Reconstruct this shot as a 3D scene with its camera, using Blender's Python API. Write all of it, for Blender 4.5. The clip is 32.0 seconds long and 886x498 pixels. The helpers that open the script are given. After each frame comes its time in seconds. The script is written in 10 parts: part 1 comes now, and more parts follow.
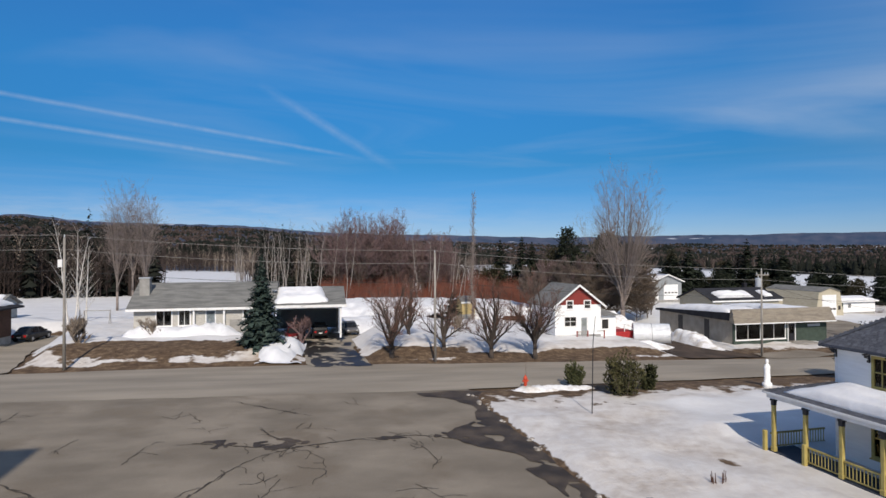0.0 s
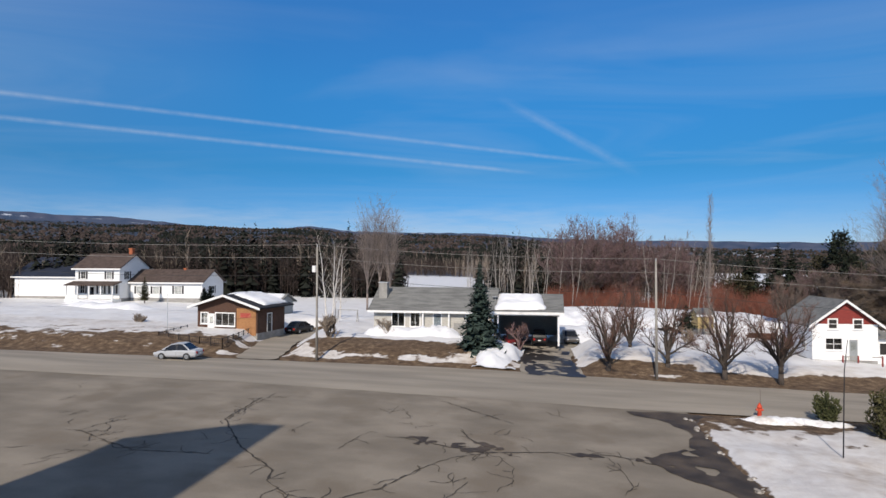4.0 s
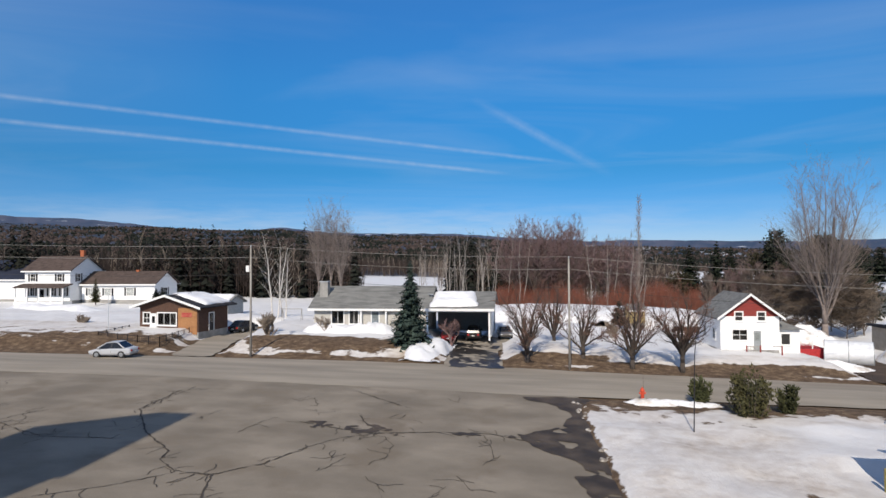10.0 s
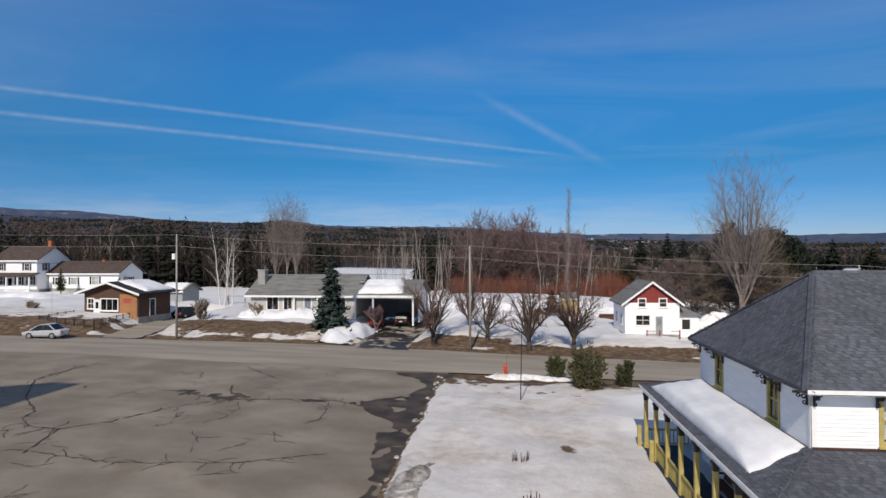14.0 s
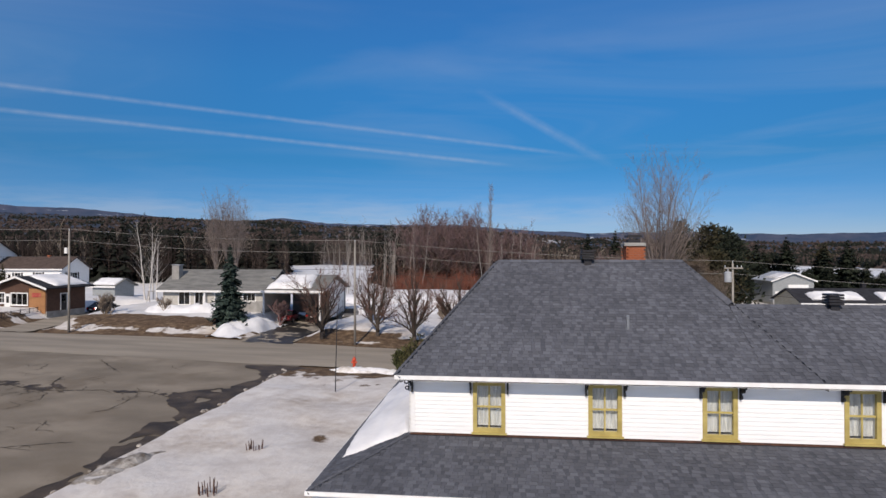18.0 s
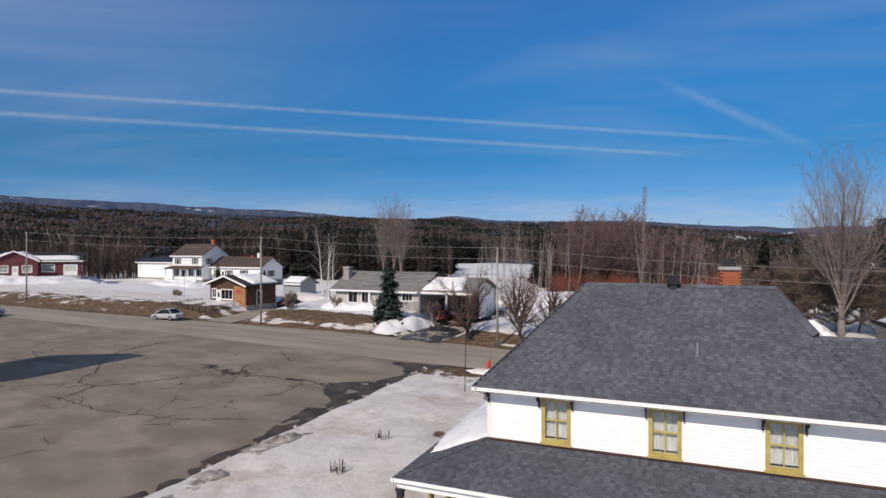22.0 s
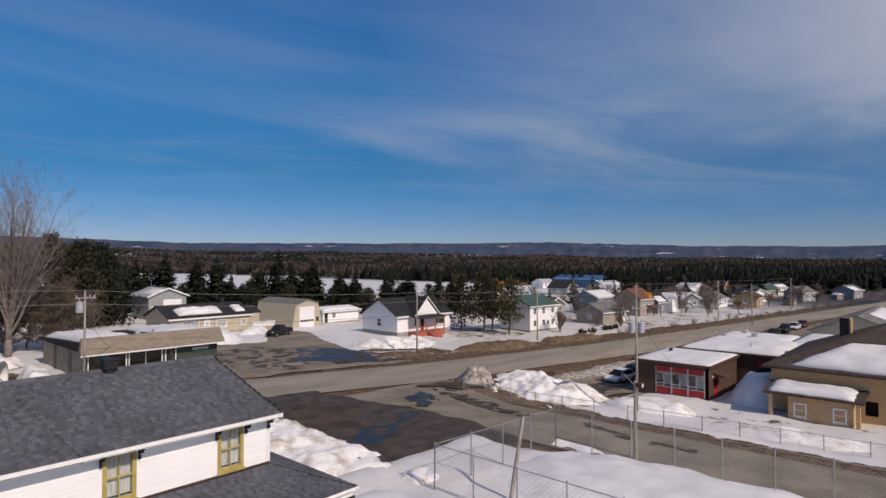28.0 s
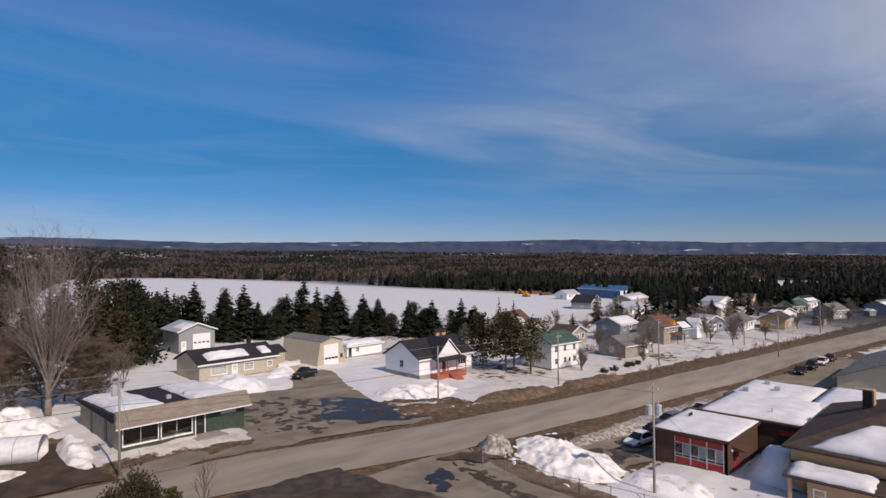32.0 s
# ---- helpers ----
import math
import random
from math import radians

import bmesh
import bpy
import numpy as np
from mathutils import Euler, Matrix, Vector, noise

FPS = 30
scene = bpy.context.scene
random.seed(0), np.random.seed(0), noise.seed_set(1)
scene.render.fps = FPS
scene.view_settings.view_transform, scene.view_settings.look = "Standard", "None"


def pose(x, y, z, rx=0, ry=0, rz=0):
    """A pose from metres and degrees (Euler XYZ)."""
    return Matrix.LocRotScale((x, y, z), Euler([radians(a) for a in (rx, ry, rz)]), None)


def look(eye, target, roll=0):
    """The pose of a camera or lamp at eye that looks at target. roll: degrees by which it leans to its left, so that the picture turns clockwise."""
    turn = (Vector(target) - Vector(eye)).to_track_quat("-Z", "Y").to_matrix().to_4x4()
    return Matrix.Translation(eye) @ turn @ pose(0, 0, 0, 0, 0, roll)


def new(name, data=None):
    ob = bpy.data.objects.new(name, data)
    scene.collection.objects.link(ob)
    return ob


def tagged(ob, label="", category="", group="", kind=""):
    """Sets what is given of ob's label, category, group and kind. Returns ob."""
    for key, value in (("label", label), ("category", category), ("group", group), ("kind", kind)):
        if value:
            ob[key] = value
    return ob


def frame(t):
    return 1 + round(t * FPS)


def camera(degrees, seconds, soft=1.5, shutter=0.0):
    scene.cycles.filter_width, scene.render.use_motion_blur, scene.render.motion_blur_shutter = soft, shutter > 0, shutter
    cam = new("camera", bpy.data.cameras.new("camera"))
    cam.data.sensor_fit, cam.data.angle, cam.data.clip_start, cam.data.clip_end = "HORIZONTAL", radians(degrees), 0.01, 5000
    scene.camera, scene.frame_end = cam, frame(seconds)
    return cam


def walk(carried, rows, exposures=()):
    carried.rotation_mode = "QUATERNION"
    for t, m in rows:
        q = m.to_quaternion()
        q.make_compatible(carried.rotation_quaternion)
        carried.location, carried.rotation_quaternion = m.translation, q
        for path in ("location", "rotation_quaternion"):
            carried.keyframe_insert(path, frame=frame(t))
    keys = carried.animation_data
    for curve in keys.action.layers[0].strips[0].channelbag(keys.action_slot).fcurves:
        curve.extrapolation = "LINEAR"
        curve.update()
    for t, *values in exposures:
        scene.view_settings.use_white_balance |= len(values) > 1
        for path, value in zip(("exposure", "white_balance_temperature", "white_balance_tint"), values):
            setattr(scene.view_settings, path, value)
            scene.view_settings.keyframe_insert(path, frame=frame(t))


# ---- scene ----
cam = camera(73.93, 32.0)
PATH = [
    (0.0, (-24.919, -12.919, 8.742), (-19.899, 6.439, 8.926), -0.22),
    (0.5, (-23.787, -11.533, 8.559), (-16.620, 7.138, 8.717), 0.19),
    (1.0, (-23.545, -11.351, 8.447), (-14.376, 6.421, 8.674), 0.42),
    (1.5, (-23.610, -12.148, 8.241), (-18.669, 7.229, 8.579), 0.07),
    (2.0, (-24.110, -11.498, 8.184), (-23.038, 8.467, 8.697), -0.31),
    (2.5, (-24.342, -11.254, 8.317), (-23.989, 8.736, 8.837), -0.16),
    (3.0, (-24.250, -11.311, 8.596), (-25.119, 8.664, 9.106), -0.14),
    (3.5, (-23.509, -12.197, 8.861), (-26.422, 7.583, 9.366), 0.01),
    (5.5, (-21.467, -13.082, 8.683), (-23.969, 6.760, 8.815), 0.43),
    (6.0, (-20.848, -13.122, 8.585), (-23.225, 6.736, 8.687), 0.39),
    (6.5, (-20.461, -13.135, 8.538), (-22.685, 6.740, 8.628), 0.20),
    (7.0, (-20.171, -13.022, 8.475), (-22.278, 6.866, 8.619), 0.03),
    (7.5, (-19.887, -12.989, 8.416), (-21.974, 6.901, 8.627), -0.06),
    (8.0, (-19.742, -13.105, 8.315), (-21.815, 6.786, 8.556), -0.07),
    (8.5, (-19.459, -13.521, 8.357), (-21.475, 6.375, 8.655), -0.15),
    (9.0, (-19.109, -14.025, 8.374), (-21.093, 5.873, 8.770), -0.22),
    (9.5, (-18.552, -14.488, 8.512), (-20.569, 5.405, 8.956), -0.31),
    (10.0, (-17.991, -14.963, 8.683), (-20.016, 4.929, 9.124), -0.35),
    (10.5, (-17.267, -15.455, 8.712), (-19.282, 4.438, 9.153), -0.15),
    (11.0, (-16.089, -15.894, 8.617), (-18.178, 3.991, 9.076), 0.05),
    (11.5, (-14.817, -16.429, 8.450), (-16.951, 3.452, 8.920), 0.22),
    (12.0, (-13.634, -16.857, 8.285), (-15.798, 3.021, 8.719), 0.10),
    (12.5, (-12.409, -17.234, 8.184), (-14.598, 2.642, 8.565), -0.19),
    (13.0, (-11.205, -17.608, 8.111), (-13.353, 2.273, 8.469), -0.38),
    (13.5, (-9.894, -17.770, 8.176), (-12.004, 2.116, 8.481), -0.39),
    (14.0, (-8.644, -17.746, 8.177), (-10.711, 2.146, 8.386), -0.22),
    (14.5, (-7.298, -17.895, 8.125), (-9.281, 2.005, 8.368), -0.01),
    (16.5, (-1.620, -17.129, 7.978), (-3.600, 2.771, 8.230), -0.03),
    (17.0, (0.004, -16.797, 7.880), (-2.101, 3.091, 8.107), -0.10),
    (17.5, (1.356, -16.776, 7.804), (-0.734, 3.113, 8.021), -0.06),
    (18.0, (2.721, -16.720, 7.807), (0.607, 3.167, 7.958), -0.07),
    (18.5, (3.888, -16.659, 7.853), (1.791, 3.231, 7.845), 0.12),
    (19.0, (4.762, -16.718, 7.730), (2.639, 3.169, 7.619), 0.25),
    (19.5, (5.258, -16.678, 7.621), (3.103, 3.204, 7.393), 0.02),
    (20.0, (5.660, -16.583, 7.706), (3.337, 3.279, 7.346), -0.30),
    (20.5, (5.703, -16.734, 7.805), (2.281, 2.970, 7.611), 0.09),
    (21.0, (5.889, -17.455, 8.157), (-0.492, 1.500, 8.189), 0.32),
    (21.5, (6.088, -18.535, 8.631), (-2.287, -0.373, 8.753), 0.07),
    (22.0, (6.031, -18.437, 8.819), (-1.609, 0.047, 8.857), 0.02),
    (22.5, (5.860, -17.321, 8.617), (1.086, 2.100, 8.484), 0.29),
    (23.0, (5.757, -17.032, 8.528), (4.162, 2.904, 8.384), 0.31),
    (23.5, (5.845, -16.991, 8.457), (7.311, 2.955, 8.362), 0.47),
    (24.0, (5.925, -17.036, 8.276), (10.407, 2.455, 8.365), 0.51),
    (24.5, (5.972, -17.299, 8.128), (13.314, 1.302, 8.429), 0.35),
    (25.0, (5.877, -17.479, 8.138), (15.906, -0.180, 8.516), 0.23),
    (25.5, (5.789, -17.506, 8.237), (18.044, -1.706, 8.604), 0.14),
    (26.0, (5.571, -17.649, 8.368), (19.697, -3.495, 8.713), 0.02),
    (26.5, (5.364, -18.520, 8.614), (20.406, -5.344, 8.952), 0.15),
    (28.5, (5.601, -18.312, 10.424), (20.444, -4.912, 10.812), -0.14),
    (29.0, (5.526, -18.572, 11.355), (20.272, -5.066, 11.730), -0.24),
    (29.5, (5.466, -18.724, 12.247), (20.160, -5.161, 12.622), -0.12),
    (30.0, (5.444, -18.921, 13.192), (20.078, -5.293, 13.543), -0.12),
    (30.5, (5.365, -19.054, 14.151), (19.921, -5.341, 14.441), -0.24),
    (31.0, (5.280, -19.222, 15.192), (19.755, -5.424, 15.447), -0.33),
    (31.5, (5.170, -19.363, 16.321), (19.591, -5.507, 16.581), -0.36),
    (32.0, (5.022, -19.618, 17.468), (19.394, -5.712, 17.751), -0.35),
]
EXPOSURES = ((0.0, -0.31, 6600, 11), (3.0, -0.26, 6600, 11), (6.0, -0.16, 6600, 11), (9.0, -0.17, 6600, 11), (11.0, -0.12, 6600, 10), (14.0, -0.38, 6600, 11), (20.0, -0.44, 6750, 15), (24.0, -0.34, 6800, 15), (26.0, -0.63, 7000, 18), (29.0, -0.65, 7050, 20), (32.0, -0.51, 7000, 20))
walk(cam, [(t, look(eye, target, roll)) for t, eye, target, roll in PATH], EXPOSURES)

# ---- light ----
SUN_TO = Vector((-0.13, -1.0, 0.0)).normalized()
SUN_EL = radians(38)
sun_data = bpy.data.lights.new("sun", "SUN")
sun_data.energy, sun_data.angle, sun_data.color = 4.9, radians(0.6), (1.0, 0.915, 0.79)
sun = new("sun", sun_data)
sun.matrix_world = look(Vector((SUN_TO.x * math.cos(SUN_EL), SUN_TO.y * math.cos(SUN_EL), math.sin(SUN_EL))) * 300, (0, 0, 0))
scene.view_settings.exposure = 0.0

world = bpy.data.worlds.new("sky")
scene.world = world
world.use_nodes = True
wn, wl = world.node_tree.nodes, world.node_tree.links
wn.clear()


def wnode(kind, **sets):
    n = wn.new(kind)
    for k, v in sets.items():
        n.inputs[k].default_value = v
    return n


def wmath(op, a, b=None, clamp=False):
    n = wn.new("ShaderNodeMath")
    n.operation, n.use_clamp = op, clamp
    for i, s in enumerate((a, b)):
        if s is None:
            continue
        if isinstance(s, (int, float)):
            n.inputs[i].default_value = s
        else:
            wl.new(s, n.inputs[i])
    return n.outputs[0]


def wramp(src, stops):
    n = wn.new("ShaderNodeValToRGB")
    el = n.color_ramp.elements
    while len(el) < len(stops):
        el.new(0.5)
    for e, (p, c) in zip(el, stops):
        e.position, e.color = p, (c, c, c, 1)
    wl.new(src, n.inputs[0])
    return n.outputs[0]


sky = wn.new("ShaderNodeTexSky")
sky.sky_type = "NISHITA"
sky.sun_disc = False
sky.sun_elevation = SUN_EL
sky.sun_rotation = math.atan2(SUN_TO.x, SUN_TO.y)
sky.altitude, sky.air_density, sky.dust_density, sky.ozone_density = 300, 1.0, 0.15, 3.0
co = wn.new("ShaderNodeTexCoord")
sep = wn.new("ShaderNodeSeparateXYZ")
wl.new(co.outputs["Generated"], sep.inputs[0])
DX, DY, DZ = sep.outputs
# the cloud sheet is laid on a level high overhead
zc = wmath("MAXIMUM", DZ, 0.03)
px_, py_ = wmath("DIVIDE", DX, zc), wmath("DIVIDE", DY, zc)
comb = wn.new("ShaderNodeCombineXYZ")
wl.new(px_, comb.inputs[0])
wl.new(py_, comb.inputs[1])
mp = wn.new("ShaderNodeMapping")
mp.inputs["Rotation"].default_value = (0, 0, radians(-62))
mp.inputs["Scale"].default_value = (0.30, 0.62, 1)
wl.new(comb.outputs[0], mp.inputs[0])
n1 = wnode("ShaderNodeTexNoise", Scale=0.75, Detail=5, Roughness=0.52, Distortion=1.4)
wl.new(mp.outputs[0], n1.inputs["Vector"])
mp2 = wn.new("ShaderNodeMapping")
mp2.inputs["Scale"].default_value = (0.22, 0.22, 1)
mp2.inputs["Location"].default_value = (1.7, 0.4, 0)
wl.new(comb.outputs[0], mp2.inputs[0])
n2 = wnode("ShaderNodeTexNoise", Scale=1.0, Detail=3, Roughness=0.5)
wl.new(mp2.outputs[0], n2.inputs["Vector"])
wisps = wmath("MULTIPLY", wramp(n1.outputs[0], ((0.42, 0), (0.80, 1))), wramp(n2.outputs[0], ((0.32, 0.15), (0.56, 1))))
# a bank of small clouds low over the hills
az = wmath("ARCTAN2", DX, DY)
low = wn.new("ShaderNodeCombineXYZ")
wl.new(wmath("MULTIPLY", az, 9.0), low.inputs[0])
wl.new(wmath("MULTIPLY", DZ, 60.0), low.inputs[1])
n3 = wnode("ShaderNodeTexNoise", Scale=0.8, Detail=5, Roughness=0.6)
wl.new(low.outputs[0], n3.inputs["Vector"])
band = wmath("MULTIPLY", wramp(DZ, ((0.03, 0), (0.05, 1))), wramp(DZ, ((0.07, 1), (0.105, 0))))
bank = wmath("MULTIPLY", wramp(n3.outputs[0], ((0.36, 0), (0.62, 1))), band)
bank = wmath("MULTIPLY", bank, wramp(wmath("ADD", wmath("MULTIPLY", az, 0.3), 0.5), ((0.5, 1.0), (0.66, 0.12))))


def trail(a0, e0, a1, e1, wide, strength):
    """A vapour trail: a straight streak of sky from one azimuth and elevation to another."""
    def way(a, e):
        a, e = radians(a), radians(e)
        return Vector((math.sin(a) * math.cos(e), math.cos(a) * math.cos(e), math.sin(e)))
    p, q = way(a0, e0), way(a1, e1)
    nrm = p.cross(q).normalized()
    mid, half = (p + q).normalized(), p.angle(q) / 2
    def dot(v):
        return wmath("ADD", wmath("ADD", wmath("MULTIPLY", DX, v.x), wmath("MULTIPLY", DY, v.y)), wmath("MULTIPLY", DZ, v.z))
    off = wmath("ABSOLUTE", dot(nrm))
    side = wmath("SUBTRACT", 1.0, wmath("DIVIDE", off, wide, clamp=True))
    ends = wmath("SUBTRACT", dot(mid), math.cos(half))
    return wmath("MULTIPLY", wmath("MULTIPLY", side, wmath("MULTIPLY", ends, 14.0 / max(half, 0.1), clamp=True)), strength)


trails = wmath("ADD", trail(-64, 11.8, 7.0, 9.2, 0.0046, 0.27), trail(-66, 10.05, 1.0, 8.4, 0.0046, 0.30))
trails = wmath("ADD", trails, trail(-3, 15.6, 10.5, 7.9, 0.010, 0.22))
n4 = wnode("ShaderNodeTexNoise", Scale=60.0, Detail=4, Roughness=0.6)
wl.new(co.outputs["Generated"], n4.inputs["Vector"])
trails = wmath("MULTIPLY", trails, wramp(n4.outputs[0], ((0.25, 0.45), (0.7, 1))))
# a thin veil, thicker towards the east
veil = wnode("ShaderNodeTexNoise", Scale=0.55, Detail=5, Roughness=0.55, Distortion=0.6)
wl.new(mp.outputs[0], veil.inputs["Vector"])
east = wmath("MULTIPLY", wmath("ADD", wramp(wmath("MULTIPLY", az, 0.5), ((0.36, 0.0), (0.72, 1))), wramp(wmath("MULTIPLY", az, -0.5), ((0.22, 0.0), (0.6, 0.45)))), wramp(DZ, ((0.08, 0.0), (0.32, 1))))
haze = wmath("MULTIPLY", wmath("MULTIPLY", east, wramp(veil.outputs[0], ((0.30, 0.25), (0.62, 1)))), 0.70)
streaks = wmath("MULTIPLY", wmath("MULTIPLY", wmath("MULTIPLY", wisps, 0.62), wramp(DZ, ((0.07, 0.0), (0.20, 1)))), wramp(wmath("MULTIPLY", az, 0.5), ((0.30, 0.5), (0.68, 1))))
cloud = wmath("ADD", wmath("ADD", wmath("ADD", haze, streaks), wmath("MULTIPLY", bank, 0.30)), trails, clamp=True)
up = wramp(DZ, ((0.0, 0), (0.02, 1)))
cloud = wmath("MULTIPLY", cloud, up)
deep = wnode("ShaderNodeHueSaturation", Saturation=1.40, Value=1.0)
# thin high haze: a little more red and violet aloft, a clear blue low down
air = wn.new("ShaderNodeValToRGB")
while len(air.color_ramp.elements) < 6:
    air.color_ramp.elements.new(0.5)
for e, (p, c) in zip(air.color_ramp.elements, ((0.0, (0.48, 0.565, 0.86)), (0.06, (0.50, 0.57, 0.79)), (0.15, (0.54, 0.61, 0.71)), (0.28, (0.92, 0.93, 0.97)), (0.42, (1.26, 1.16, 1.18)), (0.8, (0.80, 0.74, 0.79)))):
    e.position, e.color = p, (*c, 1)
wl.new(DZ, air.inputs[0])
tintn = wn.new("ShaderNodeMixRGB")
tintn.blend_type = "MULTIPLY"
tintn.inputs[0].default_value = 1.0
wl.new(sky.outputs[0], tintn.inputs[1])
wl.new(air.outputs[0], tintn.inputs[2])
wl.new(tintn.outputs[0], deep.inputs["Color"])
mix = wn.new("ShaderNodeMixRGB")
wl.new(cloud, mix.inputs[0])
wl.new(deep.outputs[0], mix.inputs[1])
mix.inputs[2].default_value = (4.9, 5.5, 6.4, 1)
bg = wn.new("ShaderNodeBackground")
bg.inputs[1].default_value = 0.136
wl.new(mix.outputs[0], bg.inputs[0])
wout = wn.new("ShaderNodeOutputWorld")
wl.new(bg.outputs[0], wout.inputs[0])

# ---- materials ----
def mat(name, col, rough=0.7, col2=None, scale=4.0, bump=0.0, bump_scale=None, metal=0.0, spec=0.4, fine=0.25, per="", vary=0.28, coat=0.0, stretch=(1, 1, 1), contrast=(0.35, 0.65), stain=None, stain_scale=0.4):
    """A surface with variation at two scales, and fine relief. per: 'object' or 'island' adds a shift of tone from piece to piece."""
    m = bpy.data.materials.new(name)
    m.use_nodes = True
    n, l = m.node_tree.nodes, m.node_tree.links
    b = n["Principled BSDF"]
    b.inputs["Roughness"].default_value = rough
    b.inputs["Metallic"].default_value = metal
    b.inputs["Specular IOR Level"].default_value = spec
    b.inputs["Coat Weight"].default_value = coat
    col2 = col2 or tuple(c * 0.78 for c in col)
    tc = n.new("ShaderNodeTexCoord")
    mpn = n.new("ShaderNodeMapping")
    mpn.inputs["Scale"].default_value = stretch
    l.new(tc.outputs["Object"], mpn.inputs[0])
    big = n.new("ShaderNodeTexNoise")
    big.inputs["Scale"].default_value, big.inputs["Detail"].default_value = scale, 6
    l.new(mpn.outputs[0], big.inputs["Vector"])
    rp = n.new("ShaderNodeValToRGB")
    rp.color_ramp.elements[0].position, rp.color_ramp.elements[0].color = contrast[0], (*col2, 1)
    rp.color_ramp.elements[1].position, rp.color_ramp.elements[1].color = contrast[1], (*col, 1)
    l.new(big.outputs[0], rp.inputs[0])
    out = rp.outputs[0]
    if stain:
        sn = n.new("ShaderNodeTexNoise")
        sn.inputs["Scale"].default_value, sn.inputs["Detail"].default_value = stain_scale, 5
        l.new(tc.outputs["Object"], sn.inputs["Vector"])
        sr = n.new("ShaderNodeValToRGB")
        sr.color_ramp.elements[0].position, sr.color_ramp.elements[1].position = 0.52, 0.68
        l.new(sn.outputs[0], sr.inputs[0])
        mx = n.new("ShaderNodeMixRGB")
        l.new(sr.outputs[0], mx.inputs[0])
        l.new(out, mx.inputs[1])
        mx.inputs[2].default_value = (*stain, 1)
        out = mx.outputs[0]
    sm = n.new("ShaderNodeTexNoise")
    sm.inputs["Scale"].default_value, sm.inputs["Detail"].default_value = (bump_scale or scale * 9), 4
    l.new(mpn.outputs[0], sm.inputs["Vector"])
    hs = n.new("ShaderNodeHueSaturation")
    mr = n.new("ShaderNodeMapRange")
    mr.inputs["To Min"].default_value, mr.inputs["To Max"].default_value = 1 - fine, 1 + fine
    l.new(sm.outputs[0], mr.inputs["Value"])
    val = mr.outputs[0]
    if per:
        g = n.new("ShaderNodeObjectInfo" if per == "object" else "ShaderNodeNewGeometry")
        pr = n.new("ShaderNodeMapRange")
        pr.inputs["To Min"].default_value, pr.inputs["To Max"].default_value = 1 - vary, 1 + vary
        l.new(g.outputs["Random" if per == "object" else "Random Per Island"], pr.inputs["Value"])
        mu = n.new("ShaderNodeMath")
        mu.operation = "MULTIPLY"
        l.new(val, mu.inputs[0])
        l.new(pr.outputs[0], mu.inputs[1])
        val = mu.outputs[0]
    l.new(val, hs.inputs["Value"])
    l.new(out, hs.inputs["Color"])
    l.new(hs.outputs[0], b.inputs["Base Color"])
    if bump:
        bp = n.new("ShaderNodeBump")
        bp.inputs["Strength"].default_value, bp.inputs["Distance"].default_value = bump, 0.05
        l.new(sm.outputs[0], bp.inputs["Height"])
        l.new(bp.outputs[0], b.inputs["Normal"])
    return m


def glass_mat(name, tint, ior=1.6):
    m = bpy.data.materials.new(name)
    m.use_nodes = True
    n, l = m.node_tree.nodes, m.node_tree.links
    n.remove(n["Principled BSDF"])
    fr = n.new("ShaderNodeFresnel")
    fr.inputs[0].default_value = ior
    tr, gl, mx = n.new("ShaderNodeBsdfTransparent"), n.new("ShaderNodeBsdfGlossy"), n.new("ShaderNodeMixShader")
    tr.inputs[0].default_value = (*tint, 1)
    gl.inputs["Roughness"].default_value = 0.03
    l.new(fr.outputs[0], mx.inputs[0])
    l.new(tr.outputs[0], mx.inputs[1])
    l.new(gl.outputs[0], mx.inputs[2])
    l.new(mx.outputs[0], n["Material Output"].inputs[0])
    return m


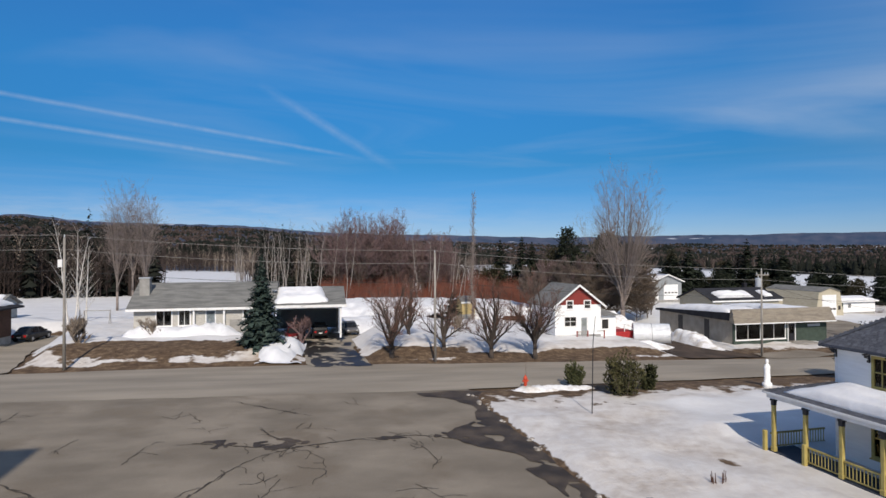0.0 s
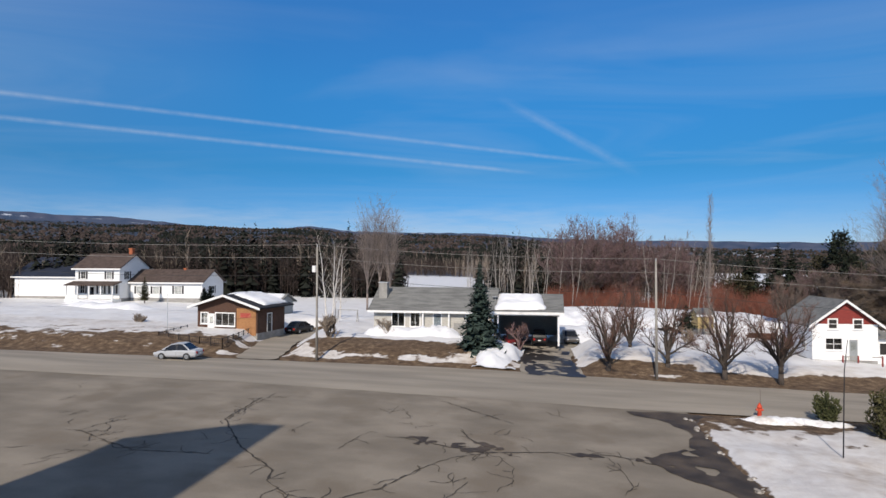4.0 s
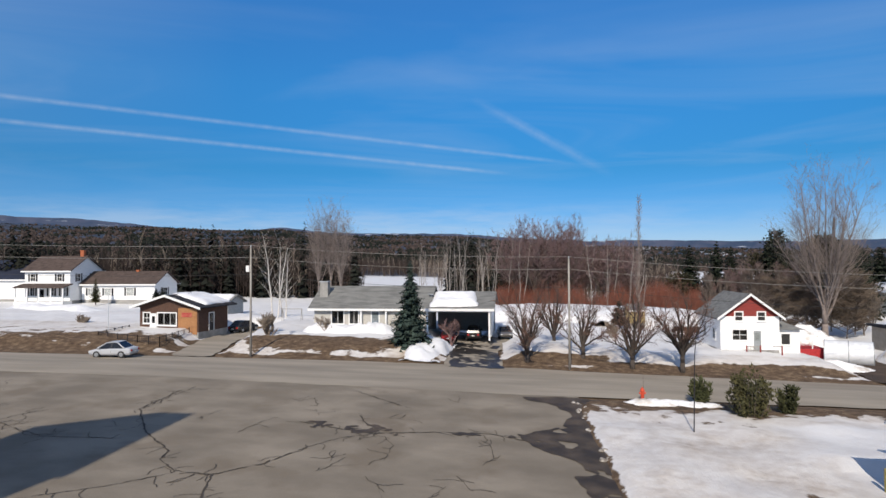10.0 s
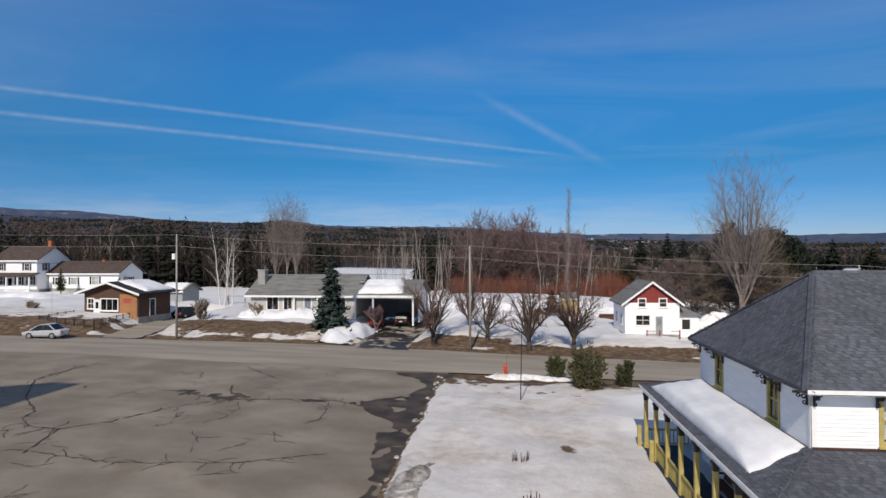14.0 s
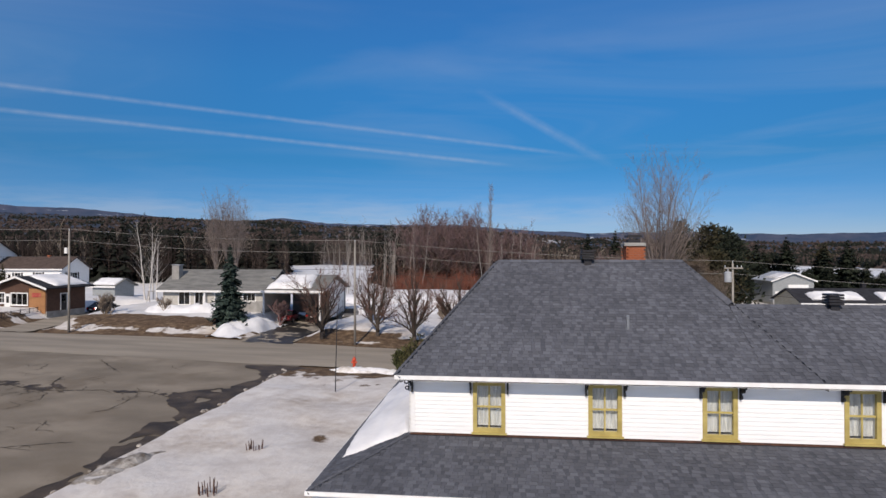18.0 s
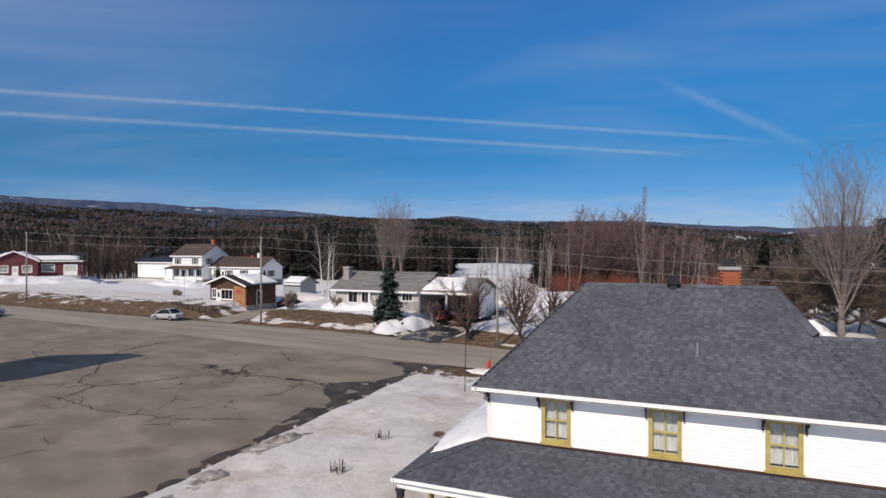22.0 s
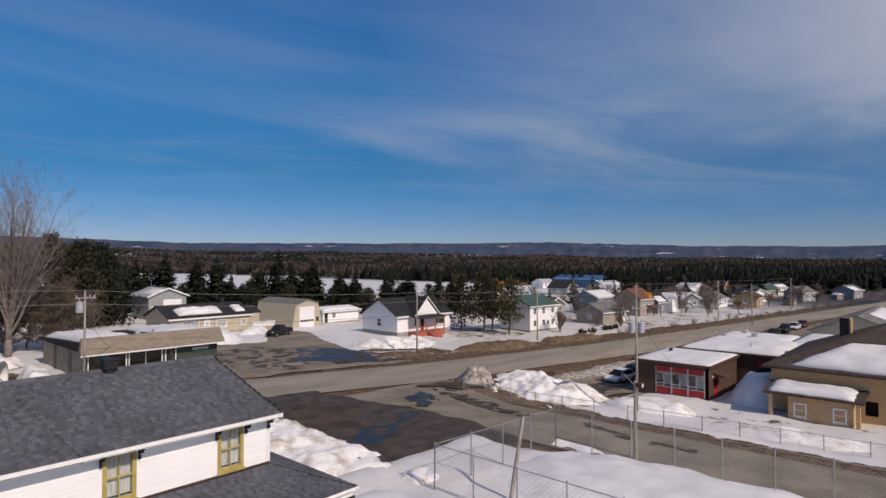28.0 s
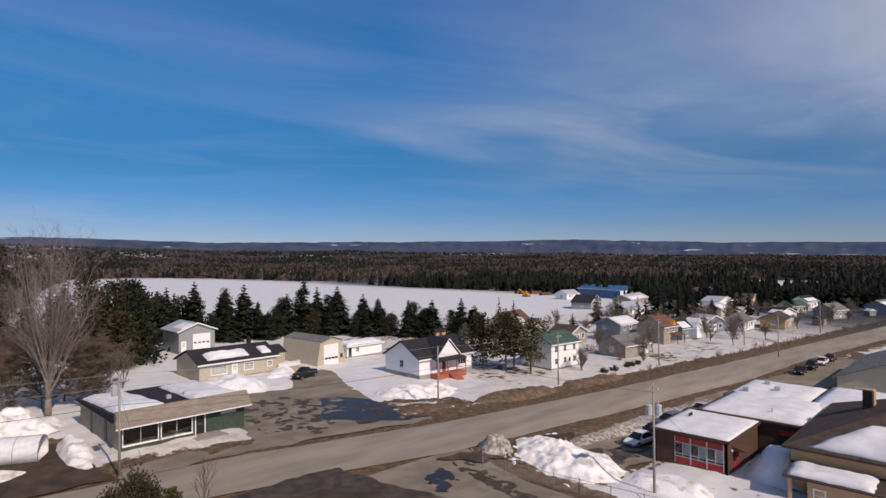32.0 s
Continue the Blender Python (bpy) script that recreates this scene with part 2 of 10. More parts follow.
def ground_mat():
    """Snow, slush, dead grass and mud, blended by how bare the ground is at each place (attribute 'bare') and how wooded ('wood')."""
    m = bpy.data.materials.new("winter_ground")
    m.use_nodes = True
    n, l = m.node_tree.nodes, m.node_tree.links
    b = n["Principled BSDF"]
    tc = n.new("ShaderNodeTexCoord")

    def noise_at(s, d=6, r=0.6):
        t = n.new("ShaderNodeTexNoise")
        t.inputs["Scale"].default_value, t.inputs["Detail"].default_value, t.inputs["Roughness"].default_value = s, d, r
        l.new(tc.outputs["Object"], t.inputs["Vector"])
        return t.outputs[0]

    def ramp(src, stops):
        r = n.new("ShaderNodeValToRGB")
        el = r.color_ramp.elements
        while len(el) < len(stops):
            el.new(0.5)
        for e, (p, c) in zip(el, stops):
            e.position, e.color = p, (*c, 1) if isinstance(c, tuple) else (c, c, c, 1)
        l.new(src, r.inputs[0])
        return r.outputs[0]

    def mth(op, a, c):
        t = n.new("ShaderNodeMath")
        t.operation, t.use_clamp = op, op != "SUBTRACT"
        for i, s in enumerate((a, c)):
            if isinstance(s, (int, float)):
                t.inputs[i].default_value = s
            else:
                l.new(s, t.inputs[i])
        return t.outputs[0]

    def mixc(f, a, c):
        t = n.new("ShaderNodeMixRGB")
        l.new(f, t.inputs[0])
        l.new(a, t.inputs[1])
        l.new(c, t.inputs[2])
        return t.outputs[0]

    def attr(name):
        a = n.new("ShaderNodeAttribute")
        a.attribute_name = name
        return a.outputs["Fac"]

    snow = ramp(noise_at(0.35), ((0.3, (0.63, 0.63, 0.635)), (0.7, (0.75, 0.75, 0.755))))
    dirty = ramp(noise_at(0.9), ((0.33, (0.37, 0.29, 0.215)), (0.62, (0.64, 0.585, 0.52))))
    snow = mixc(mth("MULTIPLY", attr("dirt"), ramp(noise_at(0.22, 7), ((0.36, 0.42), (0.50, 0.62), (0.66, 1)))), snow, dirty)
    grass = ramp(noise_at(1.6, 8), ((0.3, (0.060, 0.038, 0.023)), (0.5, (0.122, 0.080, 0.049)), (0.72, (0.235, 0.168, 0.105))))
    speck = ramp(noise_at(14, 4), ((0.3, (0.55, 0.55, 0.55)), (0.7, (1.25, 1.25, 1.25))))
    t = n.new("ShaderNodeMixRGB")
    t.blend_type = "MULTIPLY"
    t.inputs[0].default_value = 1
    l.new(grass, t.inputs[1])
    l.new(speck, t.inputs[2])
    grass = t.outputs[0]
    k = mth("ADD", mth("MULTIPLY", attr("bare"), 1.0), mth("SUBTRACT", mth("MULTIPLY", noise_at(0.55, 8), 1.1), 0.55))
    k = ramp(k, ((0.46, 0), (0.54, 1)))
    col = mixc(k, snow, grass)
    woods = ramp(noise_at(0.012, 13, 0.78), ((0.38, (0.020, 0.024, 0.024)), (0.49, (0.038, 0.036, 0.037)), (0.60, (0.074, 0.064, 0.064))))
    col = mixc(attr("wood"), col, woods)
    l.new(col, b.inputs["Base Color"])
    l.new(ramp(k, ((0.0, 0.55), (1.0, 0.95))), b.inputs["Roughness"])
    b.inputs["Specular IOR Level"].default_value = 0.25
    bp = n.new("ShaderNodeBump")
    bp.inputs["Strength"].default_value, bp.inputs["Distance"].default_value = 0.5, 0.12
    l.new(noise_at(2.2, 8, 0.65), bp.inputs["Height"])
    l.new(bp.outputs[0], b.inputs["Normal"])
    return m


def hills_mat():
    """Far wooded hills flecked with snowy clearings; the blue air haze is painted in."""
    m = bpy.data.materials.new("far_hills_painted_haze")
    m.use_nodes = True
    n, l = m.node_tree.nodes, m.node_tree.links
    b = n["Principled BSDF"]
    b.inputs["Roughness"].default_value, b.inputs["Specular IOR Level"].default_value = 1.0, 0.0
    tc = n.new("ShaderNodeTexCoord")

    def layer(scale, stretch, stops):
        mp_ = n.new("ShaderNodeMapping")
        mp_.inputs["Scale"].default_value = stretch
        l.new(tc.outputs["Object"], mp_.inputs[0])
        t_ = n.new("ShaderNodeTexNoise")
        t_.inputs["Scale"].default_value, t_.inputs["Detail"].default_value, t_.inputs["Roughness"].default_value = scale, 7, 0.6
        l.new(mp_.outputs[0], t_.inputs["Vector"])
        r_ = n.new("ShaderNodeValToRGB")
        for e, (p, c) in zip(r_.color_ramp.elements, stops):
            e.position, e.color = p, (*c, 1)
        l.new(t_.outputs[0], r_.inputs[0])
        return r_.outputs[0]

    # woods toned bluish towards the haze
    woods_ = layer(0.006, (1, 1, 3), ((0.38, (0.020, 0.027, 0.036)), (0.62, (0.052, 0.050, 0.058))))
    fields = layer(0.0036, (1, 1, 9), ((0.635, (0, 0, 0)), (0.67, (1, 1, 1))))
    mx = n.new("ShaderNodeMixRGB")
    l.new(fields, mx.inputs[0])
    l.new(woods_, mx.inputs[1])
    mx.inputs[2].default_value = (0.42, 0.44, 0.48, 1)
    l.new(mx.outputs[0], b.inputs["Base Color"])
    # faint blue emission stands in for the haze of distance
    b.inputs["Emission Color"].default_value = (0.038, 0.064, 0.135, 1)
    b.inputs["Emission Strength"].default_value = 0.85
    return m


M = {}
M["ground"] = ground_mat()
M["hills"] = hills_mat()
M["snow"] = mat("snow", (0.79, 0.79, 0.80), 0.55, (0.66, 0.66, 0.675), 0.8, 0.4, 6.0, fine=0.04, spec=0.25)
M["snow_dirty"] = mat("ploughed_snow", (0.86, 0.85, 0.84), 0.75, (0.47, 0.41, 0.34), 0.9, 1.0, 7.0, fine=0.22, spec=0.2, contrast=(0.3, 0.52))
M["slush"] = mat("gritty_slush", (0.50, 0.47, 0.43), 0.75, (0.15, 0.125, 0.10), 2.2, 0.9, 9, fine=0.3)
M["asphalt"] = mat("road_asphalt", (0.320, 0.280, 0.226), 0.9, (0.235, 0.205, 0.165), 0.30, 0.25, 30, fine=0.16, spec=0.25, stretch=(0.35, 1.6, 1))
M["lot"] = mat("old_asphalt", (0.262, 0.226, 0.180), 0.92, (0.172, 0.147, 0.116), 0.30, 0.3, 26, fine=0.22, spec=0.2, stain=(0.180, 0.150, 0.115), stain_scale=0.35, stretch=(0.75, 1.2, 1))
M["wet"] = mat("wet_asphalt", (0.092, 0.069, 0.048), 0.66, (0.038, 0.029, 0.021), 0.9, 0.25, 20, fine=0.2, spec=0.32)
M["water"] = mat("meltwater", (0.032, 0.027, 0.022), 0.42, (0.02, 0.018, 0.016), 0.4, 0.0, fine=0.1, spec=0.5)
M["mud"] = mat("mud", (0.090, 0.062, 0.043), 0.9, (0.042, 0.030, 0.022), 0.5, 0.7, 7, fine=0.3, spec=0.3)
M["crack"] = mat("crack_filler", (0.085, 0.068, 0.052), 0.95, (0.04, 0.033, 0.027), 2.0, 0.3, 20)
M["straw"] = mat("dead_brown_grass", (0.19, 0.130, 0.078), 0.95, (0.085, 0.056, 0.036), 1.2, 0.9, 14, fine=0.35)
M["shingle"] = mat("dark_grey_shingle", (0.115, 0.121, 0.141), 0.95, (0.090, 0.095, 0.112), 0.5, 0.4, 60, fine=0.25, spec=0.2, per="island", vary=0.22)
M["shingle_dark"] = mat("shingle_slot", (0.098, 0.104, 0.124), 0.95, (0.078, 0.083, 0.100), 0.5, 0.4, 60, fine=0.25, spec=0.2, per="island", vary=0.22)
M["shingle_piece"] = mat("dark_grey_shingle_piece", (0.115, 0.121, 0.141), 0.95, (0.090, 0.095, 0.112), 0.5, 0.4, 60, fine=0.25, spec=0.2, per="object", vary=0.22)
M["shingle_grey"] = mat("weathered_shingle", (0.20, 0.20, 0.19), 0.95, (0.13, 0.13, 0.125), 1.5, 0.5, 14, fine=0.25, spec=0.2, stretch=(0.4, 1, 3))
M["shingle_brown"] = mat("brown_shingle", (0.095, 0.070, 0.060), 0.95, (0.060, 0.044, 0.038), 1.5, 0.5, 14, fine=0.25, spec=0.2)
M["shingle_black"] = mat("black_shingle", (0.035, 0.036, 0.042), 0.95, (0.022, 0.022, 0.026), 1.5, 0.4, 14, fine=0.3, spec=0.2)
M["roof_green"] = mat("green_roof", (0.05, 0.10, 0.085), 0.8, (0.035, 0.07, 0.06), 1.5, 0.3, 12)
M["roof_red"] = mat("red_brown_roof", (0.165, 0.072, 0.048), 0.85, (0.11, 0.05, 0.036), 1.5, 0.3, 12)
M["roof_blue"] = mat("blue_steel_roof", (0.045, 0.15, 0.30), 0.5, (0.035, 0.12, 0.24), 0.5, 0.2, 8)
M["white"] = mat("white_siding", (0.86, 0.86, 0.85), 0.6, (0.80, 0.80, 0.79), 1.2, 0.12, 12, fine=0.03, stretch=(1, 1, 6))
M["white_trim"] = mat("white_trim_paint", (0.82, 0.82, 0.81), 0.5, (0.74, 0.73, 0.71), 3, 0.1, 20, fine=0.05)
M["yellow"] = mat("mustard_yellow_paint", (0.46, 0.37, 0.125), 0.6, (0.36, 0.285, 0.09), 3, 0.2, 25, fine=0.10)
M["roof_navy"] = mat("navy_steel_roof", (0.020, 0.026, 0.045), 0.6, (0.014, 0.018, 0.030), 0.5, 0.2, 8)
M["maroon"] = mat("maroon_siding", (0.13, 0.030, 0.034), 0.7, (0.09, 0.022, 0.026), 1.5, 0.2, 12)
M["black"] = mat("black_paint", (0.022, 0.021, 0.025), 0.5, (0.013, 0.012, 0.014), 4, 0.1, 20)
M["deck"] = mat("painted_deck_boards", (0.035, 0.045, 0.065), 0.7, (0.022, 0.028, 0.042), 1.5, 0.2, 20)
M["wood_dark"] = mat("stained_wood", (0.115, 0.045, 0.022), 0.6, (0.070, 0.028, 0.015), 3, 0.3, 25, stretch=(6, 1, 1))
M["wood_grey"] = mat("weathered_pole_wood", (0.36, 0.335, 0.30), 0.9, (0.22, 0.20, 0.175), 3, 0.5, 12, stretch=(3, 3, 0.25))
M["wood_pale"] = mat("pale_lumber", (0.45, 0.36, 0.25), 0.8, (0.33, 0.26, 0.17), 3, 0.3, 20)
M["brick_brown"] = mat("brown_brick", (0.115, 0.060, 0.040), 0.9, (0.060, 0.033, 0.024), 6, 0.5, 30, fine=0.2, stretch=(1, 1, 2.6))
M["brick_orange"] = mat("orange_brick", (0.40, 0.20, 0.085), 0.9, (0.30, 0.14, 0.06), 6, 0.5, 30, fine=0.2, stretch=(1, 1, 2.6))
M["brick_chimney"] = mat("red_brick", (0.42, 0.13, 0.055), 0.9, (0.26, 0.08, 0.04), 7, 0.5, 30, per="island")
M["tan"] = mat("tan_siding", (0.56, 0.37, 0.195), 0.8, (0.47, 0.30, 0.155), 2, 0.25, 14, fine=0.08, stretch=(1, 1, 5))
M["beige"] = mat("beige_siding", (0.50, 0.45, 0.34), 0.75, (0.42, 0.37, 0.27), 1.5, 0.2, 12, fine=0.07, stretch=(1, 1, 5))
M["grey_siding"] = mat("grey_siding", (0.30, 0.32, 0.33), 0.7, (0.24, 0.255, 0.26), 2, 0.2, 12, fine=0.06, stretch=(1, 1, 5))
M["blue_siding"] = mat("blue_grey_siding", (0.20, 0.235, 0.27), 0.7, (0.155, 0.185, 0.215), 2, 0.2, 12, fine=0.07)
M["green_siding"] = mat("dark_green_siding", (0.050, 0.072, 0.055), 0.75, (0.036, 0.052, 0.040), 2, 0.2, 12, fine=0.1)
M["stone_pale"] = mat("pale_grey_stone_siding", (0.52, 0.50, 0.46), 0.85, (0.40, 0.38, 0.34), 3.0, 0.4, 16, fine=0.12, stretch=(1, 1, 3))
M["stucco"] = mat("old_taupe_stucco", (0.36, 0.32, 0.26), 0.9, (0.27, 0.235, 0.19), 1.0, 0.4, 20, fine=0.12)
M["mansard"] = mat("weathered_taupe_mansard", (0.27, 0.235, 0.185), 0.9, (0.20, 0.17, 0.135), 1.2, 0.4, 16, fine=0.16, stretch=(1, 1, 4))
M["red"] = mat("red_paint", (0.42, 0.030, 0.032), 0.6, (0.30, 0.022, 0.024), 3, 0.15, 20, fine=0.1)
M["dark_red"] = mat("barn_red_siding", (0.26, 0.038, 0.030), 0.7, (0.18, 0.028, 0.022), 2, 0.2, 14, stretch=(1, 1, 6))
M["salmon"] = mat("faded_red_paint", (0.44, 0.13, 0.085), 0.7, (0.34, 0.095, 0.06), 3, 0.15, 20)
M["concrete"] = mat("concrete", (0.34, 0.33, 0.31), 0.9, (0.24, 0.23, 0.215), 1.5, 0.4, 20)
M["galv"] = mat("galvanised_steel", (0.42, 0.43, 0.44), 0.45, (0.30, 0.31, 0.32), 3, 0.1, 20, metal=0.7)
M["steel_grey"] = mat("grey_painted_steel", (0.50, 0.52, 0.55), 0.45, (0.42, 0.44, 0.46), 3, 0.1, 20, metal=0.2)
M["rust"] = mat("rusty_iron", (0.10, 0.045, 0.028), 0.85, (0.055, 0.028, 0.02), 6, 0.4, 20)
M["plastic_white"] = mat("translucent_white_sheet", (0.74, 0.75, 0.76), 0.35, (0.64, 0.65, 0.66), 2, 0.2, 6, fine=0.05)
M["machine_tan"] = mat("faded_yellow_siding", (0.50, 0.38, 0.17), 0.7, (0.40, 0.30, 0.13), 2, 0.2, 12, fine=0.1)
M["orange"] = mat("machine_yellow_paint", (0.62, 0.30, 0.03), 0.5, (0.45, 0.2, 0.02), 2, 0.1, 12)
M["hydrant"] = mat("orange_red_paint", (0.60, 0.075, 0.03), 0.45, (0.45, 0.05, 0.02), 5, 0.1, 20)
M["statue"] = mat("white_cast_stone", (0.86, 0.86, 0.86), 0.6, (0.76, 0.76, 0.75), 5, 0.1, 20, fine=0.04)
M["silver"] = mat("silver_car_paint", (0.46, 0.47, 0.49), 0.45, (0.42, 0.43, 0.45), 1, 0, metal=0.1, coat=0.15, fine=0.02)
M["car_black"] = mat("black_car_paint", (0.012, 0.012, 0.014), 0.45, (0.02, 0.018, 0.016), 1, 0, coat=0.06, spec=0.25, fine=0.02)
M["car_red"] = mat("maroon_car_paint", (0.13, 0.012, 0.014), 0.35, (0.10, 0.01, 0.012), 1, 0, coat=0.15, fine=0.02)
M["car_white"] = mat("white_car_paint", (0.78, 0.78, 0.79), 0.25, (0.72, 0.72, 0.73), 1, 0, coat=0.15, fine=0.02)
M["car_grey"] = mat("dusty_grey_car_paint", (0.14, 0.13, 0.12), 0.35, (0.10, 0.095, 0.09), 1, 0, coat=0.4, fine=0.05)
M["rubber"] = mat("tyre_rubber", (0.02, 0.02, 0.02), 0.9, (0.035, 0.032, 0.03), 5, 0.2, 30)
M["lamp_red"] = mat("red_lens", (0.35, 0.01, 0.01), 0.2, (0.3, 0.01, 0.01), 1, coat=0.5)
M["lamp_clear"] = mat("clear_lens", (0.7, 0.7, 0.68), 0.15, (0.6, 0.6, 0.6), 1, coat=0.5)
M["bark"] = mat("grey_brown_bark", (0.165, 0.135, 0.110), 0.95, (0.085, 0.068, 0.056), 4, 0.7, 14, stretch=(3, 3, 0.5))
M["bark_dark"] = mat("dark_wet_bark", (0.085, 0.068, 0.057), 0.95, (0.045, 0.036, 0.031), 4, 0.7, 14, stretch=(3, 3, 0.5))
M["bark_birch_near"] = mat("white_birch_bark_near", (0.64, 0.61, 0.57), 0.85, (0.24, 0.21, 0.19), 5, 0.3, 18, contrast=(0.3, 0.45), stretch=(1, 1, 2.5))
M["bark_birch"] = mat("white_birch_bark", (0.34, 0.31, 0.28), 0.85, (0.15, 0.13, 0.12), 5, 0.3, 18, contrast=(0.3, 0.45), stretch=(1, 1, 2.5))
M["twig"] = mat("grey_twigs", (0.185, 0.140, 0.118), 0.95, (0.115, 0.085, 0.074), 1.0, fine=0.2, per="island")
M["twig_pale"] = mat("pale_twigs", (0.30, 0.245, 0.195), 0.95, (0.21, 0.17, 0.135), 1.0, fine=0.2, per="island")
M["bark_pale"] = mat("pale_grey_bark", (0.26, 0.215, 0.19), 0.95, (0.16, 0.13, 0.115), 2.0, 0.5, 20)
M["twig_ash"] = mat("ash_brown_twigs", (0.235, 0.190, 0.170), 0.95, (0.155, 0.122, 0.108), 1.0, fine=0.2, per="island")
M["twig_rust"] = mat("rust_tinged_twigs", (0.20, 0.100, 0.072), 0.95, (0.115, 0.066, 0.052), 1.0, fine=0.2, per="island")
M["twig_plum"] = mat("purple_grey_twigs", (0.200, 0.128, 0.124), 0.95, (0.130, 0.085, 0.086), 1.0, fine=0.2, per="island")
M["twig_larch"] = mat("brown_larch_twigs", (0.175, 0.125, 0.085), 0.95, (0.10, 0.072, 0.052), 1.0, fine=0.2, per="island")
M["twig_red"] = mat("rust_red_twigs", (0.24, 0.082, 0.050), 0.95, (0.14, 0.052, 0.037), 1.0, fine=0.2, per="island")
M["needle"] = mat("spruce_needles", (0.027, 0.034, 0.021), 0.85, (0.014, 0.019, 0.013), 0.6, fine=0.3, per="island", spec=0.2)
M["needle_blue"] = mat("blue_green_needles", (0.048, 0.070, 0.058), 0.85, (0.026, 0.042, 0.036), 0.6, fine=0.3, per="island", spec=0.2)
M["needle_pine"] = mat("pine_needles", (0.085, 0.088, 0.038), 0.85, (0.050, 0.058, 0.026), 0.6, fine=0.3, per="island", spec=0.2)
M["needle_pine_dark"] = mat("dark_pine_needles", (0.066, 0.068, 0.030), 0.85, (0.036, 0.040, 0.019), 0.6, fine=0.3, per="island", spec=0.2)
M["needle_brown"] = mat("winter_brown_evergreen", (0.095, 0.085, 0.036), 0.85, (0.055, 0.055, 0.026), 0.6, fine=0.3, per="island", spec=0.2)
M["needle_dull"] = mat("dull_winter_needles", (0.058, 0.050, 0.026), 0.85, (0.030, 0.029, 0.017), 0.6, fine=0.3, per="island", spec=0.2)
M["needle_far"] = mat("far_conifers", (0.020, 0.022, 0.017), 0.9, (0.010, 0.012, 0.010), 0.05, fine=0.3, per="island", spec=0.1)
M["twig_far"] = mat("far_bare_woods", (0.070, 0.053, 0.047), 0.95, (0.038, 0.029, 0.026), 0.05, fine=0.25, per="island", spec=0.1)
# near-black that stands in for the shade inside rooms and openings
M["dark"] = mat("room_shade", (0.035, 0.032, 0.030), 0.9, (0.022, 0.020, 0.019), 1)
M["curtain"] = mat("white_lace_curtain", (0.74, 0.74, 0.73), 0.9, (0.46, 0.47, 0.48), 3, fine=0.2, stretch=(10, 10, 0.6))
M["cable"] = mat("cable_sheath", (0.035, 0.034, 0.034), 0.7, None, 2)
M["wire_pale"] = mat("weathered_wire", (0.30, 0.29, 0.28), 0.6, None, 2)
M["glass"] = glass_mat("window_glass", (0.90, 0.92, 0.92))
M["glass_car"] = mat("tinted_glass", (0.012, 0.013, 0.015), 0.12, (0.020, 0.021, 0.023), 1, 0, spec=0.35, fine=0.02)

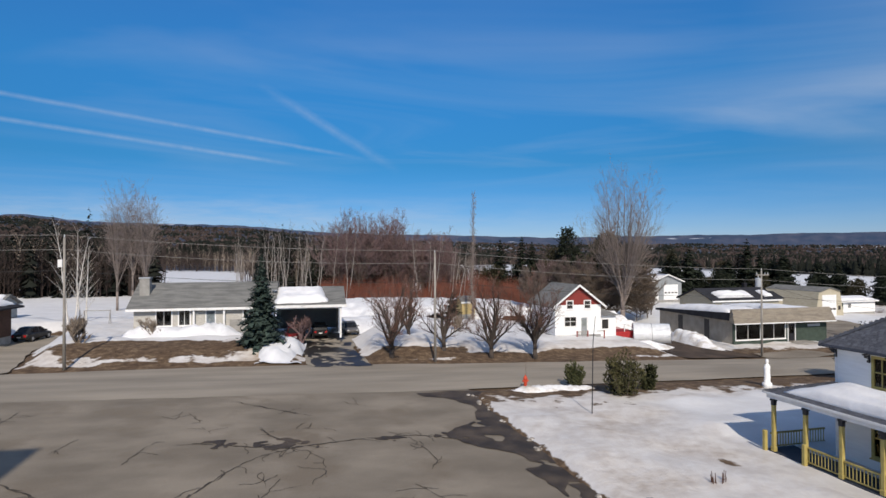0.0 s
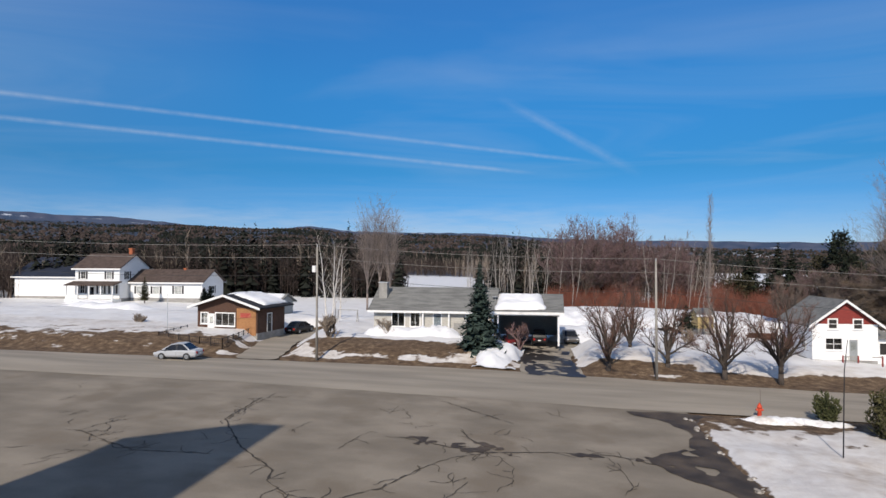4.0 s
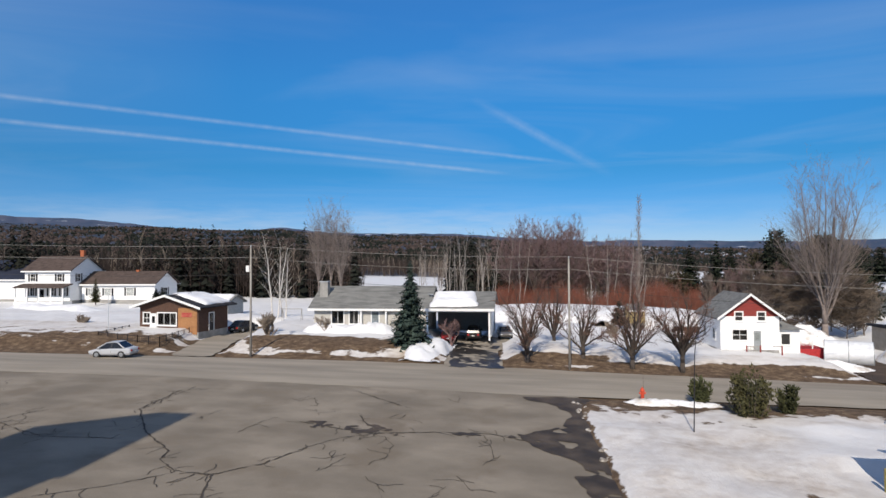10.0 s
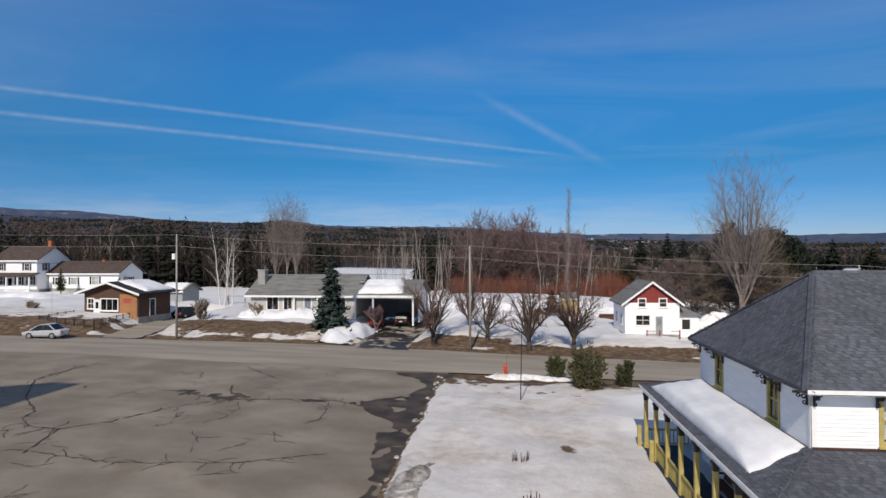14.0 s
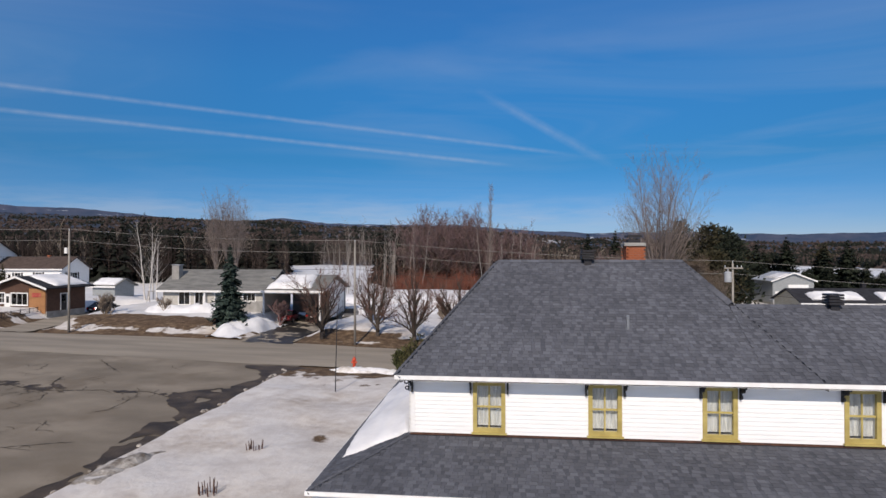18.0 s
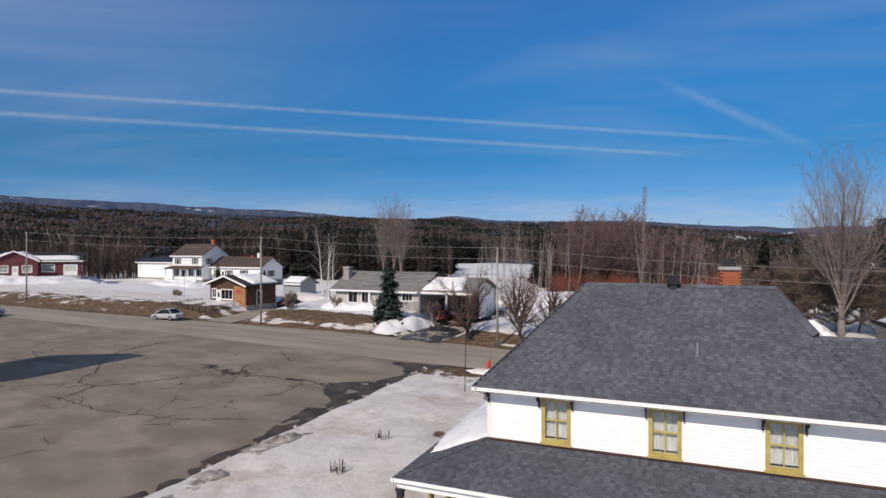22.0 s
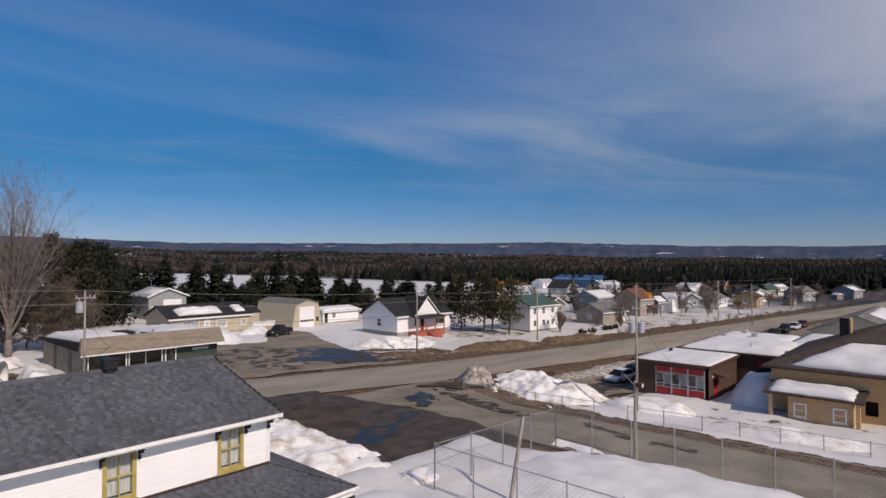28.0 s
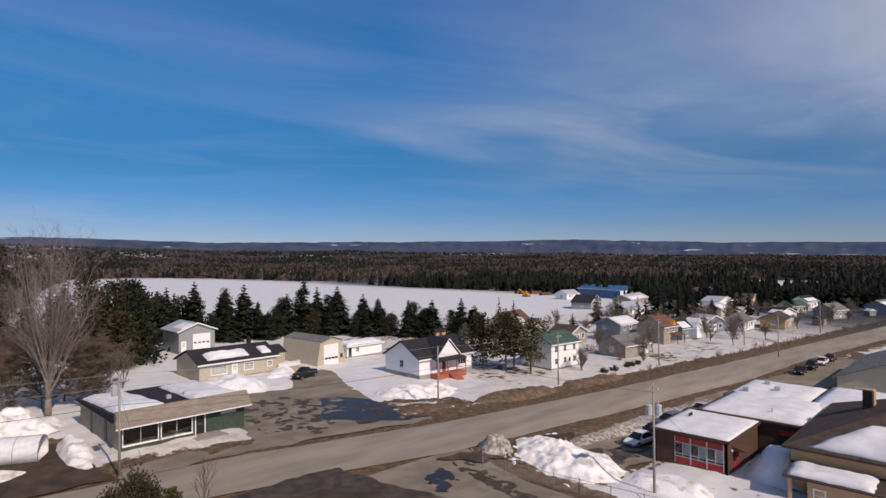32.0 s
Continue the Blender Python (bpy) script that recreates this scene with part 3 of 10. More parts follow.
# ---- tools ----
class Geo:
    """Collects vertices and faces of one mesh."""

    def __init__(self):
        self.v, self.f = [], []

    def face(self, *pts):
        k = len(self.v)
        self.v.extend(tuple(p) for p in pts)
        self.f.append(tuple(range(k, k + len(pts))))
        return self

    def hull(self, low, top):
        """A closed prism between two rings of the same length."""
        k, n = len(self.v), len(low)
        self.v.extend(tuple(p) for p in (*low, *top))
        self.f.append(tuple(range(k + n - 1, k - 1, -1)))
        self.f.append(tuple(range(k + n, k + 2 * n)))
        for i in range(n):
            j = (i + 1) % n
            self.f.append((k + i, k + j, k + n + j, k + n + i))
        return self

    def box(self, x0, y0, z0, x1, y1, z1):
        return self.hull(((x0, y0, z0), (x1, y0, z0), (x1, y1, z0), (x0, y1, z0)), ((x0, y0, z1), (x1, y0, z1), (x1, y1, z1), (x0, y1, z1)))

    def soft(self, x0, y0, z0, x1, y1, z1, e):
        """A box with its upright edges and its top edge chamfered by e."""
        def ring(i, z):
            return [(x0 + i + e, y0 + i, z), (x1 - i - e, y0 + i, z), (x1 - i, y0 + i + e, z), (x1 - i, y1 - i - e, z), (x1 - i - e, y1 - i, z), (x0 + i + e, y1 - i, z), (x0 + i, y1 - i - e, z), (x0 + i, y0 + i + e, z)]
        return self.rings([ring(0, z0), ring(0, z1 - e), ring(e, z1)])

    def rings(self, rings, caps=True):
        k, n = len(self.v), len(rings[0])
        for r in rings:
            self.v.extend(tuple(p) for p in r)
        if caps:
            self.f.append(tuple(range(k + n - 1, k - 1, -1)))
            e = k + n * (len(rings) - 1)
            self.f.append(tuple(range(e, e + n)))
        for a in range(len(rings) - 1):
            for i in range(n):
                j = (i + 1) % n
                self.f.append((k + a * n + i, k + a * n + j, k + (a + 1) * n + j, k + (a + 1) * n + i))
        return self

    def rod(self, p, q, r0, r1=None, n=6, caps=True):
        p, q = Vector(p), Vector(q)
        r1 = r0 if r1 is None else r1
        d = (q - p).normalized()
        a = d.orthogonal().normalized()
        b = d.cross(a)
        ring = lambda c, r: [c + (a * math.cos(2 * math.pi * i / n) + b * math.sin(2 * math.pi * i / n)) * r for i in range(n)]
        return self.rings([ring(p, r0), ring(q, r1)], caps)

    def turned(self, c, profile, n=12):
        """A turned shape about the upright through c: (radius, height) pairs."""
        x, y, z = c
        return self.rings([[(x + r * math.cos(2 * math.pi * i / n), y + r * math.sin(2 * math.pi * i / n), z + h) for i in range(n)] for r, h in profile])

    def blade(self, p, q, w, side):
        """A thin long triangle from p to q, w wide at its foot."""
        p, q, s = Vector(p), Vector(q), Vector(side) * (w / 2)
        return self.face(p - s, p + s, q)

    def put(self, other, m):
        k = len(self.v)
        self.v.extend(tuple(m @ Vector(p)) for p in other.v)
        self.f.extend(tuple(i + k for i in f) for f in other.f)
        return self

    def mesh(self, name, material, smooth=False):
        me = bpy.data.meshes.new(name)
        me.from_pydata(self.v, [], self.f)
        me.materials.append(material)
        if smooth:
            me.polygons.foreach_set("use_smooth", [True] * len(me.polygons))
        me.update()
        return me


def part(name, geo, material, parent=None, label="", smooth=False, kind=""):
    ob = new(name, geo.mesh(name, material, smooth))
    if parent is not None:
        ob.parent = parent
    return tagged(ob, label, kind=kind)


def thing(name, label, category, m=None, group="", kind=""):
    ob = new(name)
    ob.empty_display_size = 0.3
    if m is not None:
        ob.matrix_world = m
    return tagged(ob, label, category, group, kind)


def solo(name, geo, material, label, category, m=None, group="", kind="", smooth=False):
    ob = part(name, geo, material, None, label, smooth)
    if m is not None:
        ob.matrix_world = m
    return tagged(ob, "", category, group, kind)


def fnoise(x, y, s, seed=0.0):
    return noise.noise((x / s + seed * 7.31, y / s - seed * 3.17, seed * 1.7))


def smooth_step(a, b, x):
    t = min(1.0, max(0.0, (x - a) / (b - a)))
    return t * t * (3 - 2 * t)


def lerp_table(table, x):
    if x <= table[0][0]:
        return table[0][1]
    for (x0, y0), (x1, y1) in zip(table, table[1:]):
        if x <= x1:
            return y0 + (y1 - y0) * (x - x0) / (x1 - x0)
    return table[-1][1]


# the road's two edges, as distances ahead of the big white house's front
ROAD_FAR = ((-400, 18), (-200, 27), (-90, 34.6), (-61, 37.0), (-54, 37.8), (-46, 38.5), (-37, 39.3), (-29, 39.7), (-22, 39.5), (-16, 39.1), (-8, 38.7), (2, 38.4), (25, 37.4), (57, 30.4), (115, 23.6), (244, 9.2), (420, -13))
ROAD_NEAR = ((-400, 9), (-200, 19), (-90, 25.5), (-41, 27.3), (-14, 26.6), (10, 27.4), (24, 27.8), (51, 21.8), (98, 17.3), (199, 4.6), (420, -21))
# height of the skyline, in degrees, by compass angle from straight ahead
SKYLINE = ((-180, 2.0), (-70, 4.2), (-59, 4.25), (-50, 4.1), (-44, 3.85), (-38, 3.75), (-30, 3.1), (-25.7, 2.85), (-21.6, 3.3), (-17, 2.85), (-5, 2.75), (0, 2.35), (8, 1.9), (14, 1.85), (25, 1.55), (46, 1.65), (59, 1.75), (71, 1.3), (82, 1.15), (110, 1.2), (180, 2.0))


# how far the wooded land stays below the skyline of the distant hills, in degrees
HILLS_ABOVE = ((-180, 0.9), (-60, 1.0), (-44, 1.05), (-38, 0.95), (-31, 0.3), (-25, 0.15), (-21, 0.5), (-1, 0.5), (8, 0.6), (21, 0.65), (36, 0.75), (53, 1.2), (61, 1.3), (75, 1.05), (110, 1.05), (180, 0.6))


def land(x, y):
    """The lie of the land, without small relief."""
    z = -0.028 * (min(max(x, -90), 90) + 38)
    if x > 90:
        z -= 0.012 * (min(x, 260) - 90)
    z -= 1.25 * smooth_step(36, 58, x) * smooth_step(24, 11, y) * smooth_step(150, 110, x)
    z -= 0.42 * smooth_step(28, 38, y) * smooth_step(120, 80, y) * smooth_step(38, 22, x)
    r = math.hypot(x, y + 15)
    if r > 200:
        a = math.degrees(math.atan2(x, y + 15))
        top = 3800 * math.tan(radians(lerp_table(SKYLINE, a) - lerp_table(HILLS_ABOVE, a))) + 9 + 10 * fnoise(x, y, 260, 3) + 5 * fnoise(x, y, 90, 4)
        z += (top - z) * smooth_step(lerp_table(((-60, 200), (0, 350), (20, 900)), a), 3800, r)
    return z


def strip(edge_a, edge_b, x0, x1, step, lift, sub=6):
    """A paved strip between two edge tables."""
    g = Geo()
    xs = np.arange(x0, x1 + 0.01, step)
    rows = []
    for x in xs:
        a, b = lerp_table(edge_a, x), lerp_table(edge_b, x)
        a += 0.25 * fnoise(x, 0, 3.0, 5) + 0.12 * fnoise(x, 0, 0.9, 6)
        b += 0.25 * fnoise(x, 9, 3.0, 5) + 0.12 * fnoise(x, 9, 0.9, 6)
        rows.append([(x, a + (b - a) * i / sub) for i in range(sub + 1)])
    for r in rows:
        for i, (x, y) in enumerate(r):
            crown = 0.06 * math.sin(math.pi * i / sub)
            g.v.append((x, y, land(x, y) + lift + crown))
    n = sub + 1
    for j in range(len(rows) - 1):
        for i in range(sub):
            a = j * n + i
            g.f.append((a, a + n, a + n + 1, a + 1))
    return g


def patch(outline, lift, seed, step=0.8, rag=0.35, hole=0.0):
    """A flat patch that follows the land, with a ragged outline. outline: corner points in order, counter-clockwise."""
    pts = [Vector(p) for p in outline]
    xs, ys = [p.x for p in pts], [p.y for p in pts]
    x0, y0 = min(xs) - 1, min(ys) - 1
    nx, ny = int((max(xs) + 1 - x0) / step) + 1, int((max(ys) + 1 - y0) / step) + 1

    def inside(x, y):
        x, y = x + rag * 2 * fnoise(x, y, 2.2, seed) + rag * fnoise(x, y, 0.7, seed + 1), y + rag * 2 * fnoise(x, y, 2.2, seed + 2) + rag * fnoise(x, y, 0.7, seed + 3)
        c = False
        for a, b in zip(pts, pts[1:] + pts[:1]):
            if (a.y > y) != (b.y > y) and x < (b.x - a.x) * (y - a.y) / (b.y - a.y) + a.x:
                c = not c
        return c and (hole == 0 or 0.8 * fnoise(x, y, 1.9, seed + 5) + 0.7 * fnoise(x, y, 0.7, seed + 6) + 0.5 * fnoise(x, y, 0.3, seed + 8) > hole - 0.5)

    g, ids = Geo(), {}

    def vid(i, j):
        if (i, j) not in ids:
            x, y = x0 + i * step, y0 + j * step
            ids[i, j] = len(g.v)
            g.v.append((x, y, land(x, y) + lift))
        return ids[i, j]

    for i in range(nx):
        for j in range(ny):
            if inside(x0 + (i + 0.5) * step, y0 + (j + 0.5) * step):
                g.f.append((vid(i, j), vid(i + 1, j), vid(i + 1, j + 1), vid(i, j + 1)))
    # round the stair-stepped rim
    use = {}
    for f in g.f:
        for a, b in zip(f, f[1:] + f[:1]):
            use[tuple(sorted((a, b)))] = use.get(tuple(sorted((a, b))), 0) + 1
    nb = {}
    for (a, b), k in use.items():
        if k == 1:
            nb.setdefault(a, []).append(b)
            nb.setdefault(b, []).append(a)
    for _ in range(3):
        moved = {}
        for a, l in nb.items():
            if len(l) == 2:
                p, q, r = Vector(g.v[a]), Vector(g.v[l[0]]), Vector(g.v[l[1]])
                moved[a] = tuple(p * 0.4 + (q + r) * 0.3)
        for a, p in moved.items():
            g.v[a] = p
    return g


def heap(cx, cy, lx, ly, h, turn=0.0, seed=1, step=0.35, rough=0.5, foot=0.15, sharp=1.0):
    """A heap or bank of snow on the land: lx by ly metres, h high, lumpy."""
    g = Geo()
    nx, ny = max(6, int(lx / step)), max(6, int(ly / step))
    ca, sa = math.cos(radians(turn)), math.sin(radians(turn))
    for j in range(ny + 1):
        for i in range(nx + 1):
            u, v = 2 * i / nx - 1, 2 * j / ny - 1
            px, py = u * lx / 2, v * ly / 2
            x, y = cx + px * ca - py * sa, cy + px * sa + py * ca
            r = math.sqrt(min(1.0, abs(u) ** 2.6 + abs(v) ** 2.2)) + 0.20 * fnoise(x, y, 2.3, seed) + 0.07 * fnoise(x, y, 0.8, seed + 9)
            k = max(0.0, 1 - r)
            k = (1 - (1 - min(1, k * 1.25)) ** 1.7) ** sharp
            lumps = 0.5 * fnoise(x, y, 3.4, seed + 7) + 0.30 * fnoise(x, y, 1.5, seed + 3) - 0.30 * abs(fnoise(x, y, 1.1, seed + 5)) + 0.16 * fnoise(x, y, 0.5, seed + 6)
            z = land(x, y) - foot + (h + foot) * k * (1 + rough * lumps) + 0.16 * rough * min(1, k * 5) * (fnoise(x, y, 0.9, seed + 8) - 0.9 * abs(fnoise(x, y, 0.6, seed + 4)) + 0.5 * fnoise(x, y, 0.3, seed + 2))
            g.v.append((x, y, z))
    for j in range(ny):
        for i in range(nx):
            a = j * (nx + 1) + i
            g.f.append((a, a + 1, a + nx + 2, a + nx + 1))
    return g


# ---- buildings ----
def wall_run(g, p, q, z0, z1, thick, holes=(), inset=0.0):
    """A wall from p to q (plan points), with openings (u0, u1, v0, v1): u along the wall from p, v as a height. Its outside lies to the right of the way from p to q."""
    p, q = Vector((*p, 0)), Vector((*q, 0))
    d = (q - p).normalized()
    inn = Vector((-d.y, d.x, 0)) * thick
    length = (q - p).length
    us = sorted({inset, length - inset, *[min(max(u, inset), length - inset) for h in holes for u in h[:2]]})
    vs = sorted({z0, z1, *[min(max(v, z0), z1) for h in holes for v in h[2:4]]})
    nu, nv = len(us) - 1, len(vs) - 1
    solid = {(i, j): not any(h[0] < (us[i] + us[i + 1]) / 2 < h[1] and h[2] < (vs[j] + vs[j + 1]) / 2 < h[3] for h in holes) for i in range(nu) for j in range(nv)}
    ids = {}

    def at(i, j, s):
        if (i, j, s) not in ids:
            ids[i, j, s] = len(g.v)
            c = p + d * us[i] + inn * s
            g.v.append((c.x, c.y, vs[j]))
        return ids[i, j, s]

    for (i, j), full in solid.items():
        if not full:
            continue
        g.f.append((at(i, j, 0), at(i + 1, j, 0), at(i + 1, j + 1, 0), at(i, j + 1, 0)))
        g.f.append((at(i, j, 1), at(i, j + 1, 1), at(i + 1, j + 1, 1), at(i + 1, j, 1)))
        for (di, dj), (a, b) in (((-1, 0), ((0, 1), (0, 0))), ((1, 0), ((1, 0), (1, 1))), ((0, -1), ((0, 0), (1, 0))), ((0, 1), ((1, 1), (0, 1)))):
            if not solid.get((i + di, j + dj), False):
                g.f.append((at(i + b[0], j + b[1], 0), at(i + a[0], j + a[1], 0), at(i + a[0], j + a[1], 1), at(i + b[0], j + b[1], 1)))


def frame_matrix(p, q):
    """Local frame on a wall's outside: x along it from p, y inwards, z up."""
    d = (Vector((*q, 0)) - Vector((*p, 0))).normalized()
    return Matrix.Translation((*p, 0)) @ Matrix(((d.x, -d.y, 0, 0), (d.y, d.x, 0, 0), (0, 0, 1, 0), (0, 0, 0, 1)))


def window(parent, p, q, hole, trim, bars=(1, 1), name="window", curtain=None, wide=0.09, sill=True, shutters=None):
    """A window set into the opening: frame, panes and bars."""
    u0, u1, v0, v1 = hole
    m = frame_matrix(p, q)
    g = Geo()
    w, o, b = wide, -0.035, 0.06
    g.box(u0 - w, o, v0 - w, u0 + 0.03, b, v1 + w)
    g.box(u1 - 0.03, o, v0 - w, u1 + w, b, v1 + w)
    g.box(u0 + 0.03, o, v1 - 0.03, u1 - 0.03, b, v1 + w)
    g.box(u0 + 0.03, o, v0 - w, u1 - 0.03, b, v0 + 0.03)
    win = part(name, Geo().put(g, m), trim, parent)
    nx, ny = bars
    s = Geo()
    for i in range(1, nx + 1):
        x = u0 + (u1 - u0) * i / (nx + 1)
        s.box(x - 0.02, 0.015, v0 + 0.03, x + 0.02, 0.05, v1 - 0.03)
    for i in range(1, ny + 1):
        z = v0 + (v1 - v0) * i / (ny + 1)
        s.box(u0 + 0.03, 0.012, z - 0.025, u1 - 0.03, 0.052, z + 0.025)
    if s.v:
        part("glazing_bar", Geo().put(s, m), trim, win)
    pane = part("pane", Geo().put(Geo().box(u0 + 0.02, 0.03, v0 + 0.02, u1 - 0.02, 0.038, v1 - 0.02), m), M["glass"], win)
    pane.visible_shadow = False
    if sill:
        part("window_sill", Geo().put(Geo().box(u0 - w - 0.04, -0.10, v0 - w - 0.05, u1 + w + 0.04, o + 0.005, v0 - w), m), trim, win)
    if curtain:
        part("curtain", Geo().put(curtain_geo(u0, u1, v0, v1), m), M["curtain"], win)
    if shutters:
        for a in (u0 - w - 0.36, u1 + w + 0.02):
            part("shutter", Geo().put(Geo().box(a, -0.03, v0 - 0.05, a + 0.34, 0.004, v1 + 0.05), m), shutters, win)
    return win


def curtain_geo(u0, u1, v0, v1):
    g = Geo()
    n = 14
    low = v0 + (v1 - v0) * 0.05
    for i in range(n):
        a, b = u0 + (u1 - u0) * i / n, u0 + (u1 - u0) * (i + 1) / n
        ya, yb = 0.16 + 0.03 * (i % 2), 0.16 + 0.03 * ((i + 1) % 2)
        g.face((a, ya, low), (b, yb, low), (b, yb, v1), (a, ya, v1))
    return g


def door(parent, p, q, hole, trim, leaf, glazed=True):
    u0, u1, v0, v1 = hole
    m = frame_matrix(p, q)
    g = Geo().box(u0 - 0.08, -0.03, v0, u0 + 0.03, 0.08, v1 + 0.08).box(u1 - 0.03, -0.03, v0, u1 + 0.08, 0.08, v1 + 0.08).box(u0 + 0.03, -0.03, v1 - 0.03, u1 - 0.03, 0.08, v1 + 0.08)
    d = part("door", Geo().put(g, m), trim, parent)
    l = Geo().box(u0 + 0.03, 0.03, v0, u1 - 0.03, 0.075, v1 - 0.03)
    l.box(u0 + 0.14, 0.015, v0 + 0.15, u1 - 0.14, 0.031, v0 + 0.75)
    part("door_leaf", Geo().put(l, m), leaf, d)
    if glazed:
        pane = part("door_pane", Geo().put(Geo().box(u0 + 0.17, 0.018, v0 + 0.95, u1 - 0.17, 0.026, v1 - 0.25), m), M["glass"], d)
        pane.visible_shadow = False
    part("door_handle", Geo().put(Geo().rod((u1 - 0.12, 0.03, v0 + 1.0), (u1 - 0.12, -0.03, v0 + 1.0), 0.03), m), M["galv"], d)
    return d


def gable_geo(x0, x1, y0, y1, z, rise, along="x", thick=0.16, over=0.0):
    """A gable roof slab over the plan rectangle; the ridge runs along x or y."""
    g = Geo()
    if along == "x":
        ym = (y0 + y1) / 2
        for a, b in ((y0, ym), (y1, ym)):
            g.hull([(x0, a, z), (x1, a, z), (x1, b, z + rise), (x0, b, z + rise)], [(x0, a, z + thick), (x1, a, z + thick), (x1, b, z + rise + thick), (x0, b, z + rise + thick)])
    else:
        xm = (x0 + x1) / 2
        for a, b in ((x0, xm), (x1, xm)):
            g.hull([(a, y0, z), (a, y1, z), (b, y1, z + rise), (b, y0, z + rise)], [(a, y0, z + thick), (a, y1, z + thick), (b, y1, z + rise + thick), (b, y0, z + rise + thick)])
    return g


def snow_slab(corners, thick, seed, n=14, trim=0.06):
    """A slab of snow lying on a sloping roof: four corners, its rim rounded and uneven."""
    a, b, c, d = [Vector(p) for p in corners]
    nrm = (b - a).cross(d - a).normalized()
    if nrm.z < 0:
        nrm = -nrm
    g = Geo()
    for layer in (0, 1):
        for j in range(n + 1):
            for i in range(n + 1):
                u, v = i / n, j / n
                uu = 0.5 + (u - 0.5) * (1 - trim * (1 + fnoise(v * 9, seed, 1.3, seed)))
                vv = 0.5 + (v - 0.5) * (1 - trim * (1 + fnoise(u * 9, seed + 4, 1.3, seed)))
                p = a * (1 - uu) * (1 - vv) + b * uu * (1 - vv) + c * uu * vv + d * (1 - uu) * vv
                e = min(u, 1 - u, v, 1 - v) * 2
                k = (1 - (1 - min(1, e * 2.6)) ** 2) * (1 + 0.35 * fnoise(u * 5, v * 5, 1, seed))
                p = p + nrm * (0.012 if layer == 0 else 0.02 + thick * k)
                g.v.append(tuple(p))
    s = (n + 1) * (n + 1)
    for j in range(n):
        for i in range(n):
            k = j * (n + 1) + i
            g.f.append((k + s, k + 1 + s, k + n + 2 + s, k + n + 1 + s))
    rim = [i for i in range(n + 1)] + [(j + 1) * (n + 1) - 1 for j in range(1, n + 1)] + [n * (n + 1) + i for i in range(n - 1, -1, -1)] + [j * (n + 1) for j in range(n - 1, 0, -1)]
    for k, (p, q) in enumerate(zip(rim, rim[1:] + rim[:1])):
        g.f.append((p, q, q + s, p + s))
    return g


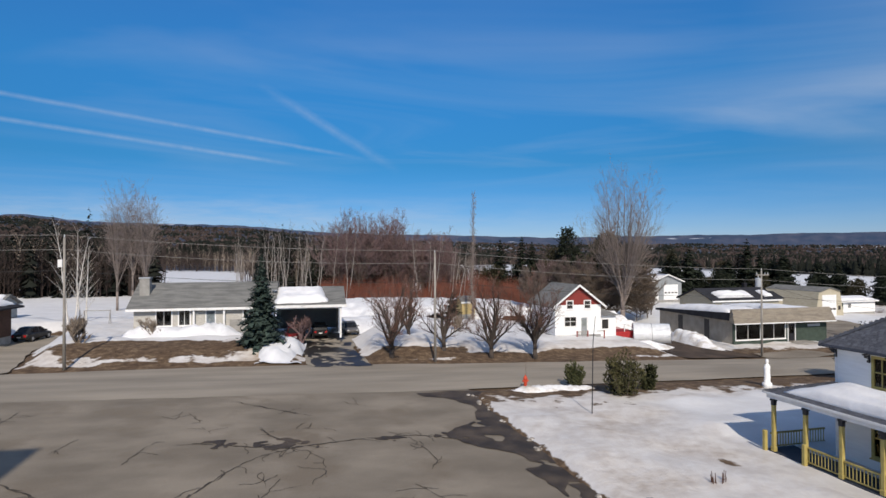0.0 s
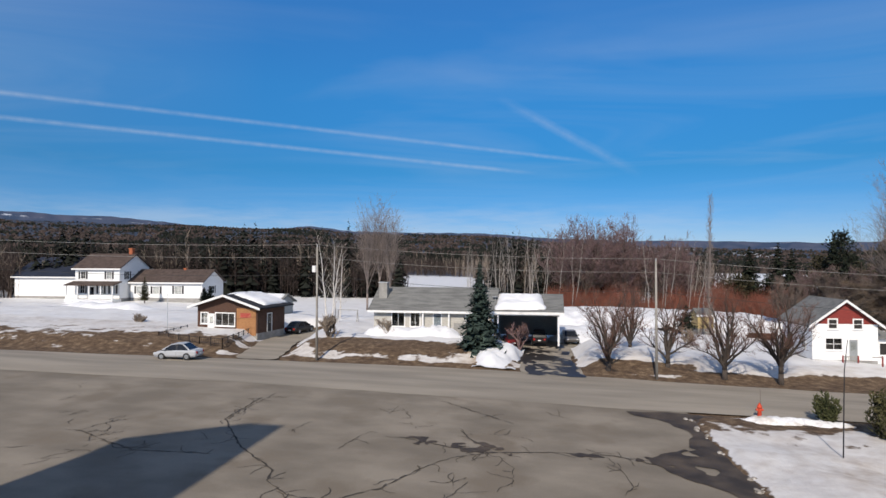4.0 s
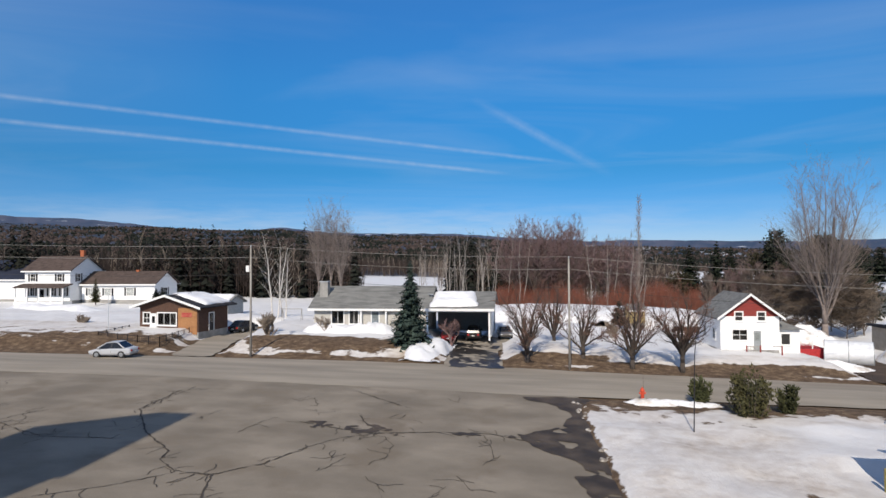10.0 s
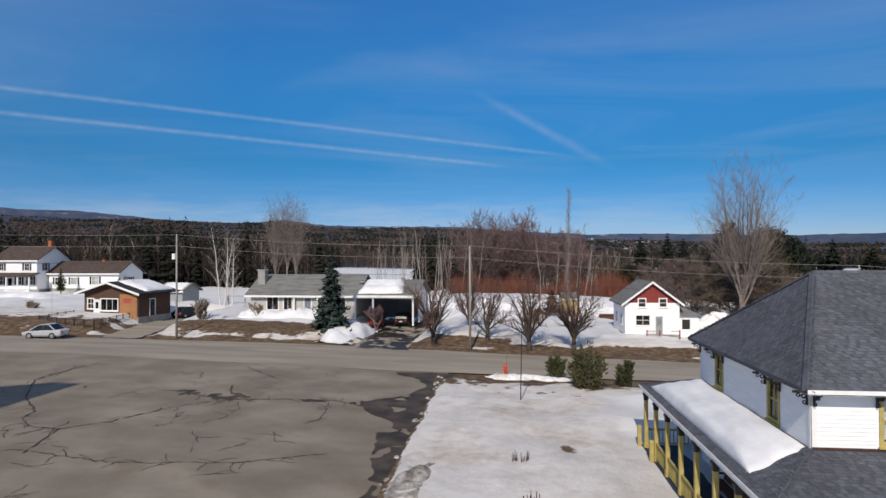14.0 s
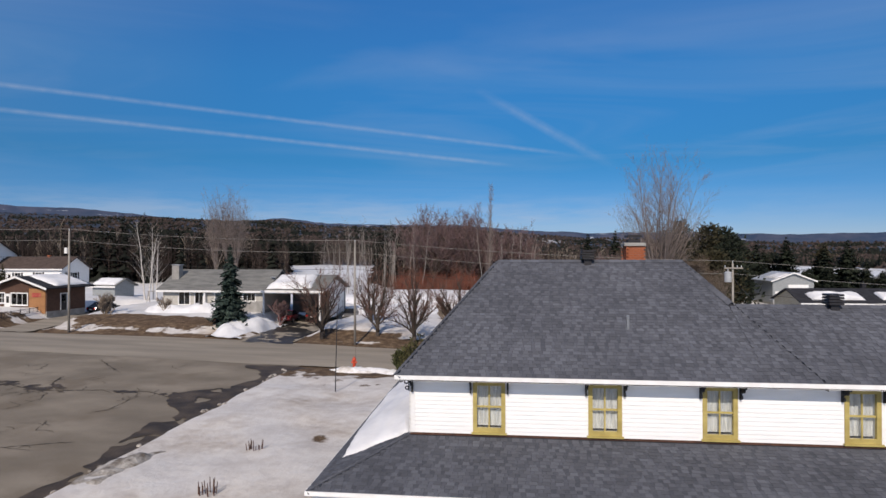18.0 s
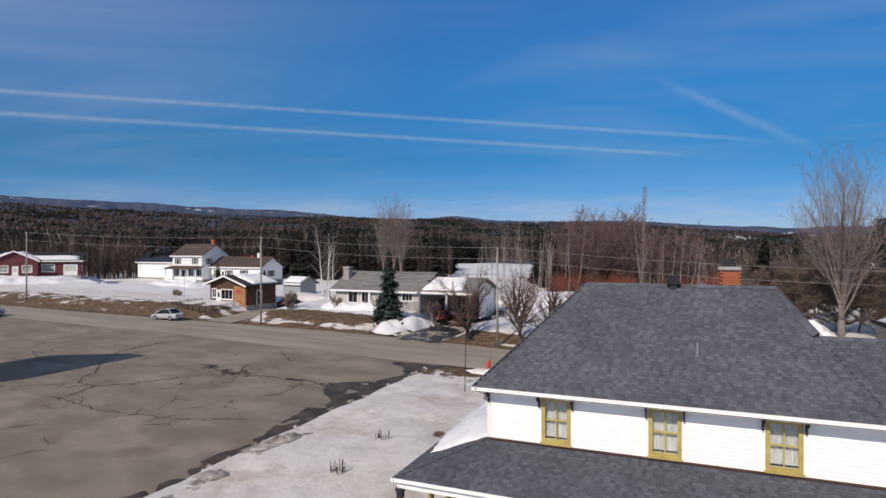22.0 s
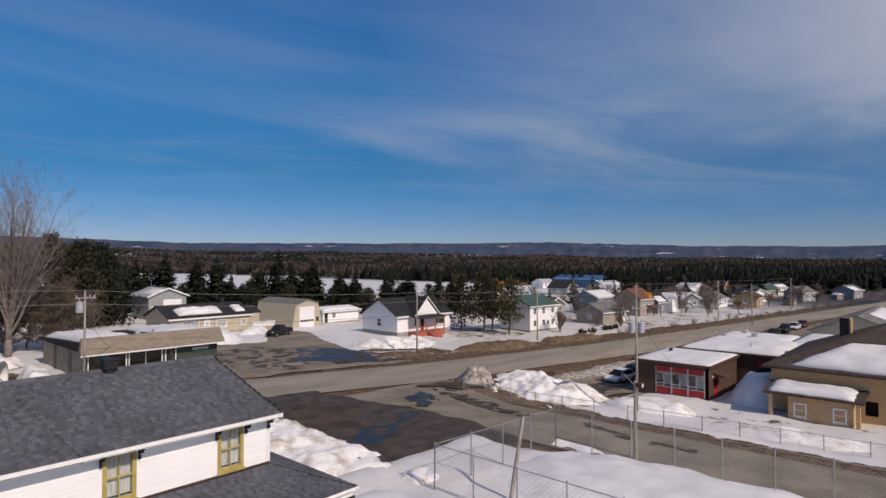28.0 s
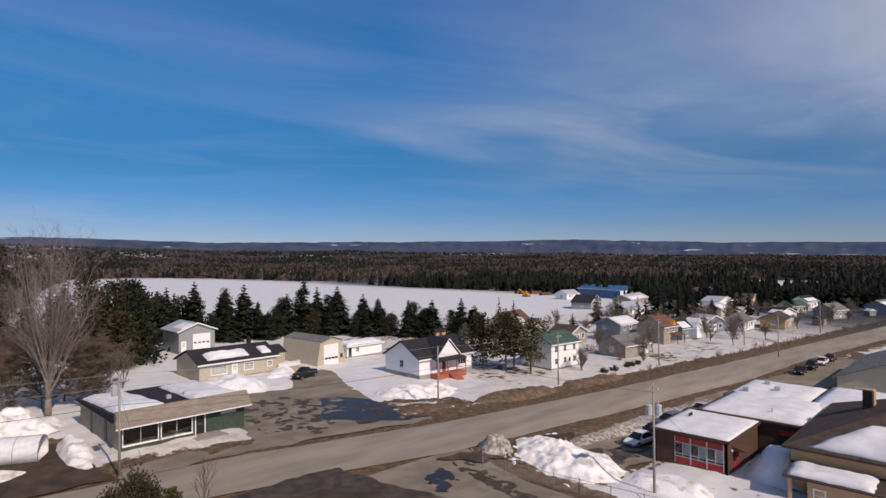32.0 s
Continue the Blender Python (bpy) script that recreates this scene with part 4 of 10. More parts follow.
def house(label, x, y, turn, w, d, h, walls, roof, rise, along="x", base=None, over=0.45, trim="white_trim", win=(), doors=(), gable_mat=None, roof_name="roof", category="house", name="house", lift=0.0, chimney=None, curtain=True, snow=(), group="", found=0.35, thick=0.18):
    """A gabled house: its front (y = 0) faces -y before the turn; x runs from 0 to w. win: (face, centre, sill height, width, height); face is F, B, L or R."""
    z = land(x, y) + lift if base is None else base
    t = thing(name, label, category, pose(x, y, z, 0, 0, turn), group)
    sides = {"F": ((0, 0), (w, 0)), "R": ((w, 0), (w, d)), "B": ((w, d), (0, d)), "L": ((0, d), (0, 0))}
    holes = {k: [] for k in sides}
    for f, c, s, ww, hh, *_ in win:
        holes[f].append((c - ww / 2, c + ww / 2, s + found, s + found + hh))
    for f, c, ww, hh, *_ in doors:
        holes[f].append((c - ww / 2, c + ww / 2, found, found + hh))
    for f, (p, q) in sides.items():
        g = Geo()
        wall_run(g, p, q, found, h + found, thick, holes[f], thick if f in "LR" else 0.0)
        part("wall", g, M[walls[f]] if isinstance(walls, dict) else M[walls], t)
    part("foundation", Geo().box(0.03, 0.03, -0.7, w - 0.03, d - 0.03, found), M["concrete"], t)
    # solid dark block in place of unlit rooms behind the panes
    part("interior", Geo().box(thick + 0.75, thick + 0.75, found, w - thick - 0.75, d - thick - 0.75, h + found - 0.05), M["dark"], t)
    H = h + found
    gm = M[gable_mat] if gable_mat else (M[walls["F"]] if isinstance(walls, dict) else M[walls])
    if along == "x":
        for xa, xb in ((0.0, thick), (w - thick, w)):
            part("gable", Geo().hull([(xa, 0, H), (xa, d, H), (xa, d / 2, H + rise)], [(xb, 0, H), (xb, d, H), (xb, d / 2, H + rise)]), gm, t)
        drop = rise / (d / 2) * over
        rg = gable_geo(-over, w + over, -over, d + over, H - drop + 0.02, rise + drop, "x")
        fas = [Geo().box(-over - 0.02, -over - 0.03, H - drop - 0.10, w + over + 0.02, -over + 0.0, H - drop + 0.15), Geo().box(-over - 0.02, d + over, H - drop - 0.10, w + over + 0.02, d + over + 0.03, H - drop + 0.15)]
    else:
        for ya, yb in ((0.0, thick), (d - thick, d)):
            part("gable", Geo().hull([(0, ya, H), (w, ya, H), (w / 2, ya, H + rise)], [(0, yb, H), (w, yb, H), (w / 2, yb, H + rise)]), gm, t)
        drop = rise / (w / 2) * over
        rg = gable_geo(-over, w + over, -over, d + over, H - drop + 0.02, rise + drop, "y")
        fas = []
        for s in (-1, 1):
            a = (w / 2 + s * (w / 2 + over), -over - 0.03, H - drop - 0.08)
            b = (w / 2, -over - 0.03, H + rise - 0.04)
            fas.append(Geo().hull([a, b, (b[0], b[1], b[2] + 0.26), (a[0], a[1], a[2] + 0.26)], [(p[0], p[1] + 0.035, p[2]) for p in (a, b, (b[0], b[1], b[2] + 0.26), (a[0], a[1], a[2] + 0.26))]))
    r = part(roof_name, rg, M[roof], t)
    for f in fas:
        part("fascia", f, M[trim], t)
    for f, c, s, ww, hh, *opt in win:
        p, q = sides[f]
        bars = opt[0] if opt else (1, 1)
        window(t, p, q, (c - ww / 2, c + ww / 2, s + found, s + found + hh), M[trim], bars, curtain=curtain and (len(opt) < 2 or opt[1] != "plain"), shutters=M["black"] if len(opt) > 1 and opt[1] == "shutters" else None)
    for f, c, ww, hh, *opt in doors:
        p, q = sides[f]
        door(t, p, q, (c - ww / 2, c + ww / 2, found, found + hh), M[trim], M[opt[0]] if opt else M["white_trim"])
    if chimney:
        cx, cy, cw, ch, cm = chimney
        c = part("chimney", Geo().soft(cx - cw / 2, cy - cw / 2, H, cx + cw / 2, cy + cw / 2, H + ch, 0.02).box(cx - cw / 2 - 0.05, cy - cw / 2 - 0.05, H + ch - 0.14, cx + cw / 2 + 0.05, cy + cw / 2 + 0.05, H + ch - 0.01), M[cm], t)
        part("flue", Geo().rod((cx, cy, H + ch - 0.01), (cx, cy, H + ch + 0.3), 0.1, 0.1, 8), M["dark"], c)
    for k, (u0, u1, v0, v1, th, side) in enumerate(snow):
        # shares of the roof: u along the ridge, v from eave to ridge
        if along == "x":
            f0, f1 = (-over, d / 2) if side == "F" else (d + over, d / 2)
            P = lambda u, v: (-over + (w + 2 * over) * u, f0 + (f1 - f0) * v, H - drop + 0.18 + (rise + drop) * v)
        else:
            f0, f1 = (-over, w / 2) if side == "L" else (w + over, w / 2)
            P = lambda u, v: (f0 + (f1 - f0) * v, -over + (d + 2 * over) * u, H - drop + 0.18 + (rise + drop) * v)
        part("roof_snow", snow_slab((P(u0, v0), P(u1, v0), P(u1, v1), P(u0, v1)), th, k + w), M["snow"], t, "settled snow on the roof", smooth=True)
    return t

# ---- ground ----
def stepped(lo, f0, f1, fine, hi, grow=1.16):
    """Grid lines: fine from f0 to f1, widening towards lo and hi."""
    mid = list(np.arange(f0, f1 + 0.01, fine))
    left, right, s = [], [], fine
    x = f0
    while x > lo:
        s *= grow
        x -= s
        left.append(max(x, lo))
    x, s = f1, fine
    while x < hi:
        s *= grow
        x += s
        right.append(min(x, hi))
    return left[::-1] + mid + right


def bareness(x, y):
    """How bare of snow the ground is (0 to 1) and how dirty its snow is."""
    far, near = lerp_table(ROAD_FAR, x), lerp_table(ROAD_NEAR, x)
    b, dirt = 0.08, 0.30 if x < 22 and y < 75 else 0.12
    d = y - far
    if x < 22 and 0 <= d < 16:
        b = max(b, 1.0 - 0.12 * d if d < 1.8 else 0.44 - 0.06 * (d - 1.8))
        dirt = 0.75 if d < 8 else 0.3
        if -48 < x < -24:
            b = max(b, 0.54 - 0.03 * d if d < 9 else 0.1)
            dirt = 1.0 if d < 6 else dirt
        for cx, cy, rx, ry in ((-37.5, 45.4, 8.5, 2.7), (-13.6, 42.6, 5.0, 1.6), (-5.5, 41.0, 4.0, 1.3), (-59, 42.5, 8.0, 1.6), (6, 41.5, 7, 1.2)):
            k = ((x - cx) / rx) ** 2 + ((y - cy) / ry) ** 2
            if k < 1.3:
                b = max(b, 1.0 - 0.35 * k)
        if x < -52:
            b = max(b, 0.74 - 0.035 * d)
        if -18 < x < 18 and d > 5:
            b = min(b, 0.22)
    if x >= 22 and -1 <= d < 14:
        b = max(b, 0.98 - 0.82 * smooth_step(2.6, 7.0, d))
        dirt = 0.8 if d < 8 else 0.4
        if 44 < x < 68:
            b = max(b, 0.6)
        if 78 < x < 130 and d < 5.5:
            b = 0.95
    if y < near and near - y < 6 and x > -13:
        b = max(b, 0.98 - 0.12 * (near - y))
        dirt = 0.9
    if -13 <= x < -1 and -9 < y < 27:
        dirt = max(dirt, 0.32 + 0.62 * smooth_step(-9, -3, y) * smooth_step(-1, -4, x))
        b = max(b, 0.12 + 0.25 * smooth_step(0.1, 0.5, fnoise(x, y, 6, 11)))
        stain = max(0.0, 1 - math.hypot((x + 5.6) / 2.6, (y - 10.6) / 4.2))
        dirt = min(1.0, dirt + 0.9 * stain)
        b = max(b, 0.44 * min(1, 1.6 * stain))
    if 50 < x < 130 and y < near and y > near - 14:
        b = max(b, 0.72 - 0.02 * (near - y))
        dirt = 0.8
    if 54 < x < 85 and -14 < y < 1:
        b = max(b, 0.35)
    if 80 < x < 330 and far < y < far + 70 + 0.1 * x:
        b = max(b, 0.30 + 0.05 * smooth_step(95, 130, x) + 0.36 * fnoise(x, y, 17, 71) + 0.16 * fnoise(x, y, 6, 72))
        dirt = max(dirt, 0.65)
    if x < -60 and 30 < y < 52:
        b = max(b, 0.62 - 0.025 * d)
        dirt = 0.8
    return b, dirt


# how far the open field reaches, by compass angle
FIELD_EDGE = ((11, 150), (13.5, 720), (18, 810), (26.7, 690), (37, 517), (45, 431), (56, 377), (62, 336), (67, 307), (80, 320), (105, 330))


def woodland(x, y):
    """How wooded the far land is (0 to 1)."""
    r = math.hypot(x, y)
    if r < 150:
        return 0.0
    k = smooth_step(170, 260, r)
    a = math.degrees(math.atan2(x, y + 15))
    if -22 < a < -8 and r < 320:
        # a clearing behind the bungalow
        k *= smooth_step(295, 320, r)
    if a > 11 and y > 40:
        # the wide open field and the village
        edge = lerp_table(FIELD_EDGE, a)
        k *= smooth_step(edge * 0.97, edge * 1.03, r)
        if 470 < r < 640 and 74 < a < 79:
            k = 0.0
    if r > 300:
        k *= 0.15 + 0.85 * smooth_step(-0.50, -0.46, fnoise(x, y * 2.2, 150, 21)) if r > 650 and a > 0 else 1
    return k


DRIVES = (
    ((-47.8, 38.0), (-50.2, 50.0), 2.1), ((-50.2, 50.0), (-51.2, 61.0), 1.9),
    ((-20.6, 38.0), (-21.3, 50.0), 2.5), ((-21.3, 50.0), (-22.3, 62.0), 3.2), ((-19.5, 57.0), (-17.6, 61.5), 1.8),
    ((17.6, 38.4), (19.0, 54.0), 3.4),
    ((43.0, 40.0), (47.0, 56.0), 5.6), ((50.0, 38.0), (56.0, 56.0), 4.6), ((57.0, 56.0), (64.0, 70.0), 3.4),
    ((62.0, 12.5), (104.0, 10.5), 4.2), ((100.0, 10.5), (150.0, 4.0), 5.0),
)


def drive_gap(x, y):
    """How far a place lies from the edge of the nearest drive (negative: on it)."""
    best = 99.0
    for a, b, w in DRIVES:
        if min(a[0], b[0]) - w - 3 < x < max(a[0], b[0]) + w + 3 and min(a[1], b[1]) - w - 3 < y < max(a[1], b[1]) + w + 3:
            dx, dy = b[0] - a[0], b[1] - a[1]
            t = min(1.0, max(0.0, ((x - a[0]) * dx + (y - a[1]) * dy) / (dx * dx + dy * dy)))
            best = min(best, math.hypot(x - a[0] - t * dx, y - a[1] - t * dy) - w)
    return best


gx = stepped(-4600, -96, 112, 0.85, 4600)
gy = stepped(-4600, -34, 72, 0.85, 4600)
gv, gb, gd, gw = [], [], [], []
for y in gy:
    for x in gx:
        z = land(x, y)
        b, dirt = bareness(x, y) if -140 < x < 420 and -60 < y < 220 else (0.06, 0.1)
        far, near = lerp_table(ROAD_FAR, x), lerp_table(ROAD_NEAR, x)
        paved = near - 0.6 < y < far + 0.6
        lot = (-80 < x < -12.8 and -60 < y < near + 1) or (36.5 < x < 52 and -70 < y < near + 1) or (24 < x < 38 and 6 < y < near)
        gap = drive_gap(x, y) if -60 < x < 160 and 0 < y < 80 else 99.0
        if paved or lot or gap < 0.3:
            z -= 0.10
            b = 0.9
        elif abs(x) < 300 and -80 < y < 300:
            deep = (1 - b) * 0.42
            if -5.0 < x < 0 and -3 < y < 14:
                deep *= 0.15 + 0.85 * smooth_step(-3.0, -4.6, x)
            if -1.5 < y - far < 30:
                deep *= smooth_step(0.6, 5, y - far)
                if x < 20:
                    z += 0.95 * smooth_step(0.8, 6.5, y - far) * (1 - 0.4 * smooth_step(-14, -4, x))
            if gap < 2.2:
                keep = smooth_step(0.2, 2.2, gap)
                z, deep = land(x, y) + (z - land(x, y)) * keep, deep * keep
            z += deep * (0.75 + 0.55 * fnoise(x, y, 3.4, 1) + 0.25 * fnoise(x, y, 1.2, 2)) + 0.10 * fnoise(x, y, 2.0, 8)
        w = woodland(x, y)
        gv.append((x, y, z))
        gb.append(b)
        gd.append(dirt)
        gw.append(w)
nxg = len(gx)
gf = [(j * nxg + i, j * nxg + i + 1, (j + 1) * nxg + i + 1, (j + 1) * nxg + i) for j in range(len(gy) - 1) for i in range(nxg - 1)]
gme = bpy.data.meshes.new("ground")
gme.from_pydata(gv, [], gf)
for nm, vals in (("bare", gb), ("dirt", gd), ("wood", gw)):
    gme.attributes.new(nm, "FLOAT", "POINT").data.foreach_set("value", vals)
gme.polygons.foreach_set("use_smooth", [True] * len(gme.polygons))
gme.materials.append(M["ground"])
tagged(new("ground", gme), "patchy late-winter snow over dead grass and mud", "ground", kind="structure")

# the distant hills, beyond the wooded land
hills = Geo()
HN = 8
hill_az = np.arange(-86, 122, 0.2)
for az_deg in hill_az:
    crest = lerp_table(SKYLINE, az_deg) + 0.10 * fnoise(az_deg, 0, 3.1, 51) + 0.05 * fnoise(az_deg, 0, 0.9, 52)
    sa, ca = math.sin(radians(az_deg)), math.cos(radians(az_deg))
    for i in range(HN + 1):
        f = i / HN
        r = 4050 + 430 * f + 60 * fnoise(az_deg * 1.3, f * 4, 1.0, 53)
        z = 4480 * math.tan(radians(crest)) * (1 - (1 - f) ** 1.6) + 9 - 70 * (1 - f) + 14 * fnoise(az_deg, f * 5, 1.4, 54) * (1 - f)
        hills.v.append((r * sa, r * ca - 15, z))
for j in range(len(hill_az) - 1):
    for i in range(HN):
        a = j * (HN + 1) + i
        hills.f.append((a, a + HN + 1, a + HN + 2, a + 1))
solo("backdrop_hills", hills, M["hills"], "distant wooded hills with painted-in blue haze and small snowy clearings", "hills", kind="structure", smooth=True)

road = solo("road", strip(ROAD_NEAR, ROAD_FAR, -380, 400, 1.6, 0.0), M["asphalt"], "worn grey-brown asphalt road, dusty with grit", "road", kind="structure", smooth=True)


def lot_sheet(x0, x1, y0, y1, lift, cut, step=1.3):
    g, ids = Geo(), {}
    nx, ny = int((x1 - x0) / step), int((y1 - y0) / step)
    for j in range(ny + 1):
        for i in range(nx + 1):
            x, y = x0 + (x1 - x0) * i / nx, y0 + (y1 - y0) * j / ny
            x, y = cut(x, y)
            g.v.append((x, y, land(x, y) + lift + 0.012 * fnoise(x, y, 5, 2)))
    for j in range(ny):
        for i in range(nx):
            a = j * (nx + 1) + i
            g.f.append((a, a + 1, a + nx + 2, a + nx + 1))
    return g


lot = solo("parking_lot", lot_sheet(-90, -12.9, -90, 29.5, -0.012, lambda x, y: (x + (0.25 * fnoise(0, y, 2.5, 3) if x > -14 else 0), min(y, lerp_table(ROAD_NEAR, x) + 0.5))), M["lot"], "large cracked grey-brown asphalt parking lot", "parking lot", kind="structure", smooth=True)
side_street = solo("side_street", lot_sheet(38.4, 49.6, -120, 22.5, -0.03, lambda x, y: (x + 0.3 * fnoise(x, y, 4, 6) + (0.22 * (y - 14) * (1 if x > 44 else -1) if y > 14 else 0), min(y, lerp_table(ROAD_NEAR, x) + 0.5))), M["lot"], "narrow side street of patched asphalt", "side street", kind="structure", smooth=True)

# wet tarmac, meltwater and mud lie on the paving
def wet_patch(name, outline, seed, lift, material, label, category, hole=0.0, step=0.5, rag=0.4):
    return solo(name, patch(outline, lift, seed, step, rag, hole), M[material], label, category, kind="structure", smooth=True)


wet_patch("wet_strip", ((-14.5, 26.2), (-16.8, 25.9), (-14.9, 23.5), (-14.0, 21.7), (-15.2, 18.2), (-17.1, 16.4), (-16.2, 14.6), (-14.7, 12.6), (-15.0, 10.5), (-14.3, 7.6), (-14.0, 6.6), (-14.1, 2.0), (-14.0, -2), (-14.0, -30), (-12.2, -30), (-12.2, 12.2), (-12.2, 19.0), (-11.9, 22.8), (-11.5, 25.9)), 3, 0.02, "wet", "dark wet strip of asphalt beside the snow", "wet asphalt", hole=0.02, step=0.16, rag=0.26)
wet_patch("wet_patch", ((-29.6, 17.9), (-29.0, 16.6), (-26.0, 15.7), (-23.4, 15.7), (-23.6, 16.6), (-25.4, 17.6), (-27, 17.2)), 5, 0.012, "wet", "ragged wet patch on the parking lot", "wet asphalt", hole=0.55, step=0.13, rag=0.2)
wet_patch("wet_patch", ((-21.8, 16.9), (-19, 15.6), (-16.4, 15.0), (-15.4, 16.6), (-18, 17.2)), 6, 0.012, "wet", "crazed wet patch on the parking lot", "wet asphalt", hole=0.6, step=0.13, rag=0.2)
wet_patch("wet_lot", ((24, 3.6), (38.4, 3.6), (39.5, 9), (39.8, 14.5), (38.6, 18.6), (37.4, 26.6), (28, 26.4), (18.5, 26), (19, 20), (26, 14)), 7, 0.02, "wet", "wet dark gravel forecourt beside the house", "wet lot", step=0.5, rag=0.5)
wet_patch("mud_patch", ((24, 16), (33, 14), (37.5, 18.5), (35, 22.6), (26, 24), (20, 24.6)), 8, 0.03, "mud", "brown mud on the wet forecourt", "mud", hole=0.34, step=0.5)
wet_patch("puddle", ((29.4, 11.4), (31, 9.8), (36.2, 12.4), (40.4, 14.4), (45.6, 17.4), (45.0, 19.2), (42.6, 18.6), (38.6, 15.4), (35.4, 14.0)), 9, 0.04, "water", "shallow puddle of meltwater", "puddle", hole=0.56, step=0.16)
wet_patch("wet_patch", ((44.6, 8), (46.4, 8), (47.6, 13), (48.6, 19), (46.8, 20), (45.6, 14)), 12, 0.03, "wet", "wet seam on the side street", "wet asphalt", hole=0.44, step=0.14)
wet_patch("wet_patch", ((44.6, -4.5), (45.6, -4.5), (46.2, 0), (48.2, 4), (47.4, 5), (45.2, 0.6)), 13, 0.03, "wet", "dark tar seam on the side street", "wet asphalt", hole=0.4, step=0.13)
wet_patch("mud_patch", ((46, 21.8), (53, 20.6), (66, 18.6), (64, 16.6), (53, 17.4), (49, 18.4)), 14, 0.10, "mud", "muddy verge at the street corner", "mud")
wet_patch("drive", ((-49.8, 38.3), (-45.7, 38.7), (-48.2, 50), (-49.2, 61), (-53.2, 61), (-52.2, 50)), 15, 0.05, "asphalt", "paved drive beside the brick bungalow", "driveway", rag=0.15)
wet_patch("drive", ((-23.2, 38.2), (-18.0, 38.4), (-18.8, 49), (-16.4, 60), (-18, 63), (-25.6, 63), (-24.2, 50)), 16, 0.04, "asphalt", "paved drive to the carport", "driveway", rag=0.2)
wet_patch("wet_drive", ((-23.0, 38.4), (-18.2, 38.6), (-18.8, 49), (-17.6, 58), (-24.6, 60), (-24.0, 50)), 17, 0.05, "water", "dark melt streaks over the carport drive", "wet asphalt", hole=0.40, step=0.2)
wet_patch("mud_drive", ((13.6, 38.4), (22.4, 38.2), (22.9, 53), (17, 56), (15.2, 50)), 18, 0.05, "mud", "brown muddy drive beside the shop", "driveway")
wet_patch("shop_lot", ((36, 36), (57, 32.5), (60, 37), (62, 55), (67, 66), (66, 73), (59, 72), (54, 60), (42, 62), (40.5, 50), (38.4, 45.4), (24.6, 45.6), (22.6, 37.4)), 19, 0.045, "lot", "gritty asphalt forecourt of the shop", "parking lot")
wet_patch("wet_lot", ((38.4, 40.5), (43.6, 36.4), (48.0, 40.5), (50.5, 46.5), (52, 53), (48, 58), (42, 56), (40, 47)), 22, 0.06, "wet", "wet shaded streaks on the shop forecourt", "wet lot", hole=0.56, step=0.2)
wet_patch("puddle", ((47, 42), (52, 34.5), (57.5, 33.5), (58.5, 40), (58, 48), (53, 52), (50, 47)), 26, 0.075, "water", "broad dark meltwater on the shop forecourt", "puddle", hole=0.24, step=0.3)
wet_patch("wet_lot", ((49, 37), (58, 33.4), (60.5, 37), (59, 46), (54, 48), (51, 42)), 23, 0.065, "mud", "muddy edge of the shop forecourt", "mud", hole=0.12, step=0.4)
wet_patch("school_lot", ((60, 17), (58.5, 8.6), (104, 6), (150, -2), (154, 8), (104, 15)), 24, 0.06, "lot", "school parking lot of patched asphalt", "parking lot")
wet_patch("wet_patch", ((62, 14.5), (61, 10), (74, 9), (76, 13)), 25, 0.075, "wet", "wet patch on the school parking lot", "wet asphalt", hole=0.35, step=0.4)


# cracks in the parking lot
def crack(points, wide, seed):
    rnd = random.Random(seed)
    g = Geo()
    pts = []
    for (xa, ya), (xb, yb) in zip(points, points[1:]):
        n = max(2, int(math.hypot(xb - xa, yb - ya) / 0.22))
        for i in range(n):
            t = i / n
            pts.append((xa + (xb - xa) * t + 0.12 * fnoise(xa + t * 9, ya, 0.7, seed), ya + (yb - ya) * t + 0.12 * fnoise(xb, yb + t * 9, 0.7, seed + 3)))
    pts.append(points[-1])
    side = []
    for i, (x, y) in enumerate(pts):
        xa, ya = pts[max(0, i - 1)]
        xb, yb = pts[min(len(pts) - 1, i + 1)]
        d = math.hypot(xb - xa, yb - ya) or 1
        w = wide * 0.62 * (0.2 + 1.3 * rnd.random()) * (0.4 if i in (0, len(pts) - 1) else 1)
        side.append((x, y, -(yb - ya) / d * w, (xb - xa) / d * w))
    for (x, y, nx_, ny_), (x2, y2, mx_, my_) in zip(side, side[1:]):
        z, z2 = land(x, y) + 0.013, land(x2, y2) + 0.013
        g.face((x - nx_, y - ny_, z), (x2 - mx_, y2 - my_, z2), (x2 + mx_, y2 + my_, z2), (x + nx_, y + ny_, z))
    for k in range(len(pts) // 3):
        x, y = rnd.choice(pts)
        a = rnd.uniform(0, 6.28)
        for j in range(rnd.randint(2, 6)):
            x2, y2 = x + 0.22 * math.cos(a), y + 0.22 * math.sin(a)
            w = 0.012 + 0.01 * rnd.random()
            px2, py2 = -math.sin(a) * w, math.cos(a) * w
            z = land(x, y) + 0.012
            g.face((x - px2, y - py2, z), (x2 - px2, y2 - py2, z), (x2 + px2, y2 + py2, z), (x + px2, y + py2, z))
            x, y, a = x2, y2, a + rnd.uniform(-0.6, 0.6)
    part("crack", g, M["crack"], lot)


